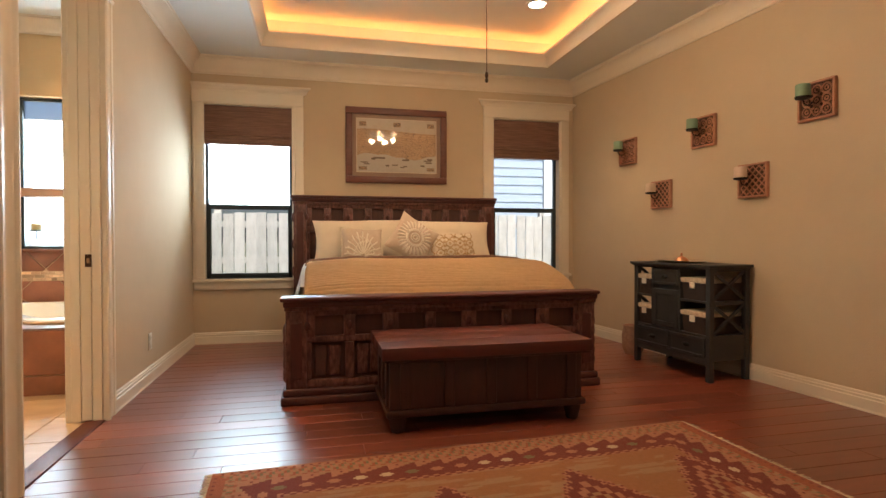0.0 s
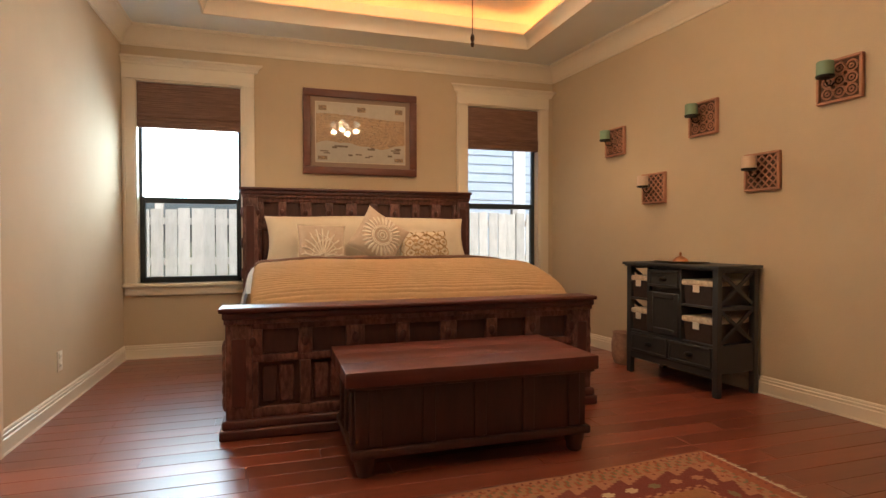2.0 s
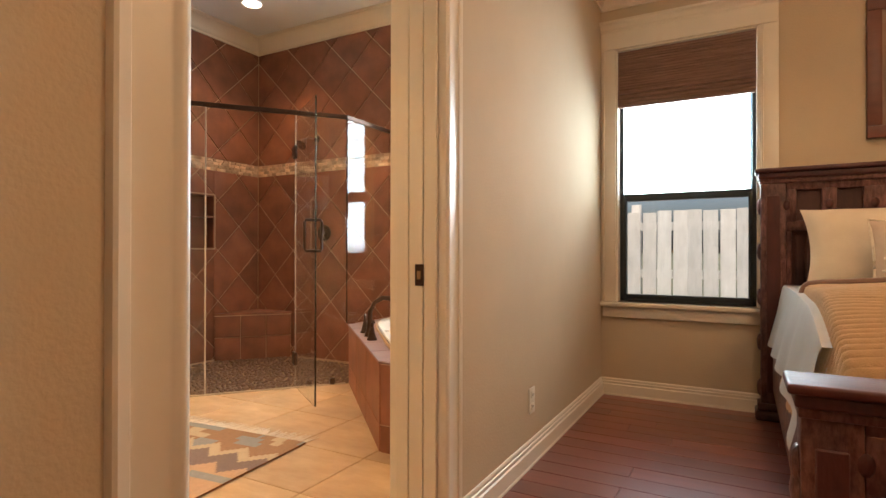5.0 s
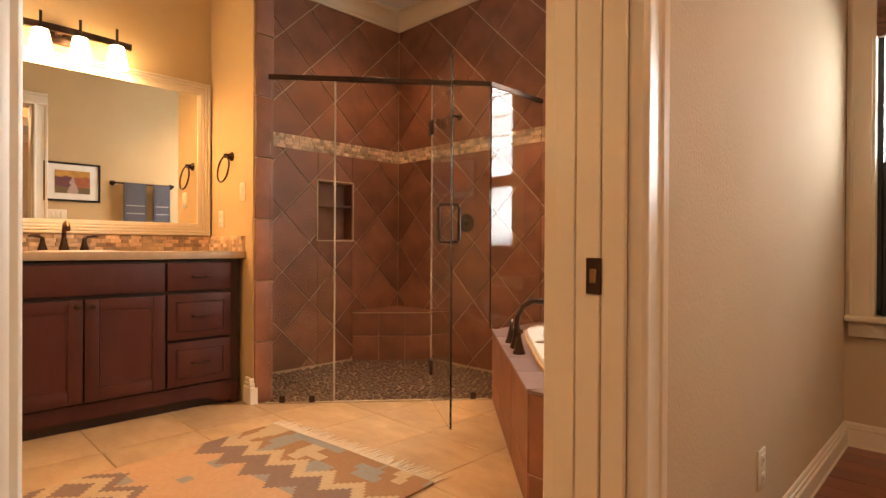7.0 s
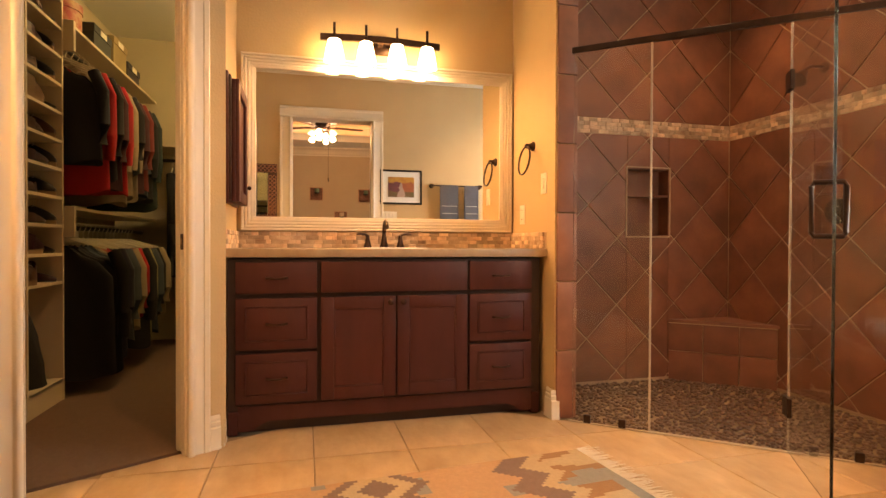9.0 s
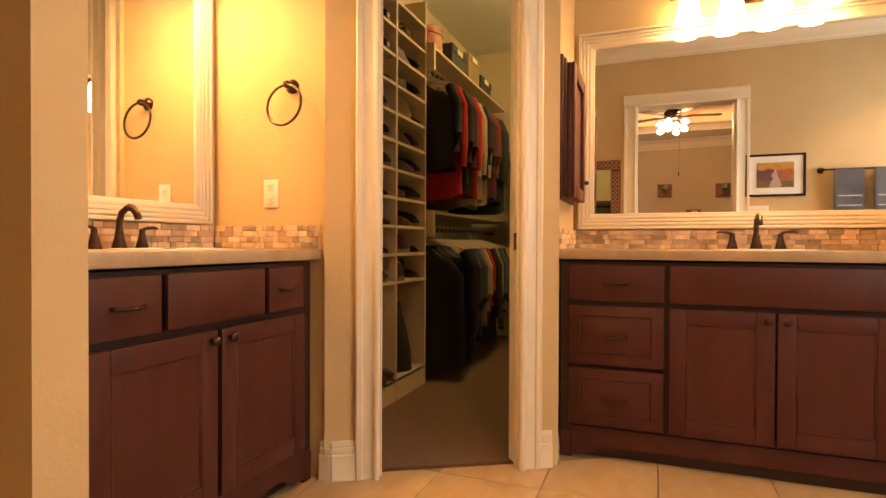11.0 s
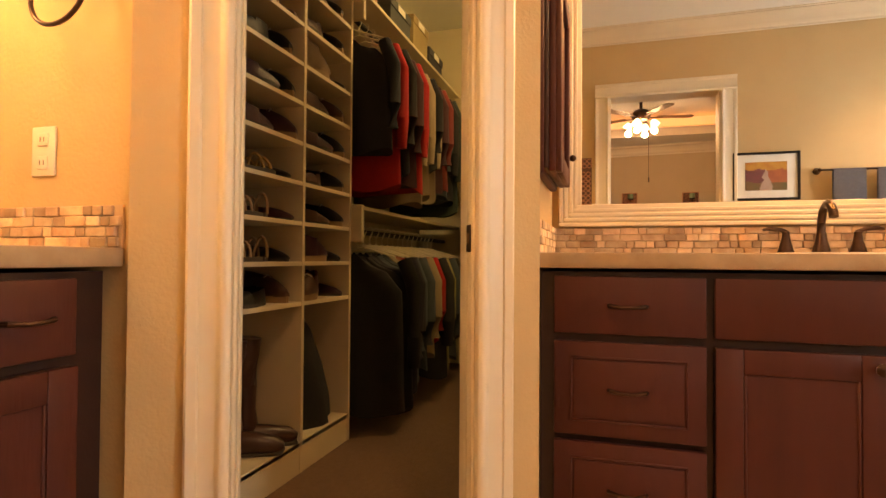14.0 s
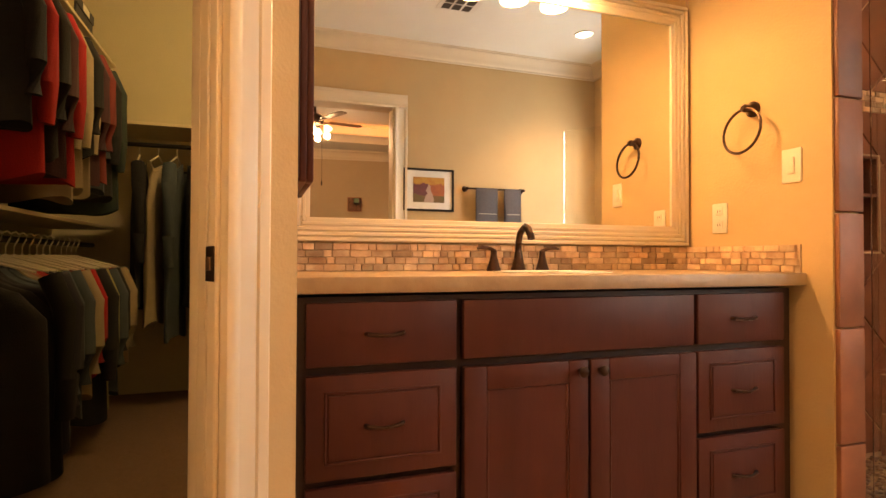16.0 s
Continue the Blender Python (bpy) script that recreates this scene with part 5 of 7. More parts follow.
# kilim rugs: woven cells, each colour a yarn
YARN = [mat(f"wool_{n}", c, tuple(k * 0.8 for k in c), rough=0.95, scale=60, bump=0.9, grain=300) for n, c in (("oxblood", (0.165, 0.030, 0.020)), ("rust", (0.29, 0.085, 0.036)), ("ochre", (0.29, 0.125, 0.048)), ("cream", (0.48, 0.36, 0.22)), ("umber", (0.075, 0.042, 0.028)), ("olive", (0.17, 0.13, 0.06)), ("grey", (0.30, 0.26, 0.22)), ("mauve", (0.21, 0.14, 0.115)), ("sand", (0.50, 0.38, 0.235)), ("bluegrey", (0.27, 0.265, 0.24)), ("salmon", (0.36, 0.155, 0.08)), ("peach", (0.50, 0.31, 0.175)), ("tan", (0.32, 0.175, 0.085)))]


def kilim(name, label, x0, x1, y0, y1, cell, pattern, ends, z=0.0, tassel=0.07):
    root = thing(name, label, "rug", (0, 0, z))
    nx, ny = round((x1 - x0) / cell), round((y1 - y0) / cell)
    verts, faces, idx = [], [], []
    for j in range(ny + 1):
        for i in range(nx + 1):
            x, y = x0 + (x1 - x0) * i / nx, y0 + (y1 - y0) * j / ny
            wob = 0.006 * noise.noise((x * 1.7, y * 1.7, 3))
            verts.append((x + wob, y + 0.006 * noise.noise((x * 1.7, y * 1.7, 9)), 0.009 + 0.0025 * noise.noise((x * 3, y * 3, 0))))
    for j in range(ny):
        for i in range(nx):
            a = j * (nx + 1) + i
            faces.append((a, a + 1, a + nx + 2, a + nx + 1))
            idx.append(pattern(i, j, nx, ny))
    base = len(verts)
    rim = [j * (nx + 1) for j in range(ny + 1)] + [ny * (nx + 1) + i for i in range(1, nx + 1)] + [j * (nx + 1) + nx for j in range(ny - 1, -1, -1)] + [i for i in range(nx - 1, 0, -1)]
    for r in rim:
        verts.append((verts[r][0], verts[r][1], 0.001))
    for k in range(len(rim)):
        k2 = (k + 1) % len(rim)
        faces.append((rim[k], rim[k2], base + k2, base + k))
        idx.append(2)
    me = bpy.data.meshes.new("weave")
    me.from_pydata(verts, [], faces)
    for m in YARN:
        me.materials.append(m)
    me.polygons.foreach_set("material_index", idx)
    ob = new("weave", me)
    ob.parent = root
    rr = random.Random(3)
    for axis, at, sgn, a0, a1 in ends:
        bm = bmesh.new()
        k = a0
        while k < a1:
            L = tassel * rr.uniform(0.7, 1.2)
            d = rr.uniform(-0.025, 0.025)
            p = [(at, k, 0.008), (at + sgn * L * 0.5, k + d * 0.4, 0.006), (at + sgn * L, k + d, 0.004)]
            tube(bm, p if axis == "x" else [(b, a, c) for a, b, c in p], [0.003, 0.0025, 0.0012], 4)
            k += rr.uniform(0.007, 0.013)
        part("fringe", bm, CREAM, root, "cream tasselled fringe")
    return root


def bed_rug(i, j, nx, ny):
    """Mitred kilim borders round an ochre field with stepped medallions."""
    dl, de = min(j, ny - 1 - j), min(i, nx - 1 - i)
    end = de < dl
    d, u = (de, j) if end else (dl, i)
    if d < 2:
        return (1 if end else 10) if d == 0 or u % 3 else 0
    if end and d < 5:
        return 1
    if d < 9:
        w = (u * 3 + (d // 2) * 5) % 14
        if d in (2, 8):
            return 10 if u % 4 < 2 else 1
        return 5 if w < 3 else (10 if w < 7 else (12 if w < 11 else 1))
    if d < 14:
        v, w = d - 9, u % 10
        hook = v in (0, 1) and w in (2, 3) or v == 1 and w == 4
        return 0 if (w > 9 - 2 * v and not hook) or (v == 1 and w == 3) else (10 if w < 6 else 12)
    if d < 22:
        w, v = u % 9 - 4, d - 17
        if (abs(w) <= 2 and v == 0) or (abs(w) <= 1 and abs(v) <= 1 and not (w == 0 and v == 0)):
            return (8, 8, 5, 10, 10)[(u // 9) % 5]
        return 0
    if d < 24:
        return 10 if (u // 2 + d) % 2 else 0
    a, c = (i - nx // 2) % 46 - 23, abs(j - ny // 2)
    m = (abs(a) // 2) * 2 * 0.95 + (c // 2) * 2 * 0.55
    if m < 4:
        return 3
    if m < 20:
        return (0, 0, 10, 1, 0, 12, 0, 10, 0, 0)[int(m / 2) % 10]
    if m < 22:
        return 10 if (i + j) % 3 else 0
    return 2 if noise.noise((i * 0.05, j * 0.4, 2)) < 0.15 else 12


def bath_rug(i, j, nx, ny):
    """Toothed bands along the ends and the middle of a peach field."""
    tooth = abs(i % 10 - 5)
    dn = min(j, ny - 1 - j)
    t = dn + (tooth // 1) - 2
    patch = noise.noise((i * 0.10, (j // 3) * 0.42, 5))
    if t < 13:
        return 9 if patch > 0.16 else (12 if patch > -0.25 else 8)
    if t < 17:
        return 8
    if t < 24:
        return 7
    mid = abs(j - ny // 2) + tooth // 1 - 2
    if mid < 3:
        return 7
    if mid < 7:
        return 8
    if mid < 10:
        return 7
    return 9 if patch > 0.30 else 11


def turned(root, x, y, degrees):
    """The rug turned about one of its corners."""
    z = root.matrix_basis.translation.z
    root.matrix_basis = Matrix.Translation((x, y, z)) @ pose(0, 0, 0, 0, 0, degrees) @ Matrix.Translation((-x, -y, 0))


turned(kilim("kilim_rug", "red and ochre geometric kilim rug with cream fringe on the hardwood", -0.29, 2.15, 0.50, 2.285, 0.0125, bed_rug, (("x", -0.29, -1, 0.5, 2.28), ("x", 2.15, 1, 0.5, 2.28)), 0.0, 0.034), 2.15, 2.285, 3.0)
turned(kilim("kilim_rug", "flat woven toothed kilim rug in peach, sand and mauve with fringe", -3.265, -2.125, 1.60, 3.535, 0.0185, bath_rug, (("y", 1.60, -1, -3.265, -2.125), ("y", 3.535, 1, -3.265, -2.125)), 0.004, 0.10), -3.265, 3.535, 5.5)

# ---------- bathroom things ----------


def vanity(name, label, m, length, cols, doors, left_open):
    """A cabinet along m's x, with its front at y = 0 facing -y: columns (x0, x1, kind), doors (x0, x1, knob side)."""
    root = thing(name, label, "vanity cabinet")
    root.matrix_basis = m
    part("carcass", slab(0, length, 0.012, 0.50, 0.10, 0.885, 0), ESPRESSO_SHADE, root, smooth=False)
    for x0, x1 in ((0, 0.05), (length - 0.05, length)):
        part("foot", slab(x0, x1, 0.004, 0.10, 0, 0.12, 0.004, 1), ESPRESSO, root)
    bm = bmesh.new()
    pts = [(0.05, 0.145), (0.05, 0.02), (0.12, 0.02), (0.16, 0.05), (0.20, 0.065), (length - 0.20, 0.065), (length - 0.16, 0.05), (length - 0.12, 0.02), (length - 0.05, 0.02), (length - 0.05, 0.145)]
    prism(bm, pts, 0.004, 0.022, Matrix(((1, 0, 0, 0), (0, 0, 1, 0), (0, 1, 0, 0), (0, 0, 0, 1))))
    part("valance", bm, ESPRESSO, root, smooth=False)
    part("toe_board", slab(0.04, length - 0.04, 0.06, 0.08, 0.0, 0.12, 0), ESPRESSO_SHADE, root, smooth=False)
    for x0, x1, rows, pull in cols:
        for z0, z1, framed in rows:
            d = part("drawer_front", slab(x0, x1, -0.018, 0.004, z0, z1, 0.004, 2), ESPRESSO, root)
            if framed:
                part("panel", slab(x0 + 0.055, x1 - 0.055, -0.0215, -0.016, z0 + 0.05, z1 - 0.05, 0.004, 2), ESPRESSO, d)
                for a, b, c, e in ((x0 + 0.045, x1 - 0.045, z0 + 0.04, z0 + 0.046), (x0 + 0.045, x1 - 0.045, z1 - 0.046, z1 - 0.04), (x0 + 0.045, x0 + 0.051, z0 + 0.04, z1 - 0.04), (x1 - 0.051, x1 - 0.045, z0 + 0.04, z1 - 0.04)):
                    part("bead", slab(a, b, -0.0225, -0.016, c, e, 0.002, 1), ESPRESSO, d)
            if pull:
                bm = bmesh.new()
                c, z = (x0 + x1) / 2, (z0 + z1) / 2
                tube(bm, [(c - 0.05, -0.019, z), (c - 0.045, -0.03, z), (c - 0.015, -0.04, z - 0.003), (c + 0.015, -0.04, z - 0.003), (c + 0.045, -0.03, z), (c + 0.05, -0.019, z)], [0.005, 0.006, 0.0045, 0.0045, 0.006, 0.005], 8)
                part("pull", bm, BRONZE, d, "bronze twisted pull")
    for x0, x1, z0, z1, side in doors:
        d = part("door", slab(x0, x1, -0.018, 0.004, z0, z1, 0.004, 2), ESPRESSO_SHADE, root)
        f = 0.065
        for a, b, c, e in ((x0, x0 + f, z0, z1), (x1 - f, x1, z0, z1), (x0 + f, x1 - f, z0, z0 + f), (x0 + f, x1 - f, z1 - f, z1)):
            part("rail" if b - a > f + 0.01 else "stile", slab(a, b, -0.026, -0.016, c, e, 0.004, 2), ESPRESSO, d)
        part("panel", slab(x0 + f, x1 - f, -0.021, -0.016, z0 + f, z1 - f, 0.0), ESPRESSO, d, smooth=False)
        for a, b, c, e in ((x0 + f, x1 - f, z0 + f, z0 + f + 0.008), (x0 + f, x0 + f + 0.008, z0 + f, z1 - f), (x1 - f - 0.008, x1 - f, z0 + f, z1 - f)):
            part("bead", slab(a, b, -0.025, -0.018, c, e, 0.003, 1), ESPRESSO, d)
        bm = bmesh.new()
        kx = x1 - 0.03 if side > 0 else x0 + 0.03
        lathe(bm, [(0.007, 0), (0.007, 0.012), (0.015, 0.018), (0.016, 0.025), (0.009, 0.031), (0.001, 0.032)], seg=14, m=Matrix.Translation((kx, -0.026, z1 - 0.03)) @ pose(0, 0, 0, 90, 0, 0))
        part("knob", bm, BRONZE, d, "bronze knob")
    return root


# first vanity: its x runs north along the wall
MA = Matrix.Translation((-3.845, 1.93, 0)) @ Matrix(((0, -1, 0, 0), (1, 0, 0, 0), (0, 0, 1, 0), (0, 0, 0, 1)))
ROWS = [(0.712, 0.872, False), (0.43, 0.69, True), (0.16, 0.412, True)]
vanity("vanity_cabinet", "espresso wood vanity with drawers and panelled doors", MA, 1.68, [(0.04, 0.435, ROWS, True), (0.455, 1.238, ROWS[:1], False), (1.253, 1.62, ROWS, True)], [(0.455, 0.842, 0.16, 0.69, 1), (0.850, 1.238, 0.16, 0.69, -1)], 0)
MB = Matrix.Translation((-2.235, 1.03, 0)) @ pose(0, 0, 0, 0, 0, 180)
vanity("vanity_cabinet", "smaller espresso wood vanity beside the closet door", MB, 0.985, [(0.03, 0.245, ROWS[:1], True), (0.265, 0.675, ROWS[:1], False), (0.695, 0.90, ROWS[:1], True)], [(0.02, 0.445, 0.16, 0.69, 1), (0.462, 0.90, 0.16, 0.69, -1)], 0)


def counter(bx, sink, r, label):
    x0, x1, y0, y1 = bx
    root = thing("countertop", label, "countertop")
    part("slab", slab(x0, x1, y0, y1, 0.895, 0.938, 0.005, 2), COUNTER, root)
    bm = bmesh.new()
    lathe(bm, [(1.0, 0.9385), (1.0, 0.942), (0.95, 0.9425), (0.93, 0.9395), (0.4, 0.9392), (0.01, 0.939)], (0, 0, 0), 28, Matrix.Translation((*sink, 0)) @ Matrix.Diagonal((*r, 1, 1)))
    part("sink_rim", bm, TUBWHITE, root, "oval white sink rim")
    bm = bmesh.new()
    lathe(bm, [(0.02, 0.9405), (0.018, 0.9425), (0.002, 0.943)], (*sink, 0), 14)
    part("drain", bm, BRONZE, root, "bronze drain")


counter((VX, -3.81, 1.918, 3.637), (-4.05, 2.79), (0.15, 0.21), "honed beige limestone countertop on the long vanity")
counter((-3.238, -2.224, SY, 1.06), (-2.70, 0.83), (0.21, 0.14), "honed beige limestone countertop on the small vanity")


def backsplash(m, length, parent_label):
    """Split-face mosaic: courses of small stones, along m's x, standing proud along -y."""
    root = thing("backsplash", parent_label, "backsplash")
    root.matrix_basis = m
    part("bed", slab(0, length, -0.006, 0, 0.938, 1.036, 0), GROUT, root, smooth=False)
    rr = random.Random(round(length * 100))
    meshes = []
    for k in range(10):
        w = (0.028, 0.04, 0.05, 0.062, 0.075)[k % 5]
        bm = slab(-w / 2 + 0.001, w / 2 - 0.001, -0.010 - 0.003 * (k // 5), 0, -0.0115, 0.0115, 0.002, 1)
        meshes.append((w, mesh("stone", bm, MOSAIC)))
    for c in range(4):
        x = 0.0
        while x < length - 0.03:
            w, me = rr.choice(meshes)
            if x + w > length:
                w, me = meshes[0]
            s = new("stone", me)
            s.parent = root
            s.matrix_basis = pose(x + w / 2, -0.005, 0.9505 + 0.0242 * c)
            x += w
    return root


backsplash(Matrix.Translation((VX, 1.918, 0)) @ pose(0, 0, 0, 0, 0, 90), 1.72, "split-face travertine mosaic backsplash behind the long vanity")
backsplash(Matrix.Translation((VX + 0.012, 3.64, 0)), 0.52, "split-face travertine mosaic side splash")
backsplash(Matrix.Translation((-3.83, 1.915, 0)) @ pose(0, 0, 0, 0, 0, 180), 0.52, "split-face travertine mosaic side splash")
backsplash(Matrix.Translation((-2.224, SY, 0)) @ pose(0, 0, 0, 0, 0, 180), 1.005, "split-face travertine mosaic backsplash behind the small vanity")
backsplash(Matrix.Translation((-3.24, SY + 0.012, 0)) @ pose(0, 0, 0, 0, 0, 90), 0.545, "split-face travertine mosaic side splash")


def framed_mirror(m, length, z0, z1, label):
    """A wall mirror along m's x, facing -y, in a stepped cream frame."""
    root = thing("wall_mirror", label, "mirror")
    root.matrix_basis = m
    f = 0.082
    for a, b, c, e in ((0, length, z1 - f, z1), (0, length, z0, z0 + f), (0, f, z0 + f, z1 - f), (length - f, length, z0 + f, z1 - f)):
        fr = part("frame", slab(a, b, -0.018, 0, c, e, 0.004, 2), TRIM, root)
    for k, (o, t) in enumerate(((0.0, 0.030), (0.018, 0.026), (0.036, 0.022), (0.054, 0.020))):
        w = 0.014
        for a, b, c, e in ((o, length - o, z1 - o - w, z1 - o), (o, length - o, z0 + o, z0 + o + w), (o, o + w, z0 + o + w, z1 - o - w), (length - o - w, length - o, z0 + o + w, z1 - o - w)):
            part("frame_step", slab(a, b, -t, -0.012, c, e, 0.003, 1), TRIM, root)
    part("mirror_glass", slab(f - 0.006, length - f + 0.006, -0.010, -0.004, z0 + f - 0.006, z1 - f + 0.006, 0), MIRROR, root, "clear silvered mirror", smooth=False)


framed_mirror(Matrix.Translation((VX, 1.942, 0)) @ pose(0, 0, 0, 0, 0, 90), 1.685, 1.041, 2.082, "large wall mirror in a stepped cream frame")
framed_mirror(Matrix.Translation((-2.27, SY, 0)) @ pose(0, 0, 0, 0, 0, 180), 0.93, 1.041, 2.082, "wall mirror in a stepped cream frame over the small vanity")

VGLOW = glowing("lit_frosted_shade", (1.0, 0.74, 0.36), 20.0)


def light_bar(m):
    root = thing("vanity_light", "bronze bar light with four lit frosted glass shades", "wall light", group="vanity lights")
    root.matrix_basis = m
    bm = bmesh.new()
    pts = [(0.362 * (k / 8 - 1), -0.10, 2.212 + 0.012 * math.sin(math.pi * k / 16)) for k in range(17)]
    rings = [[bm.verts.new((x, y + dy, z + dz)) for dy, dz in ((-0.01, -0.019), (0.01, -0.019), (0.01, 0.019), (-0.01, 0.019))] for x, y, z in pts]
    for r0, r1 in zip(rings, rings[1:]):
        for q in range(4):
            bm.faces.new((r0[q], r0[(q + 1) % 4], r1[(q + 1) % 4], r1[q]))
    bm.faces.new(rings[0][::-1])
    bm.faces.new(rings[-1])
    part("bar", bm, BRONZE, root, smooth=False)
    part("back_plate", slab(-0.07, 0.07, -0.03, 0, 2.16, 2.27, 0.008, 2), BRONZE, root)
    part("stem", slab(-0.015, 0.015, -0.10, -0.02, 2.20, 2.23, 0.004, 1), BRONZE, root)
    for k in range(4):
        x = -0.28 + 0.187 * k
        bm = bmesh.new()
        cyl(bm, (x, -0.112, 2.195), (x, -0.112, 2.30), 0.008, seg=10)
        cyl(bm, (x, -0.112, 2.185), (x, -0.112, 2.212), 0.03, 0.02, 14)
        hold = part("holder", bm, BRONZE, root)
        bm = bmesh.new()
        lathe(bm, [(0.036, 2.195), (0.046, 2.15), (0.056, 2.095), (0.060, 2.07), (0.056, 2.07), (0.050, 2.10), (0.038, 2.15), (0.03, 2.19)], (x, -0.112, 0), 18)
        part("shade", bm, VGLOW, hold, "lit frosted glass shade")


light_bar(Matrix.Translation((VX, 2.752, -0.028)) @ pose(0, 0, 0, 0, 0, 90))
light_bar(Matrix.Translation((-2.70, SY, -0.02)) @ pose(0, 0, 0, 0, 0, 180))


def faucet(m, label, s=1.0, cat="faucet"):
    root = thing("faucet", label, cat)
    root.matrix_basis = m @ Matrix.Diagonal((s, s, s, 1))
    bm = bmesh.new()
    lathe(bm, [(0.028, 0), (0.028, 0.006), (0.024, 0.02), (0.017, 0.045), (0.014, 0.07)], seg=18)
    tube(bm, [(0, 0, 0.06), (0, 0, 0.105), (0, -0.014, 0.14), (0, -0.045, 0.158), (0, -0.078, 0.15), (0, -0.096, 0.128), (0, -0.10, 0.115)], [0.014, 0.0125, 0.012, 0.0125, 0.0135, 0.0135, 0.013], 12)
    part("spout", bm, BRONZE, root)
    # highlight on the spout's bend, modelled as a strip of paler metal
    bm = bmesh.new()
    tube(bm, [(0, -0.05, 0.171), (0, -0.08, 0.163), (0, -0.105, 0.138)], 0.004, 6)
    part("worn_highlight", bm, BRONZE_LIGHT, root, "copper coloured highlight strip on the spout")
    for sx in (-1, 1):
        bm = bmesh.new()
        lathe(bm, [(0.026, 0), (0.026, 0.005), (0.021, 0.02), (0.013, 0.05), (0.011, 0.066), (0.012, 0.074), (0.002, 0.08)], (sx * 0.10, 0, 0), 16)
        base = part("handle_base", bm, BRONZE, root)
        bm = bmesh.new()
        tube(bm, [(sx * 0.095, 0, 0.072), (sx * 0.118, -0.004, 0.083), (sx * 0.15, -0.006, 0.086), (sx * 0.168, -0.006, 0.082)], [0.008, 0.007, 0.007, 0.004], 8)
        part("lever", bm, BRONZE, base)
    return root


faucet(Matrix.Translation((-4.27, 2.772, 0.938)) @ pose(0, 0, 0, 0, 0, 90), "oil-rubbed bronze widespread faucet on the long vanity")
faucet(Matrix.Translation((-2.70, 0.60, 0.938)) @ pose(0, 0, 0, 0, 0, 180), "oil-rubbed bronze widespread faucet on the small vanity", 0.9)


def towel_ring(m):
    root = thing("towel_ring", "oil-rubbed bronze towel ring on the wall", "towel ring", group="towel rings")
    root.matrix_basis = m
    bm = bmesh.new()
    lathe(bm, [(0.030, 0), (0.030, 0.008), (0.022, 0.014), (0.014, 0.03), (0.016, 0.045), (0.010, 0.055), (0.001, 0.056)], seg=18, m=pose(0, 0, 0, 90, 0, 0))
    part("post", bm, BRONZE, root)
    bm = bmesh.new()
    tube(bm, [(0.082 * math.sin(2 * math.pi * k / 32), -0.048 - 0.012 * (1 - math.cos(2 * math.pi * k / 32)), -0.088 + 0.084 * math.cos(2 * math.pi * k / 32)) for k in range(32)], 0.0055, 8, True)
    part("ring", bm, BRONZE, root)


towel_ring(Matrix.Translation((-4.022, 3.64, 1.555)))
towel_ring(Matrix.Translation((-3.24, 0.918, 1.61)) @ pose(0, 0, 0, 0, 0, 90))
plate("wall_switch", Matrix.Translation((-3.865, 3.64, 1.315)), 0.075, 0.12, "rocker", "ivory rocker switch by the shower")
plate("wall_outlet", Matrix.Translation((-4.18, 3.64, 1.15)), 0.075, 0.12, "outlet", "ivory outlet above the long vanity")
plate("wall_outlet", Matrix.Translation((-3.24, 0.81, 1.17)) @ pose(0, 0, 0, 0, 0, 90), 0.075, 0.12, "outlet", "ivory outlet above the small vanity")
plate("wall_switch", Matrix.Translation((-1.19, 3.30, 1.29)) @ pose(0, 0, 0, 0, 0, -90), 0.17, 0.12, "rocker", "ivory triple switch beside the doorway")

# medicine cabinet
cab = thing("medicine_cabinet", "slim dark wood medicine cabinet on the side wall", "cabinet")
part("box", slab(-4.27, -3.815, 1.915, 1.940, 1.165, 1.815, 0.006, 2), ESPRESSO, cab)
part("moulding", slab(-4.255, -3.83, 1.938, 1.952, 1.18, 1.80, 0.006, 2), ESPRESSO_SHADE, cab)
d = part("door", slab(-4.245, -3.85, 1.950, 1.972, 1.175, 1.785, 0.006, 3), ESPRESSO, cab)
for a, b, c, e in ((-4.245, -4.19, 1.175, 1.785), (-3.905, -3.85, 1.175, 1.785), (-4.19, -3.905, 1.175, 1.235), (-4.19, -3.905, 1.725, 1.785)):
    part("door_frame", slab(a, b, 1.970, 1.988, c, e, 0.005, 2), ESPRESSO, d)
bm = bmesh.new()
ball(bm, (-4.215, 2.0, 1.275), 0.012)
part("knob", bm, BRONZE, d, "bronze knob")

# bath east wall: picture, towel bar, carved mirror
art = thing("framed_picture", "black framed landscape picture with a wide white mat", "picture")
AX = -1.19
for a, b, c, e in ((3.177, 3.693, 1.835, 1.855), (3.177, 3.693, 1.44, 1.46), (3.177, 3.197, 1.46, 1.835), (3.673, 3.693, 1.46, 1.835)):
    part("frame", slab(AX - 0.025, AX, a, b, c, e, 0.003, 1), IRON, art)
part("mat_board", slab(AX - 0.012, AX - 0.002, 3.197, 3.673, 1.46, 1.835, 0), WHITE, art, smooth=False)
bm = bmesh.new()
ART = [mat("art_gold", (0.55, 0.33, 0.06), (0.4, 0.16, 0.04), rough=0.7, scale=14), mat("art_plum", (0.20, 0.05, 0.07), (0.12, 0.05, 0.06), rough=0.7, scale=18), mat("art_orange", (0.45, 0.14, 0.05), (0.3, 0.09, 0.05), rough=0.7, scale=18), mat("art_path", (0.48, 0.38, 0.33), (0.4, 0.28, 0.25), rough=0.7, scale=18), mat("art_green", (0.12, 0.12, 0.05), (0.2, 0.1, 0.05), rough=0.7, scale=18)]
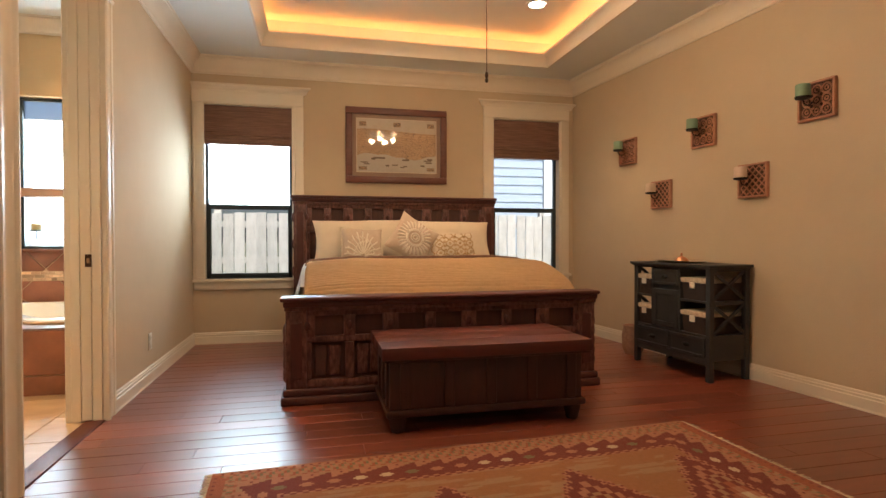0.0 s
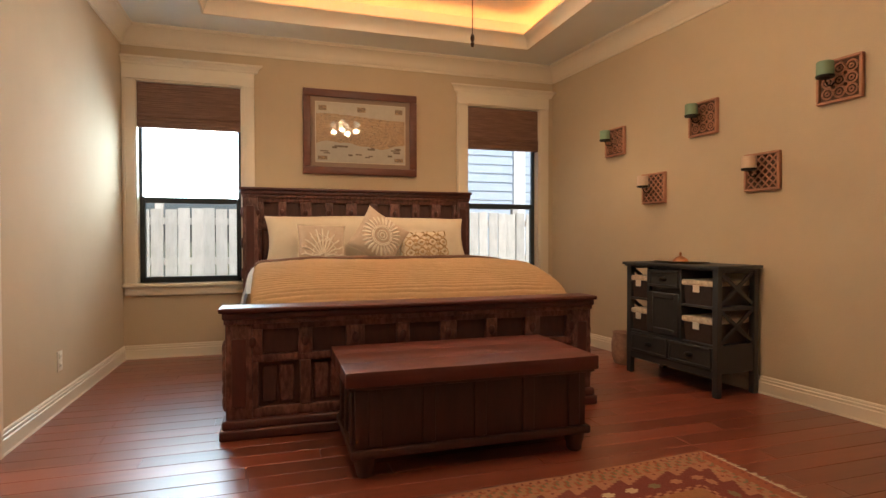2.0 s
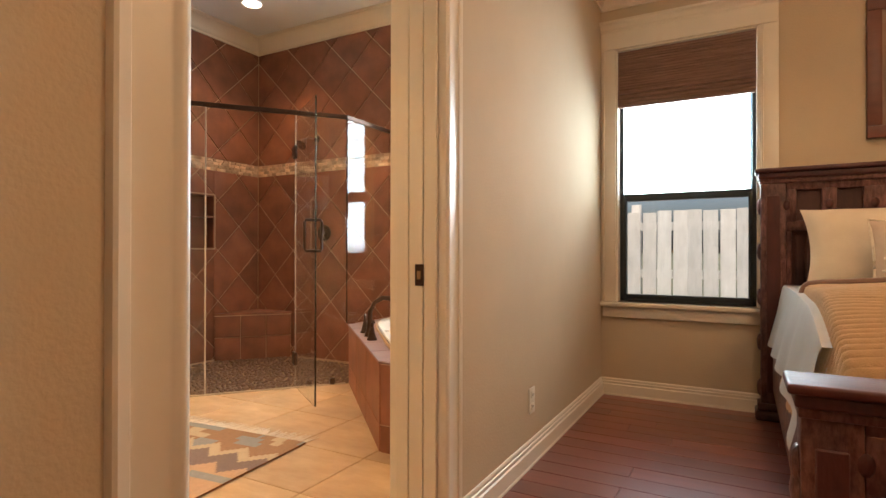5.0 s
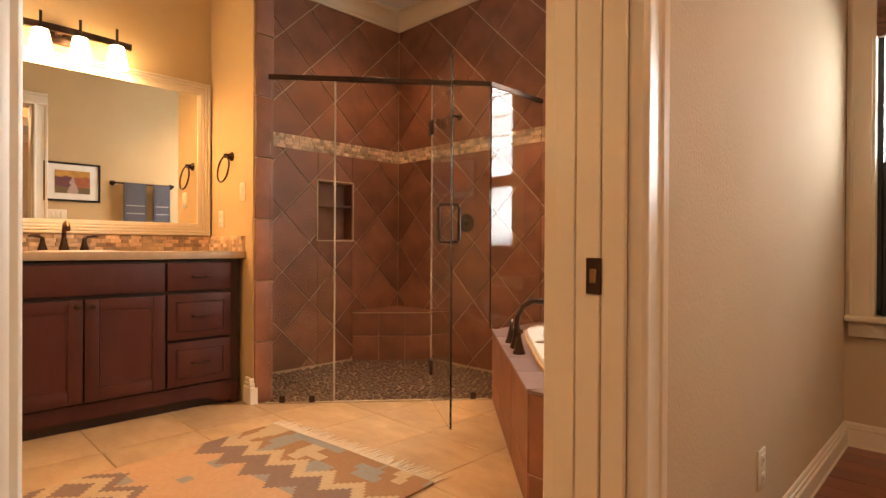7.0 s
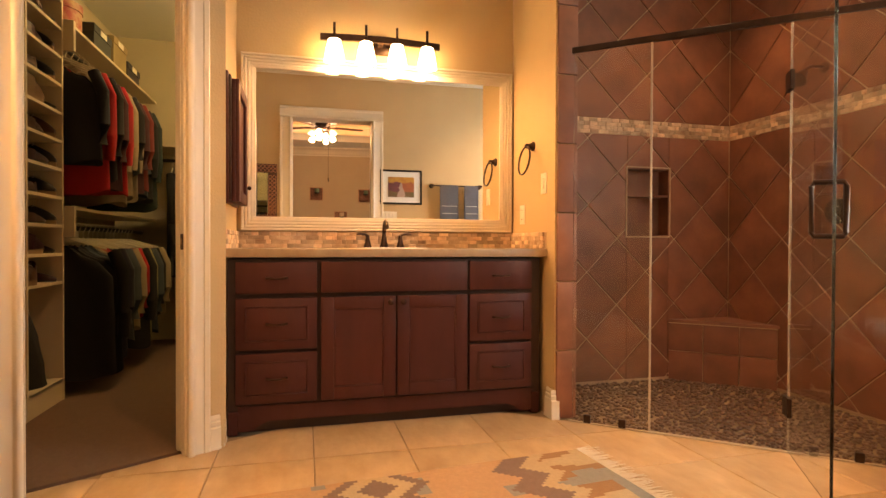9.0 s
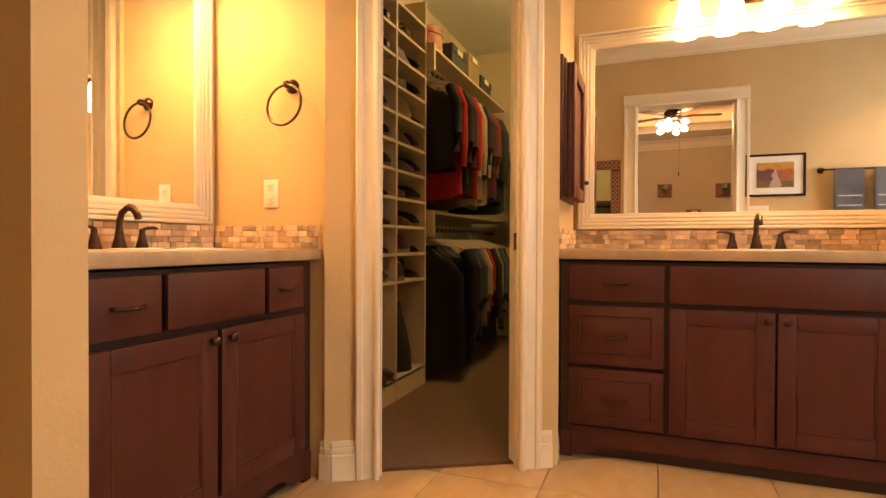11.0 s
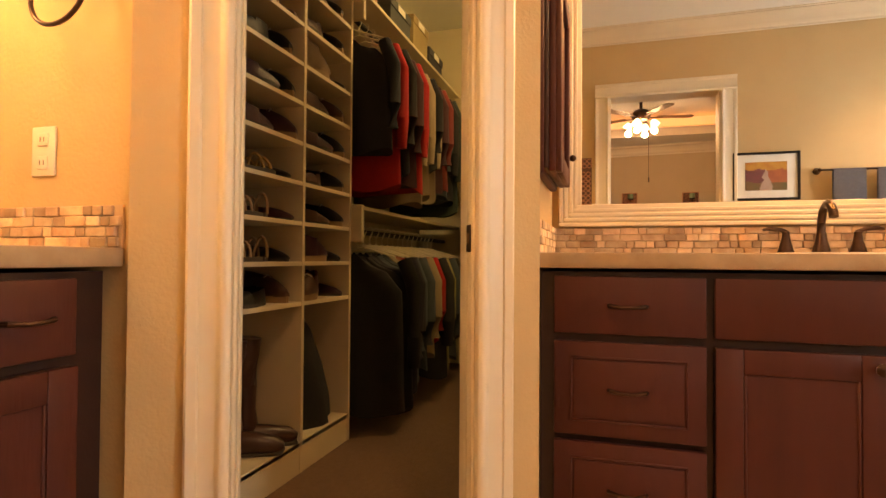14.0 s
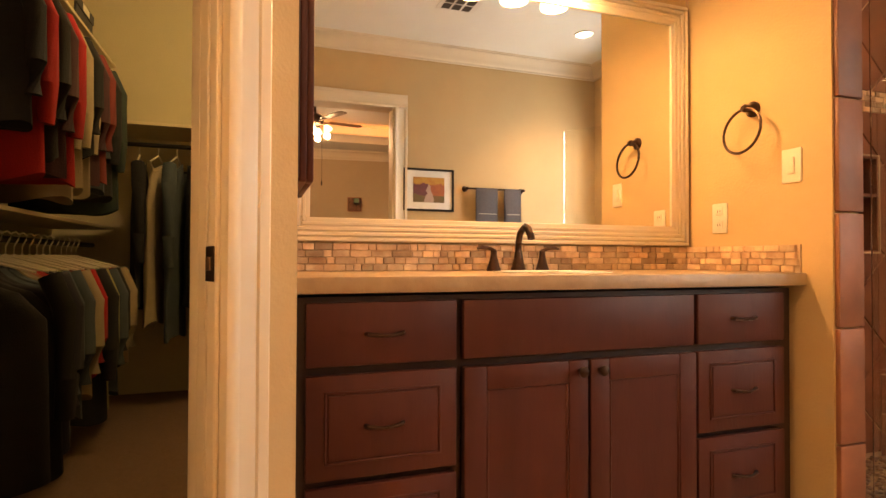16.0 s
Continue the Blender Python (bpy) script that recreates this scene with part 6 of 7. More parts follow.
for i in range(40):
    for j in range(30):
        a, b = (i + 0.5) / 40, (j + 0.5) / 30
        n1 = 0.1 * noise.noise((a * 5, b * 5, 0))
        k = 0 if b + n1 > 0.72 else (3 if abs(a - 0.5 + n1) < 0.22 * (0.7 - b) + 0.02 else (1 if a < 0.5 and b > 0.3 + n1 else (2 if a > 0.5 and b > 0.25 else 4)))
        y0, z0 = 3.275 + 0.32 * i / 40, 1.525 + 0.245 * j / 30
        bm.faces.new([bm.verts.new((AX - 0.0145, y0 + p, z0 + q)) for p, q in ((0, 0), (0.008, 0), (0.008, 0.2455 / 30), (0, 0.2455 / 30))]).material_index = k
bmesh.ops.remove_doubles(bm, verts=bm.verts, dist=0.0004)
bmesh.ops.solidify(bm, geom=bm.faces[:], thickness=0.001)
part("print", bm, ART, art, "gold and plum landscape with a path", smooth=False)
bar = thing("towel_bar", "dark bronze towel bar on the wall", "towel bar")
bm = bmesh.new()
cyl(bm, (AX - 0.07, 3.80, 1.675), (AX - 0.07, 4.45, 1.675), 0.009, seg=10)
part("rod", bm, BRONZE, bar)
for y in (3.815, 4.435):
    bm = bmesh.new()
    lathe(bm, [(0.03, 0), (0.028, 0.01), (0.014, 0.03), (0.016, 0.075), (0.006, 0.085)], seg=14, m=Matrix.Translation((AX, y, 1.675)) @ pose(0, 0, 0, 0, -90, 0))
    part("mount", bm, BRONZE, bar)
TOWEL = mat("blue_grey_terry", (0.22, 0.22, 0.26), (0.18, 0.18, 0.22), rough=0.95, scale=60, bump=1.0, grain=300)
for y0, y1 in ((3.91, 4.14), (4.22, 4.40)):
    bm = bmesh.new()
    prof = [(-0.058, 1.22), (-0.056, 1.5), (-0.057, 1.66), (-0.064, 1.685), (-0.076, 1.685), (-0.083, 1.66), (-0.085, 1.5), (-0.088, 1.18)]
    n = 14
    g2 = [[bm.verts.new((AX + o + 0.004 * math.sin(k * 1.7) * (1.7 - z), y0 + (y1 - y0) * k / n, z)) for k in range(n + 1)] for o, z in prof]
    for r0, r1 in zip(g2, g2[1:]):
        for k in range(n):
            bm.faces.new((r0[k], r0[k + 1], r1[k + 1], r1[k]))
    bmesh.ops.solidify(bm, geom=bm.faces[:], thickness=0.008)
    tw = thing("towel", "blue-grey terry towel with pale bands on the towel bar", "towel", group="towels on the bar")
    part("cloth", bm, TOWEL, tw)
    for z in (1.33, 1.42):
        part("band", slab(AX - 0.0975, AX - 0.0955, y0 + 0.02, y1 - 0.02, z, z + 0.008, 0), SHEET, tw, "pale woven band", smooth=False)
cm = thing("carved_mirror", "mirror in a carved red-brown fretwork frame on the wall", "mirror")
part("mirror_glass", slab(AX - 0.012, AX - 0.004, 1.72, 1.90, 1.28, 1.78, 0), MIRROR, cm, smooth=False)
for a, b, c, e in ((1.63, 1.99, 1.77, 1.87), (1.63, 1.99, 1.19, 1.29), (1.63, 1.73, 1.29, 1.77), (1.89, 1.99, 1.29, 1.77)):
    f = part("frame", slab(AX - 0.02, AX, a, b, c, e, 0.003, 1), PLAQUE_BACK, cm)
    bm = bmesh.new()
    y = a + 0.025
    while y < b - 0.01:
        z = c + 0.025
        while z < e - 0.01:
            tube(bm, ring_pts((AX - 0.022, y, z), 0.019, "x", 10), 0.005, 4, True)
            z += 0.045
        y += 0.045
    part("fretwork", bm, PLAQUE, f)
vent = thing("ceiling_vent", "white slotted air vent in the bathroom ceiling", "vent", (-2.14, 3.40, BATH_CEIL))
part("frame", slab(-0.13, 0.13, -0.17, 0.17, -0.008, 0, 0.003, 1), WHITE, vent)
for k in range(3):
    for j in range(2):
        part("slot", slab(-0.10 + 0.11 * j, -0.01 + 0.11 * j, -0.13 + 0.09 * k, -0.06 + 0.09 * k, -0.010, -0.007, 0), PLATE_DARK, vent, smooth=False)

# shower enclosure
G0, G1 = Vector((-3.655, 3.715, 0)), Vector((-2.775, 4.76, 0))
GU = (G1 - G0).normalized()
GANG = math.degrees(math.atan2(GU.y, GU.x))
GM = Matrix.Translation(G0) @ pose(0, 0, 0, 0, 0, GANG)
GL = (G1 - G0).length
H0, GT = 0.735 * GL, 1.995
P0 = 0.288 * GL
shower = thing("shower_enclosure", "frameless glass shower with a bronze header and its door open", "shower")
for a, b in ((0.0, P0), (H0, GL - 0.004)):
    p = part("glass_panel", slab(a, b, -0.005, 0.005, 0.012, GT, 0.0015, 1, GM), SHOWER_GLASS, shower, smooth=False)
    p.visible_shadow = False
for a in (P0, H0):
    part("seal", slab(a - 0.005, a + 0.005, -0.006, 0.006, 0.012, GT, 0.001, 1, GM), mat("clear_vinyl_seal", (0.55, 0.48, 0.40), rough=0.3, bump=0), shower, "pale vinyl edge seal")
part("header_rail", slab(-0.01, GL, -0.012, 0.012, GT, GT + 0.032, 0.002, 1, GM), BRONZE, shower)
part("header_rail", slab(-2.787, -2.763, 4.76, NY, GT, GT + 0.032, 0.002, 1), BRONZE, shower)
p = part("glass_panel", slab(-2.780, -2.770, 4.77, NY - 0.004, 0.455, GT, 0.0015, 1), SHOWER_GLASS, shower, smooth=False)
p.visible_shadow = False
for a in (0.08, 0.26, H0 + 0.10, GL - 0.10):
    part("floor_clamp", slab(a - 0.018, a + 0.018, -0.012, 0.012, 0.004, 0.05, 0.003, 1, GM), BRONZE, shower)
part("threshold_strip", slab(-0.02, GL, -0.012, 0.012, 0.002, 0.010, 0.002, 1, GM), mat("pale_threshold", (0.5, 0.42, 0.3), rough=0.4), shower)
HP = G0 + GU * (H0 - 0.01)
FREE = Vector((-2.518, 4.144, 0))
DANG = math.degrees(math.atan2(FREE.y - HP.y, FREE.x - HP.x))
DMX = Matrix.Translation(HP) @ pose(0, 0, 0, 0, 0, DANG)
DW = (FREE - HP).length
door = part("glass_door", slab(0.008, DW, -0.005, 0.005, 0.016, GT - 0.006, 0.0015, 1, DMX), SHOWER_GLASS, shower, "open clear glass door", smooth=False)
door.visible_shadow = False
part("polished_edge", slab(DW - 0.002, DW + 0.002, -0.0052, 0.0052, 0.016, GT - 0.006, 0, 1, DMX), SHOWER_EDGE, door, smooth=False)
for z in (0.22, 1.72):
    part("hinge", slab(-0.035, 0.05, -0.014, 0.014, z - 0.045, z + 0.045, 0.003, 1, DMX), BRONZE, door, "bronze glass hinge")
bm = bmesh.new()
for s in (-1, 1):
    y = 0.055 * s
    tube(bm, [(DW - 0.06, 0.004 * s, 1.20), (DW - 0.06, y * 0.85, 1.20), (DW - 0.06, y, 1.185), (DW - 0.06, y, 1.015), (DW - 0.06, y * 0.85, 1.0), (DW - 0.06, 0.004 * s, 1.0)], 0.010, 8)
bm.transform(DMX)
part("pull_handle", bm, BRONZE, door, "bronze pull handle")
bm = bmesh.new()
tube(bm, [(-3.575, NY, 2.03), (-3.575, NY - 0.10, 2.03), (-3.575, NY - 0.16, 1.99)], 0.010, 8)
cyl(bm, (-3.575, NY - 0.15, 1.99), (-3.575, NY - 0.20, 1.94), 0.02, 0.05, 16)
lathe(bm, [(0.03, 0), (0.03, 0.006), (0.012, 0.012)], seg=14, m=Matrix.Translation((-3.575, NY, 2.03)) @ pose(0, 0, 0, 90, 0, 0))
part("shower_head", bm, BRONZE, shower, "bronze shower head on its arm")
bm = bmesh.new()
lathe(bm, [(0.075, 0), (0.075, 0.006), (0.06, 0.012), (0.025, 0.016), (0.02, 0.05), (0.001, 0.052)], seg=22, m=Matrix.Translation((-3.488, NY, 1.165)) @ pose(0, 0, 0, 90, 0, 0))
tube(bm, [(-3.488, NY - 0.045, 1.165), (-3.45, NY - 0.055, 1.13), (-3.43, NY - 0.055, 1.10)], 0.008, 8)
part("shower_valve", bm, BRONZE, shower, "round bronze shower valve")

# tub
T1, T2 = (-2.762, 4.79), (-1.728, 3.745)
DECK = 0.45
tub = thing("bathtub", "white acrylic drop-in soaking tub with a stepped rim", "bathtub", (-1.86, 4.55, 0), 0)
rim = [(-0.62, 0.72), (-0.70, 0.60), (-0.70, 0.28), (0.02, -0.545), (0.14, -0.62), (0.50, -0.62), (0.60, -0.52), (0.60, 0.62), (0.50, 0.72)]


def loop(pts, k, z, cx=0.05, cy=0.12, rnd_n=4):
    """A closed loop of points with rounded corners, shrunk by k towards the middle."""
    out = []
    n = len(pts)
    for i in range(n):
        p, q, r = Vector(pts[i - 1]), Vector(pts[i]), Vector(pts[(i + 1) % n])
        for e in range(rnd_n + 1):
            t = e / rnd_n
            a, b = q + (p - q) * 0.3, q + (r - q) * 0.3
            c = (1 - t) ** 2 * a + 2 * t * (1 - t) * q + t * t * b
            out.append((cx + (c.x - cx) * k, cy + (c.y - cy) * k, z))
    return out


bm = bmesh.new()
levels = [(1.0, DECK + 0.002), (1.0, DECK + 0.022), (0.985, DECK + 0.03), (0.86, DECK + 0.034), (0.82, DECK + 0.028), (0.79, DECK - 0.02), (0.74, 0.20), (0.66, 0.10), (0.4, 0.085), (0.02, 0.082)]
loops = [[bm.verts.new(p) for p in loop(rim, k, z)] for k, z in levels]
for l0, l1 in zip(loops, loops[1:]):
    n = len(l0)
    for i in range(n):
        bm.faces.new((l0[i], l0[(i + 1) % n], l1[(i + 1) % n], l1[i]))
part("basin", bm, TUBWHITE, tub)
bm = bmesh.new()
tube(bm, loop(rim, 1.012, DECK + 0.008), 0.009, 6, True)
part("rim_caulk", bm, mat("tan_caulk", (0.46, 0.30, 0.16), rough=0.6), tub, "tan caulk line")
bm = bmesh.new()
lathe(bm, [(0.03, 0), (0.028, 0.006), (0.001, 0.008)], (-0.30, -0.10, DECK + 0.03), 16)
part("overflow", bm, SILVER, tub, "chrome air button")
filler = thing("tub_faucet", "tall oil-rubbed bronze tub filler with arched spout and two handles", "tub faucet")
filler.matrix_basis = Matrix.Translation((-2.262, 4.372, DECK)) @ pose(0, 0, 0, 0, 0, 135)
bm = bmesh.new()
lathe(bm, [(0.036, 0), (0.036, 0.008), (0.028, 0.03), (0.019, 0.07), (0.016, 0.11)], seg=18)
tube(bm, [(0, 0, 0.10), (0, -0.002, 0.16), (0, -0.03, 0.215), (0, -0.08, 0.245), (0, -0.14, 0.24), (0, -0.195, 0.205), (0, -0.22, 0.175)], [0.016, 0.014, 0.0135, 0.0145, 0.0165, 0.018, 0.017], 12)
part("spout", bm, BRONZE, filler)
for sx in (-1, 1):
    bm = bmesh.new()
    lathe(bm, [(0.032, 0), (0.032, 0.006), (0.025, 0.022), (0.015, 0.06), (0.012, 0.08), (0.002, 0.09)], (sx * 0.155, 0.01, 0), 16)
    base = part("handle_base", bm, BRONZE, filler)
    bm = bmesh.new()
    tube(bm, [(sx * 0.155, 0.01, 0.08), (sx * 0.163, 0.008, 0.105), (sx * 0.185, 0.005, 0.118), (sx * 0.21, 0.003, 0.112)], [0.009, 0.010, 0.009, 0.005], 8)
    part("lever", bm, BRONZE, base)
sc = thing("candle_holder", "black iron wall candle holder with two pillar candles before the window", "candle holder")
bm = bmesh.new()
y = NY - 0.05
tube(bm, [(-2.31, y, 1.125), (-2.31, y, 1.05), (-2.30, y, 1.045), (-1.76, y, 1.045), (-1.75, y, 1.05), (-1.75, y, 1.125)], 0.006, 6)
tube(bm, [(-2.03, y, 1.045), (-2.03, y, 1.125)], 0.006, 6)
tube(bm, [(-2.03, y, 1.045), (-2.03, y, 0.972)], 0.008, 6)
ball(bm, (-2.03, y, 0.968), 0.05, 1, 0.8, 0.2)
part("bracket", bm, IRON, sc)
for x in (-2.31, -2.03, -1.75):
    bm = bmesh.new()
    lathe(bm, [(0.02, 1.12), (0.05, 1.125), (0.05, 1.132), (0.001, 1.134)], (x, y, 0), 16)
    part("dish", bm, IRON, sc)
    bm = bmesh.new()
    lathe(bm, [(0.04, 1.134), (0.04, 1.185), (0.036, 1.19), (0.002, 1.188)], (x, y, 0), 16)
    part("candle", bm, mat("olive_wax", (0.40, 0.33, 0.16), rough=0.5), sc, "yellow-green pillar candle")

# ---------- closet things ----------
SX0, SX1, SXM, SYF, SYB = -4.755, -3.87, -4.312, 0.875, 0.53
SH = [0.7225 + 0.1705 * k for k in range(11)]
unit = thing("shoe_shelves", "cream melamine shoe shelving in two columns, filled with shoes", "shelving")
for x in (SX0, SXM, SX1):
    part("upright", slab(x - 0.01, x + 0.01, SYB, SYF, 0.0, 2.60, 0.001, 1), SHELFWOOD, unit)
part("back", slab(SX0, SX1, SYB - 0.008, SYB, 0, 2.6, 0), SHELFWOOD, unit, smooth=False)
part("plinth", slab(SX0 + 0.01, SX1 - 0.01, SYF - 0.02, SYF - 0.002, 0.006, 0.135, 0.001, 1), SHELFWOOD, unit)
for a, b in ((SX0, SXM), (SXM, SX1)):
    part("shelf", slab(a + 0.01, b - 0.01, SYB, SYF - 0.002, 0.12, 0.14, 0.001, 1), SHELFWOOD, unit)
    for z in SH:
        part("shelf", slab(a + 0.01, b - 0.01, SYB, SYF - 0.002, z - 0.009, z + 0.009, 0.001, 1), SHELFWOOD, unit)
rr = random.Random(11)
SHOE = [mat(f"shoe_{n}", c, rough=r, scale=12, bump=0.2) for n, c, r in (("black_leather", (0.015, 0.013, 0.012), 0.35), ("brown_leather", (0.12, 0.05, 0.03), 0.4), ("tan_suede", (0.30, 0.19, 0.10), 0.8), ("red_leather", (0.25, 0.03, 0.03), 0.4), ("plum_leather", (0.07, 0.02, 0.03), 0.4), ("gold_leather", (0.35, 0.22, 0.07), 0.3))]
SOLE = mat("shoe_sole", (0.06, 0.045, 0.035), rough=0.7)
SNAMES = ["black leather", "brown leather", "tan suede", "red leather", "plum leather", "gold"]


def outline(w, back, front, n=18):
    """A sole's outline: heel at +y, toe at -y."""
    pts = []
    for q in range(n):
        a = 2 * math.pi * q / n
        y = math.sin(a)
        wide = w * (0.80 if y > 0 else 1.0 + 0.12 * math.sin(-y * math.pi))
        pts.append((wide * math.cos(a), back * y if y > 0 else front * y))
    return pts


def shoe(x, y, z, k, style, rz):
    """One shoe on a shelf: an open flat, a strappy sandal or a laced sneaker."""
    root = thing("shoe", f"{SNAMES[k]} {('open flat shoe', 'strappy sandal', 'laced sneaker')[style]} on the shelf", "shoe", (x, y, z), rz, "shoes on the shelves")
    root.matrix_basis = root.matrix_basis @ Matrix.Diagonal((1.1, 1.05, 1.55 if z > 1.3 else 1.3, 1))
    bm = bmesh.new()
    prism(bm, outline(0.037, 0.115, 0.13), 0.0, (0.010, 0.014, 0.022)[style])
    if style == 1:
        prism(bm, outline(0.030, 0.05, 0.01), 0.0, 0.013, Matrix.Translation((0, 0.06, 0.002)))
    part("sole", bm, SHOE[2] if style == 2 else SOLE, root, "flat sole")
    if style == 1:
        for y, h, w in ((-0.07, 0.036, 0.036), (-0.035, 0.045, 0.036), (0.075, 0.062, 0.028)):
            bm = bmesh.new()
            tube(bm, [(w * math.cos(math.pi * q / 8), y + 0.01 * math.sin(math.pi * q / 8), 0.012 + h * math.sin(math.pi * q / 8)) for q in range(9)], 0.0055, 5)
            part("strap", bm, SHOE[k], root)
        return
    top = (0.042, 0, 0.072)[style]
    base = (0.008, 0, 0.020)[style]
    bm = bmesh.new()
    secs = []
    for t in range(8):
        u = t / 7
        y = -0.01 - 0.118 * u
        w = 0.037 * math.cos(u * 1.25) ** 0.5 if u < 1 else 0.012
        h = top * (0.95 - 0.50 * u - 0.25 * u ** 4)
        secs.append([bm.verts.new((w * math.cos(a), y, base + h * math.sin(a) ** 0.8)) for a in [math.pi * q / 8 for q in range(9)]])
    for s0, s1 in zip(secs, secs[1:]):
        for q in range(8):
            bm.faces.new((s0[q], s0[q + 1], s1[q + 1], s1[q]))
    bm.faces.new(secs[-1][::-1])
    bmesh.ops.solidify(bm, geom=bm.faces[:], thickness=0.002)
    part("toe_box", bm, SHOE[k], root)
    bm = bmesh.new()
    rings = []
    for hh, g in ((0, 1.0), (0.5, 0.97), (1.0, 0.90)):
        rings.append([bm.verts.new((0.031 * g * math.cos(a) * (1.12 if math.sin(a) < 0.2 else 1), 0.005 + 0.108 * g * max(-0.2, math.sin(a)), base + top * hh * (0.85 + 0.25 * max(0, math.sin(a))))) for a in [math.pi * (-0.12 + 1.24 * q / 14) for q in range(15)]])
    for r0, r1 in zip(rings, rings[1:]):
        for q in range(14):
            bm.faces.new((r0[q], r0[q + 1], r1[q + 1], r1[q]))
    bmesh.ops.solidify(bm, geom=bm.faces[:], thickness=0.003)
    part("heel_counter", bm, SHOE[k], root)
    if style == 2:
        for q in range(3):
            bm = bmesh.new()
            tube(bm, [(-0.018, -0.02 - 0.018 * q, 0.078 - 0.010 * q), (0, -0.02 - 0.018 * q, 0.088 - 0.010 * q), (0.018, -0.02 - 0.018 * q, 0.078 - 0.010 * q)], 0.0028, 4)
            part("lace", bm, SHEET, root)


for c, (a, b) in enumerate(((SX0, SXM), (SXM, SX1))):
    for r, z in enumerate(SH[:-1]):
        st = (0, 1, 1, 1, 0, 0, 0, 2, 0, 0)[r] if c else (2, 2, 0, 0, 0, 0, 2, 0, 0, 1)[r]
        k = rr.choice((0, 0, 1, 1, 4, 2) if st != 1 else (1, 5, 3, 2))
        side = 262 if rr.random() < 0.7 else 98
        for q in range(2):
            shoe((a + b) / 2 + (0.045, -0.035)[q] + 0.04, SYF - (0.055, 0.15)[q], z + 0.009, k, st, side + rr.uniform(-10, 10))
        k = rr.choice((0, 0, 1, 4))
        shoe(a + 0.065, SYF - 0.15, z + 0.009, k, 0 if st else 2, 180 + rr.uniform(-12, 12))

BOOT = mat("brown_boot_leather", (0.075, 0.034, 0.024), (0.045, 0.020, 0.015), rough=0.30, scale=9, bump=0.3, mix=0.6)
for k in range(2):
    boot = thing("boot", "tall brown leather riding boot standing in the shelf", "boot", (-4.10 - 0.095 * k, SYF - 0.13, 0.141), 205 + 14 * k, "pair of tall boots")
    bm = bmesh.new()
    rings = [(0.0, 0.0, 0.045), (0.03, 0.0, 0.047), (0.10, 0.0, 0.046), (0.16, 0.004, 0.042), (0.26, 0.008, 0.050), (0.38, 0.006, 0.056), (0.45, 0.0, 0.058)]
    tube(bm, [(0, y + 0.05, z) for z, y, r in rings], [r for z, y, r in rings], 16)
    part("shaft", bm, BOOT, boot)
    bm = bmesh.new()
    tube(bm, [(0, 0.075, 0.045), (0, 0.02, 0.052), (0, -0.05, 0.042), (0, -0.12, 0.034), (0, -0.155, 0.028)], [0.038, 0.046, 0.042, 0.036, 0.014], 12)
    part("foot", bm, BOOT, boot)
    part("sole", slab(-0.038, 0.038, -0.155, 0.09, 0, 0.014, 0.006, 2), SOLE, boot)
    part("heel", slab(-0.03, 0.03, 0.04, 0.095, -0.0, 0.03, 0.004, 1), SOLE, boot)
bm = bmesh.new()
lathe(bm, [(0.17, 0.0), (0.165, 0.1), (0.14, 0.28), (0.10, 0.44), (0.055, 0.52), (0.004, 0.54)], (0, 0, 0), 22)
for v in bm.verts:
    a = math.atan2(v.co.y, v.co.x)
    f = 1 + 0.12 * math.sin(5 * a + v.co.z * 6) * (1 - v.co.z)
    v.co.x, v.co.y = v.co.x * f * 1.15 + 0.11 * v.co.z / 0.54, v.co.y * f * 0.75
bag = thing("garment_bag", "black cloth bag slumped in the lower shelf", "bag", (-4.55, 0.72, 0.141))
part("cloth", bm, mat("black_cloth", (0.010, 0.009, 0.009), (0.016, 0.014, 0.013), rough=0.9, scale=20, bump=0.4), bag)

# clothes rods
RODY = 0.82
rods = [("x", -4.77, -6.6, RODY, 2.20), ("x", -4.77, -6.6, RODY, 1.06)]
HANG = mat("white_plastic_hanger", (0.66, 0.60, 0.46), rough=0.4, bump=0)
CLOTH = {}


def cloth(c, rough=0.92):
    if c not in CLOTH:
        CLOTH[c] = mat("garment_cloth", c, tuple(v * 0.72 for v in c), rough=rough, scale=9, bump=0.5, grain=180, mix=0.6)
    return CLOTH[c]


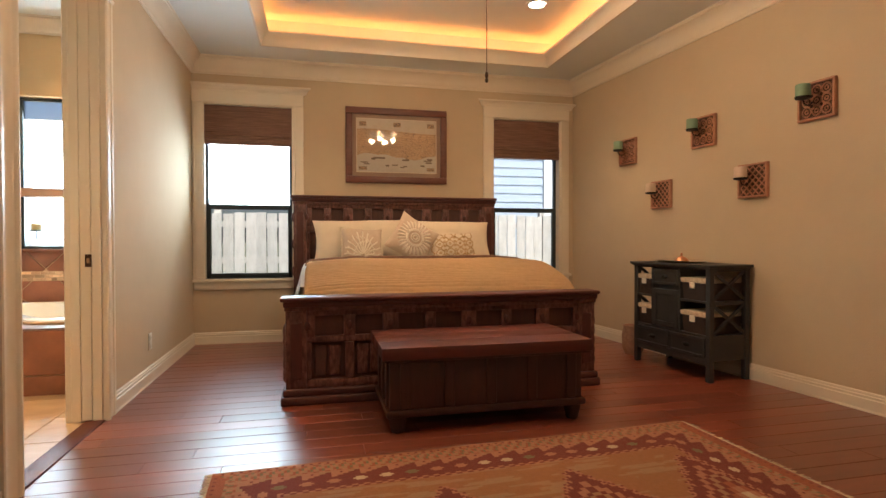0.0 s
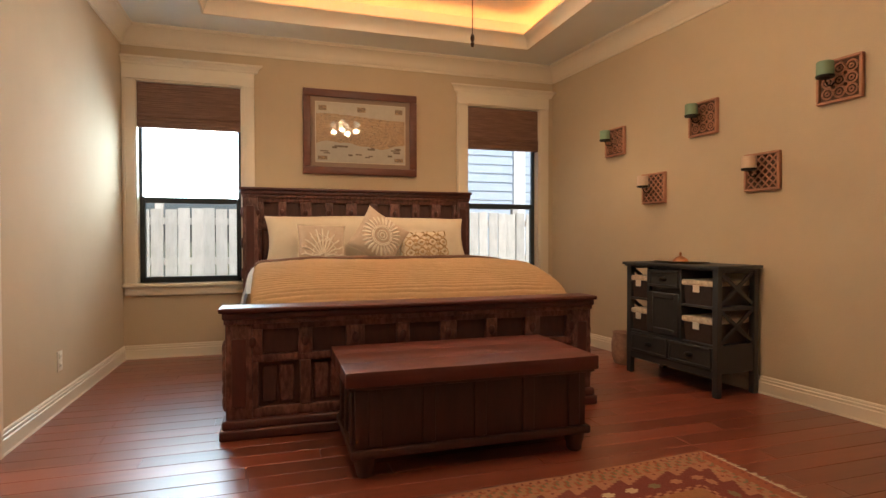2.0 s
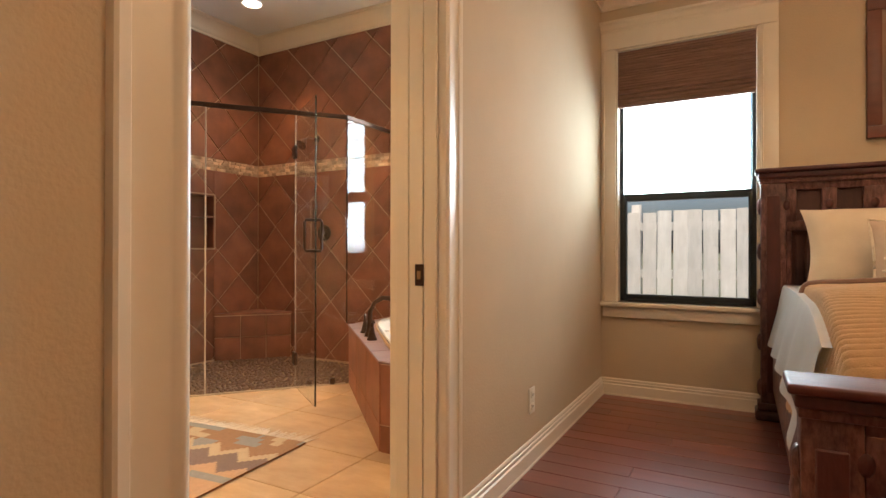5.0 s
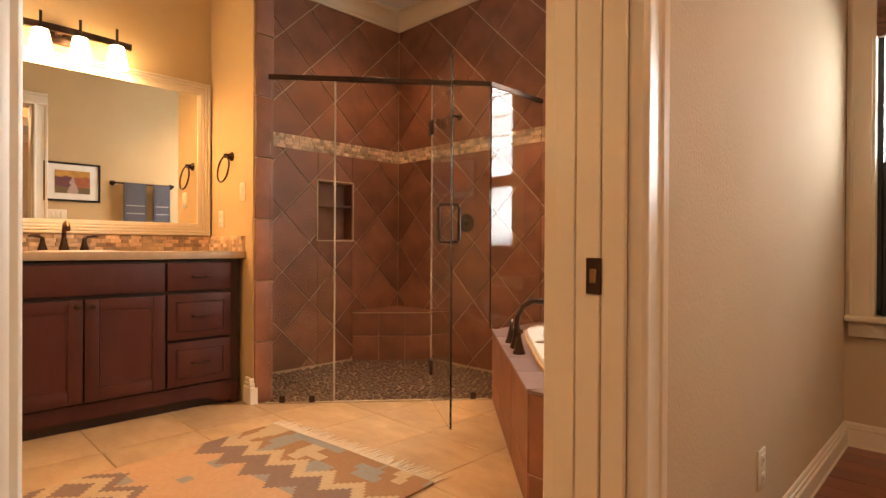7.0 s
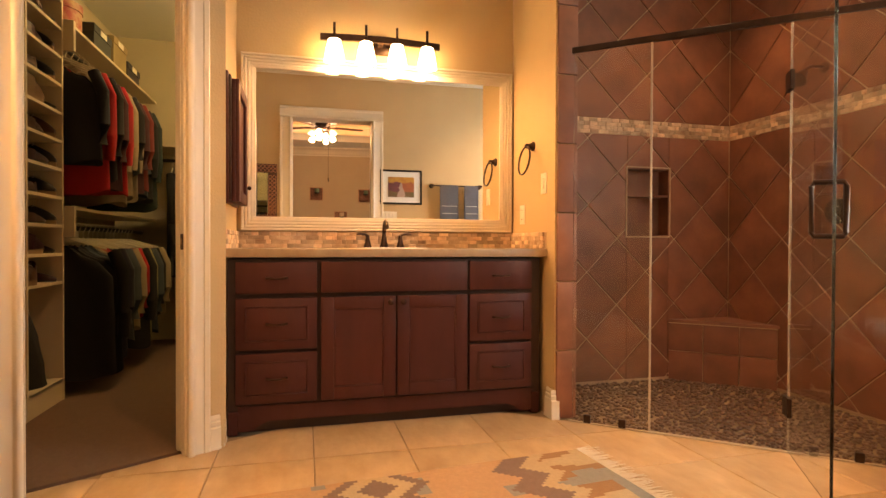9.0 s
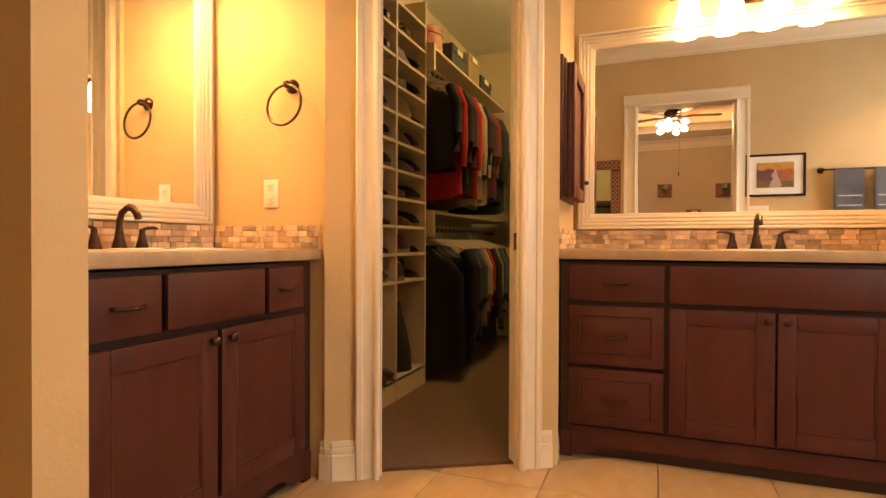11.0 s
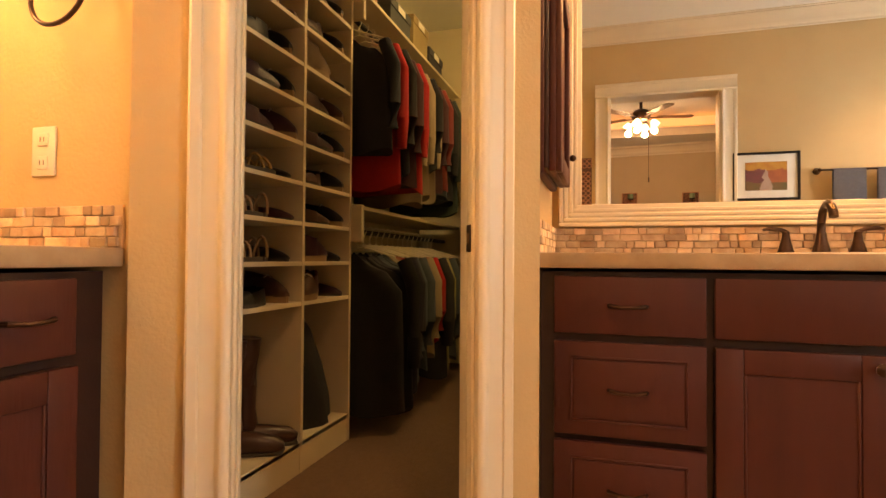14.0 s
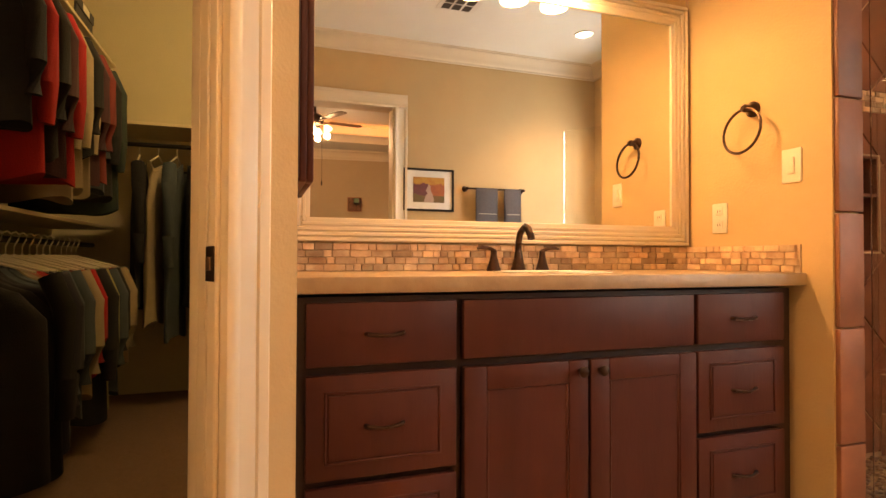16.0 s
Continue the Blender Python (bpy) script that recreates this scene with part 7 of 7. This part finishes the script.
def garment(m, w, length, thick, col, label, sleeves=True, trim=None, seed=0):
    """A garment on a hanger: shoulders across m's y, hanging down from the rod at m's origin."""
    root = thing("hanging_garment", label, "garment", group="garments on the closet rods")
    root.matrix_basis = m
    bm = bmesh.new()
    n, rows = 18, 16
    grid = []
    for j in range(rows + 1):
        v = j / rows
        z = -0.11 - length * v
        half = w / 2 * min(1.0, 0.30 + 2.8 * v) if v < 0.25 else w / 2 * (1.0 + 0.10 * (v - 0.25))
        sl = 0.07 * (1 - min(1, v * 8))
        row = []
        for i in range(2 * n):
            a = math.pi * i / n
            fold = 1 + 0.35 * math.sin(a * 5 + seed * 2.1 + 2 * v) * v
            row.append(bm.verts.new((thick / 2 * math.sin(a) * fold + 0.012 * noise.noise((seed, v * 3, i * 0.2)), half * math.cos(a), z - sl * abs(math.cos(a)) + 0.02 * v * math.sin(3 * a + seed))))
        grid.append(row)
    for r0, r1 in zip(grid, grid[1:]):
        for i in range(2 * n):
            bm.faces.new((r0[i], r0[(i + 1) % (2 * n)], r1[(i + 1) % (2 * n)], r1[i]))
    bm.faces.new(grid[0][::-1])
    bm.faces.new(grid[-1])
    part("body", bm, cloth(col), root)
    if sleeves:
        for s in (-1, 1):
            bm = bmesh.new()
            tube(bm, [(0, s * (w / 2 - 0.035), -0.15), (0.01, s * (w / 2 + 0.02), -0.28), (0.015, s * (w / 2 + 0.03), -0.28 - 0.33 * min(1, length)), (0.01, s * (w / 2 + 0.02), -0.30 - 0.5 * min(1, length))], [thick * 0.5, thick * 0.55, thick * 0.48, thick * 0.42], 10)
            part("sleeve", bm, cloth(trim or col), root)
    bm = bmesh.new()
    tube(bm, [(0, -w / 2 * 0.85, -0.135), (0, 0, -0.07), (0, w / 2 * 0.85, -0.135)], 0.006, 6)
    tube(bm, [(0, 0, -0.07), (0, 0, -0.03), (0, 0.014, 0.0), (0, 0.02, 0.018), (0, 0.006, 0.032), (0, -0.010, 0.026)], 0.0035, 6)
    part("hanger", bm, HANG, root, "pale plastic hanger")


rail = thing("closet_rods", "wooden closet rods and shelf on the wall", "closet rod")
for ax, a, b, y, z in rods:
    bm = bmesh.new()
    cyl(bm, (a, y, z), (b, y, z), 0.015, seg=10)
    part("rod", bm, IRON, rail)
    part("end_bracket", slab(-4.80, -4.77, 0.53, 0.93, z - 0.06, z + 0.13, 0.003, 1), SHELFWOOD, rail, "cream end bracket")
    part("shelf", slab(-6.8, -4.77, 0.53, 0.90, z + 0.11, z + 0.13, 0.002, 1), SHELFWOOD, rail)
bm = bmesh.new()
cyl(bm, (-6.45, 0.95, 1.72), (-6.45, 3.05, 1.72), 0.015, seg=10)
part("rod", bm, IRON, rail)
part("shelf", slab(-6.84, -6.35, 0.95, 3.08, 1.83, 1.85, 0.002, 1), SHELFWOOD, rail)
NAVY, RED, BLACK, PLUM, CREAMC, STEEL, GREEN, CORAL, YEL, WINE = (0.018, 0.017, 0.026), (0.40, 0.012, 0.018), (0.012, 0.011, 0.011), (0.06, 0.018, 0.022), (0.36, 0.28, 0.18), (0.060, 0.078, 0.090), (0.022, 0.038, 0.032), (0.36, 0.13, 0.075), (0.30, 0.27, 0.11), (0.20, 0.03, 0.025)
CN = {NAVY: "navy", RED: "bright red", BLACK: "black", PLUM: "plum", CREAMC: "cream patterned", STEEL: "steel blue", GREEN: "dark green", CORAL: "coral", YEL: "yellow-green", WINE: "wine red"}
UP = [NAVY, RED, BLACK, BLACK, PLUM, RED, CREAMC, CREAMC, BLACK, CREAMC, PLUM, WINE, STEEL, BLACK, GREEN, CREAMC]
LO = [BLACK, BLACK, NAVY, STEEL, STEEL, CREAMC, CORAL, RED, BLACK, GREEN, YEL, STEEL, WINE, BLACK, CREAMC, GREEN]
for k, c in enumerate(UP):
    L = (0.62, 0.80, 0.72, 0.70, 0.75, 0.78, 0.85, 0.8)[k % 8]
    garment(pose(-4.86 - 0.085 * k, RODY, 2.20, 0, 0, rr.uniform(-6, 6)), 0.44 + 0.03 * (k % 3), L, 0.07, c, f"{CN[c]} top on a pale hanger in the closet", True, None, k)
for k, c in enumerate(LO):
    L = 0.84 if k < 2 else (0.78, 0.62, 0.74, 0.70, 0.66, 0.6, 0.58, 0.55)[k % 8]
    garment(pose(-4.88 - 0.085 * k, RODY + 0.03, 1.06, 0, 0, rr.uniform(-8, 8)), 0.50 + 0.03 * (k % 3), L, 0.085, c, f"{CN[c]} garment on the lower closet rod", k > 0, None, 20 + k)
for k in range(14):
    c = (BLACK, CREAMC, STEEL, BLACK, WINE, GREEN, BLACK)[k % 7]
    garment(pose(-6.45, 1.12 + 0.11 * k, 1.72, 0, 0, 90 + rr.uniform(-8, 8)), 0.42, 0.95 + 0.1 * (k % 3), 0.08, c, f"{CN[c]} long garment on the far closet rod", k % 2 == 0, None, 50 + k)
# boxes on the upper shelf
hat = thing("hat_box", "round floral red hat box on the closet shelf", "box", (-5.02, 0.73, 2.33))
FLORAL = mat("red_floral_paper", (0.40, 0.07, 0.06), (0.52, 0.32, 0.16), rough=0.6, scale=16, bump=0.0, mix=0.25)
bm = bmesh.new()
lathe(bm, [(0.15, 0), (0.15, 0.17), (0.002, 0.171)], seg=28)
part("drum", bm, FLORAL, hat)
bm = bmesh.new()
lathe(bm, [(0.156, 0.135), (0.157, 0.18), (0.15, 0.186), (0.002, 0.187)], seg=28)
part("lid", bm, FLORAL, hat)
for k, (x, w, h, c) in enumerate(((-5.42, 0.34, 0.16, (0.05, 0.055, 0.05)), (-5.80, 0.30, 0.22, (0.30, 0.22, 0.10)), (-6.15, 0.32, 0.13, (0.04, 0.04, 0.045)))):
    bx = thing("storage_box", ("dark lidded storage box", "tan cardboard box", "black shoe box")[k] + " on the closet shelf", "box", (x, 0.73, 2.33), group="boxes on the closet shelf")
    m = mat("box_card", c, rough=0.7, scale=10)
    part("base", slab(-w / 2, w / 2, -0.15, 0.15, 0, h, 0.003, 1), m, bx)
    part("lid", slab(-w / 2 - 0.006, w / 2 + 0.006, -0.156, 0.156, h - 0.05, h + 0.006, 0.003, 1), m, bx)
    part("label", slab(-0.06, 0.06, 0.1561, 0.158, h - 0.045, h - 0.005, 0), PLATE, bx, smooth=False)
for k in range(2):
    bm = bmesh.new()
    lathe(bm, [(0.13, 0), (0.14, 0.012), (0.09, 0.02), (0.08, 0.09), (0.05, 0.11), (0.002, 0.112)], seg=22)
    h = thing("hat", ("dark red felt hat", "black felt hat")[k] + " on the far closet shelf", "hat", (-6.6, 1.85 + 0.35 * k, 1.85))
    part("crown", bm, cloth((WINE, BLACK)[k]), h)
lampb = thing("closet_light", "plain round lit ceiling light in the closet", "ceiling light", (-5.3, 1.9, 2.95))
bm = bmesh.new()
lathe(bm, [(0.14, 0), (0.135, -0.03), (0.08, -0.06), (0.002, -0.065)], seg=22)
part("globe", bm, glowing("closet_globe", (1.0, 0.85, 0.4), 4.0), lampb)

# ---------- tub deck, shower bench, niche, tile and plank pieces ----------
bm = bmesh.new()
prism(bm, [T1, T2, (-1.195, T2[1]), (-1.195, NY), (T1[0], NY)], 0.0, DECK - 0.008)
bmesh.ops.delete(bm, geom=[f for f in bm.faces if f.normal.z > 0.9 or all(v.co.z > DECK - 0.02 for v in f.verts)], context="FACES_ONLY")
deck = structure("tub_deck", bm, GROUT, "rust slate tiled tub deck with grout joints")
RX90 = pose(0, 0, 0, 90, 0, 0)


def tiled(parent, m, w, h, tw, th, thick, material, gap=0.004, diag=False, phase=(0, 0), skip=None, name="tile"):
    """Tiles over the rectangle w by h in m's x-y plane: straight courses, or diamonds of side tw."""
    if diag:
        D = tw * math.sqrt(2)
        ni, nj = int(w / D) + 3, int(h / D) + 3
        cents = []
        for i in range(-2, 2 * ni):
            for j in range(-2, 2 * nj):
                if (i + j) % 2 == 0:
                    cents.append((phase[0] + i * D / 2, phase[1] + j * D / 2))
        polys = [[(cx - D / 2 + gap, cy), (cx, cy - D / 2 + gap), (cx + D / 2 - gap, cy), (cx, cy + D / 2 - gap)] for cx, cy in cents]
    else:
        polys = []
        for i in range(-1, int(w / tw) + 2):
            for j in range(-1, int(h / th) + 2):
                x, y = phase[0] + i * tw, phase[1] + j * th
                polys.append([(x + gap / 2, y + gap / 2), (x + tw - gap / 2, y + gap / 2), (x + tw - gap / 2, y + th - gap / 2), (x + gap / 2, y + th - gap / 2)])
    for p in polys:
        q = clip(p, 0.001, w - 0.001, 0.001, h - 0.001)
        if len(q) < 3 or area(q) < 0.0004:
            continue
        for r in skip or ():
            cx, cy = sum(v[0] for v in q) / len(q), sum(v[1] for v in q) / len(q)
            if r[0] < cx < r[1] and r[2] < cy < r[3]:
                q = []
                break
        if q:
            tile_piece(name, q, m, thick, material, parent)


def wall_m(x, y, z, rz):
    """Tile plane of a wall: x along the wall, y up, z out of it; rz turns the -y facing plane."""
    return Matrix.Translation((x, y, z)) @ pose(0, 0, 0, 0, 0, rz) @ RX90


# shower west wall, faces +x: fields below and above the band, round the niche
sw = tagged(new("wall_tiles_west"), "rust slate diamond tiles on the shower wall", kind="structure")
Y0, Y1 = 3.76, NY
B0, B1 = 1.727, 1.835
ND = (4.486, 4.82, 1.025, 1.50)
TS = 0.325


def region(parent, face, a0, a1, z0, z1, side):
    """Diamonds in a rectangle of a wall, phase-locked to the shower corner."""
    D = TS * math.sqrt(2)
    if side == "west":
        m = wall_m(face, a0, z0, 90)
        ph = ((Y1 - a0) % D - D, (1.694 + D / 2 * 0 - z0) % D - D)
    else:
        m = wall_m(a0, face, z0, 0)
        ph = ((-4.335 - a0) % D - D, (1.694 - z0) % D - D)
    tiled(parent, m, a1 - a0, z1 - z0, TS, TS, 0.008, SLATE, 0.0055, True, (ph[0] - D, ph[1] - D))


for a0, a1, z0, z1 in ((Y0, Y1, B1, BATH_CEIL - 0.02), (Y0, ND[0], 0.02, B0), (ND[1], Y1, 0.02, B0), (ND[0], ND[1], 0.02, ND[2]), (ND[0], ND[1], ND[3], B0)):
    region(sw, -4.345, a0, a1, z0, z1, "west")
NB = bmesh.new()
cube(NB, -4.47, -4.445, ND[0], ND[1], ND[2], ND[3])
for y0, y1, z0, z1 in ((ND[0] - 0.008, ND[0] + 0.006, ND[2], ND[3]), (ND[1] - 0.006, ND[1] + 0.008, ND[2], ND[3]), (ND[0], ND[1], ND[2] - 0.008, ND[2] + 0.006), (ND[0], ND[1], ND[3] - 0.006, ND[3] + 0.008), (ND[0], ND[1], 1.30, 1.315)):
    cube(NB, -4.46, -4.336, y0, y1, z0, z1)
structure("niche", NB, SLATE, "recessed slate shower niche with a shelf", sw)
for y0, y1, z0, z1 in ((ND[0] - 0.012, ND[0] - 0.002, ND[2] - 0.012, ND[3] + 0.012), (ND[1] + 0.002, ND[1] + 0.012, ND[2] - 0.012, ND[3] + 0.012), (ND[0] - 0.002, ND[1] + 0.002, ND[2] - 0.012, ND[2] - 0.002), (ND[0] - 0.002, ND[1] + 0.002, ND[3] + 0.002, ND[3] + 0.012)):
    part("niche_trim", slab(-4.340, -4.330, y0, y1, z0, z1, 0.002, 1), GROUT, sw, "tan pencil trim")
# shower north wall, faces -y
sn = tagged(new("wall_tiles_north"), "rust slate diamond tiles on the window wall", kind="structure")
for a0, a1, z0, z1 in ((-4.335, -2.71, B1, BATH_CEIL - 0.02), (-4.335, -2.71, 0.02, B0)):
    region(sn, NY + 0.009, a0, a1, z0, z1, "north")
region(sn, NY + 0.009, -2.615, -1.195, DECK, 0.665, "north")
region(sn, NY + 0.009, -2.615, -1.195, 0.754, 0.93, "north")
bm = bmesh.new()
cube(bm, -4.335, -1.195, NY + 0.0095, NY + 0.012, 0.0, 0.95)
cube(bm, -4.335, -2.615, NY + 0.0095, NY + 0.012, 0.95, BATH_CEIL)
structure("grout_bed", bm, GROUT, "tan grout", sn)


def mosaic_band(parent, m, length, z0, z1, name="mosaic_stone"):
    rr2 = random.Random(round(length * 1000))
    pool = []
    for w in (0.03, 0.045, 0.06, 0.08):
        for t in (0.006, 0.009):
            bm = slab(-w / 2 + 0.001, w / 2 - 0.001, -t - 0.002, 0, -0.0125, 0.0125, 0.002, 1)
            pool.append((w, mesh(name, bm, MOSAIC)))
    rows = max(1, round((z1 - z0) / 0.0265))
    for c in range(rows):
        x = 0.0
        while x < length - 0.02:
            w, me = rr2.choice(pool)
            if x + w > length:
                w, me = pool[0]
            s = new(name, me)
            s.parent = parent
            s.matrix_basis = m @ pose(x + w / 2, 0.0, z0 + (c + 0.5) * (z1 - z0) / rows)
            x += w


mosaic_band(sw, Matrix.Translation((-4.345, Y0, 0)) @ pose(0, 0, 0, 0, 0, 90), Y1 - Y0, B0, B1)
mosaic_band(sn, Matrix.Translation((-4.335, NY + 0.009, 0)), 1.625, B0, B1)
mosaic_band(sn, Matrix.Translation((-2.615, NY + 0.009, 0)), 1.42, 0.665, 0.754)
# bullnose columns
col = tagged(new("trim_bullnose"), "rust slate bullnose tiles at the wall ends", kind="structure")
for k in range(8):
    z0 = 0.38 * k
    z1 = min(z0 + 0.377, BATH_CEIL)
    part("tile", slab(-3.728, -3.708, 3.648, 3.765, z0 + 0.002, z1, 0.006, 2), SLATE, col)
    part("tile", slab(-2.71, -2.617, NY - 0.004, NY + 0.012, max(z0 + 0.002, 0.45), max(z1, 0.46), 0.005, 2), SLATE, col)
    part("tile", slab(-4.33, -3.712, 3.758, 3.768, z0 + 0.002, z1, 0.002, 1), SLATE, col)
# corner bench
bench = tagged(new("shower_bench"), "corner shower bench of rust slate tiles", kind="structure")
bm = bmesh.new()
prism(bm, [(-4.337, NY + 0.005), (-4.337, 4.83), (-3.895, NY + 0.005)], 0.0, 0.41)
part("core", bm, GROUT, bench, smooth=False)
bm = bmesh.new()
prism(bm, [(-4.336, NY), (-4.336, 4.815), (-3.88, NY)], 0.41, 0.432)
part("seat_slab", bm, SLATE, bench, smooth=False)
BL = math.hypot(0.442, NY - 4.83)
bmx = Matrix.Translation((-4.337, 4.828, 0)) @ pose(0, 0, 0, 0, 0, math.degrees(math.atan2(NY - 4.83, 0.442))) @ RX90
tiled(bench, bmx, BL, 0.41, BL / 3, 0.21, 0.006, SLATE, 0.004, False, (0, 0))
part("seat_edge", slab(0, BL, 0.405, 0.413, -0.004, 0.010, 0.002, 1, bmx), GROUT, bench, "tan grout line of the seat edge")
# tub deck: side tiles and top tiles
v = Vector((T2[0] - T1[0], T2[1] - T1[1]))
for z0, z1, n in ((0.0, 0.135, 3), (0.135, DECK - 0.012, 3)):
    tiled(deck, Matrix.Translation((*T1, z0)) @ pose(0, 0, 0, 0, 0, math.degrees(math.atan2(v.y, v.x))) @ RX90, v.length, z1 - z0, v.length / n, z1 - z0, 0.008, SLATE, 0.006)
    tiled(deck, Matrix.Translation((T2[0], T2[1], z0)) @ RX90, 0.535, z1 - z0, 0.35, z1 - z0, 0.008, SLATE, 0.006)
dm = Matrix.Translation((*T1, DECK - 0.008)) @ pose(0, 0, 0, 0, 0, math.degrees(math.atan2(v.y, v.x)))
for k in range(5):
    w = v.length / 5
    tile_piece("deck_tile", [(w * k + 0.002, -0.012), (w * (k + 1) - 0.002, -0.012), (w * (k + 1) - 0.002, 0.30), (w * k + 0.002, 0.30)], dm, 0.008, SLATE_DECK, deck)
for k in range(2):
    x0 = T2[0] + 0.004 + 0.27 * k
    tile_piece("deck_tile", [(x0, T2[1] - 0.01), (x0 + 0.262, T2[1] - 0.01), (x0 + 0.262, T2[1] + 0.26), (x0 + (0.14 if k == 0 else 0), T2[1] + 0.26)], Matrix.Translation((0, 0, DECK - 0.008)), 0.0075, SLATE_DECK, deck)
tile_piece("deck_tile", [(-2.75, 4.83), (-2.56, 4.83), (-2.56, NY - 0.01), (-2.75, NY - 0.01)], Matrix.Translation((0, 0, DECK - 0.008)), 0.0075, SLATE_DECK, deck)
tile_piece("deck_tile", [(-1.26, 4.0), (-1.2, 4.0), (-1.2, NY - 0.01), (-1.26, NY - 0.01)], Matrix.Translation((0, 0, DECK - 0.008)), 0.0075, SLATE_DECK, deck)

# shower floor pebbles
verts, faces = [], []
rp = random.Random(7)
gx0, gy0 = -4.33, 3.77
ico = bmesh.new()
bmesh.ops.create_icosphere(ico, subdivisions=1, radius=1)
iv = [tuple(q.co) for q in ico.verts]
ifc = [[q.index for q in f.verts] for f in ico.faces]
ico.free()
yy = gy0
row = 0
while yy < NY:
    xx = gx0 + (0.022 if row % 2 else 0)
    while xx < -2.78:
        side = (xx - G0.x) * GU.y - (yy - G0.y) * GU.x
        if side < -0.02:
            r = rp.uniform(0.015, 0.027)
            an, sx, sy = rp.uniform(0, 3.14), r, r * rp.uniform(0.6, 0.9)
            jx, jy = rp.uniform(-0.014, 0.014), rp.uniform(-0.012, 0.012)
            b = len(verts)
            for q in iv:
                px, py = q[0] * sx, q[1] * sy
                verts.append((xx + jx + px * math.cos(an) - py * math.sin(an), yy + jy + px * math.sin(an) + py * math.cos(an), 0.002 + q[2] * 0.009))
            faces += [[b + i for i in f] for f in ifc]
        xx += 0.042
    yy += 0.035
    row += 1
me = bpy.data.meshes.new("pebbles")
me.from_pydata(verts, [], faces)
me.materials.append(PEBBLE)
for p in me.polygons:
    p.use_smooth = True
tagged(new("pebbles", me), "brown pebble mosaic of the shower floor", "pebbles", kind="stuff")

# bathroom floor tiles
FT = 0.43
for i in range(-2, 10):
    for j in range(-1, 14):
        x, y = -3.47 + FT * (i - 2), 2.775 + FT * (j - 6)
        q = clip([(x + 0.002, y + 0.002), (x + FT - 0.002, y + 0.002), (x + FT - 0.002, y + FT - 0.002), (x + 0.002, y + FT - 0.002)], -4.36, -1.12, 0.42, NY)
        if len(q) < 3:
            continue
        for a, b in ((G0, G1), (W1 + Vector((-0.04, -0.02, 0)), W2 + Vector((-0.04, -0.02, 0)))):
            inside = []
            for k, p in enumerate(q):
                r = q[(k + 1) % len(q)]
                n = Vector((b.y - a.y, -(b.x - a.x)))
                dp, dr = n.x * (p[0] - a.x) + n.y * (p[1] - a.y), n.x * (r[0] - a.x) + n.y * (r[1] - a.y)
                if b is G1:
                    pass
                else:
                    dp, dr = -dp, -dr
                    if max(v[1] for v in q) < 1.0 or min(v[1] for v in q) > 2.2:
                        dp = dr = 1
                if dp >= 0:
                    inside.append(p)
                if dp * dr < 0:
                    t = dp / (dp - dr)
                    inside.append((p[0] + t * (r[0] - p[0]), p[1] + t * (r[1] - p[1])))
            q = inside
            if len(q) < 3:
                break
        if len(q) >= 3 and area(q) > 0.003:
            tile_piece("floor_tile", q, Matrix.Translation((0, 0, -0.006)), 0.007, FLOOR_TILE, floor_bath, 0.003)

# hardwood planks, laid along the headboard wall
PW = 0.127
rp = random.Random(21)
pool = {}
y = W_NORTH - PW
n = 0
while y > W_SOUTH:
    x = W_WEST - rp.uniform(0, 0.9)
    while x < W_EAST:
        L = rp.choice((0.6, 0.8, 1.0, 1.2, 1.5, 1.8))
        a, b = max(x, W_WEST - 0.06 if D0 < y < D1 else W_WEST), min(x + L, east(y) + 0.05)
        if b - a > 0.03:
            key = round(b - a, 3)
            if key not in pool:
                bm = bmesh.new()
                cube(bm, -key / 2 + 0.0008, key / 2 - 0.0008, -PW / 2 + 0.001, PW / 2 - 0.001, -0.014, 0.0)
                top = [e for e in bm.edges if all(v.co.z > -0.001 for v in e.verts)]
                bmesh.ops.bevel(bm, geom=top, offset=0.0018, segments=1, affect="EDGES")
                pool[key] = mesh("plank", bm, WOOD_FLOOR)
            p = new("plank", pool[key])
            p.parent = floor
            p.matrix_basis = pose((a + b) / 2, y + PW / 2, rp.uniform(-0.0006, 0.0006))
            n += 1
        x += L
    y -= PW
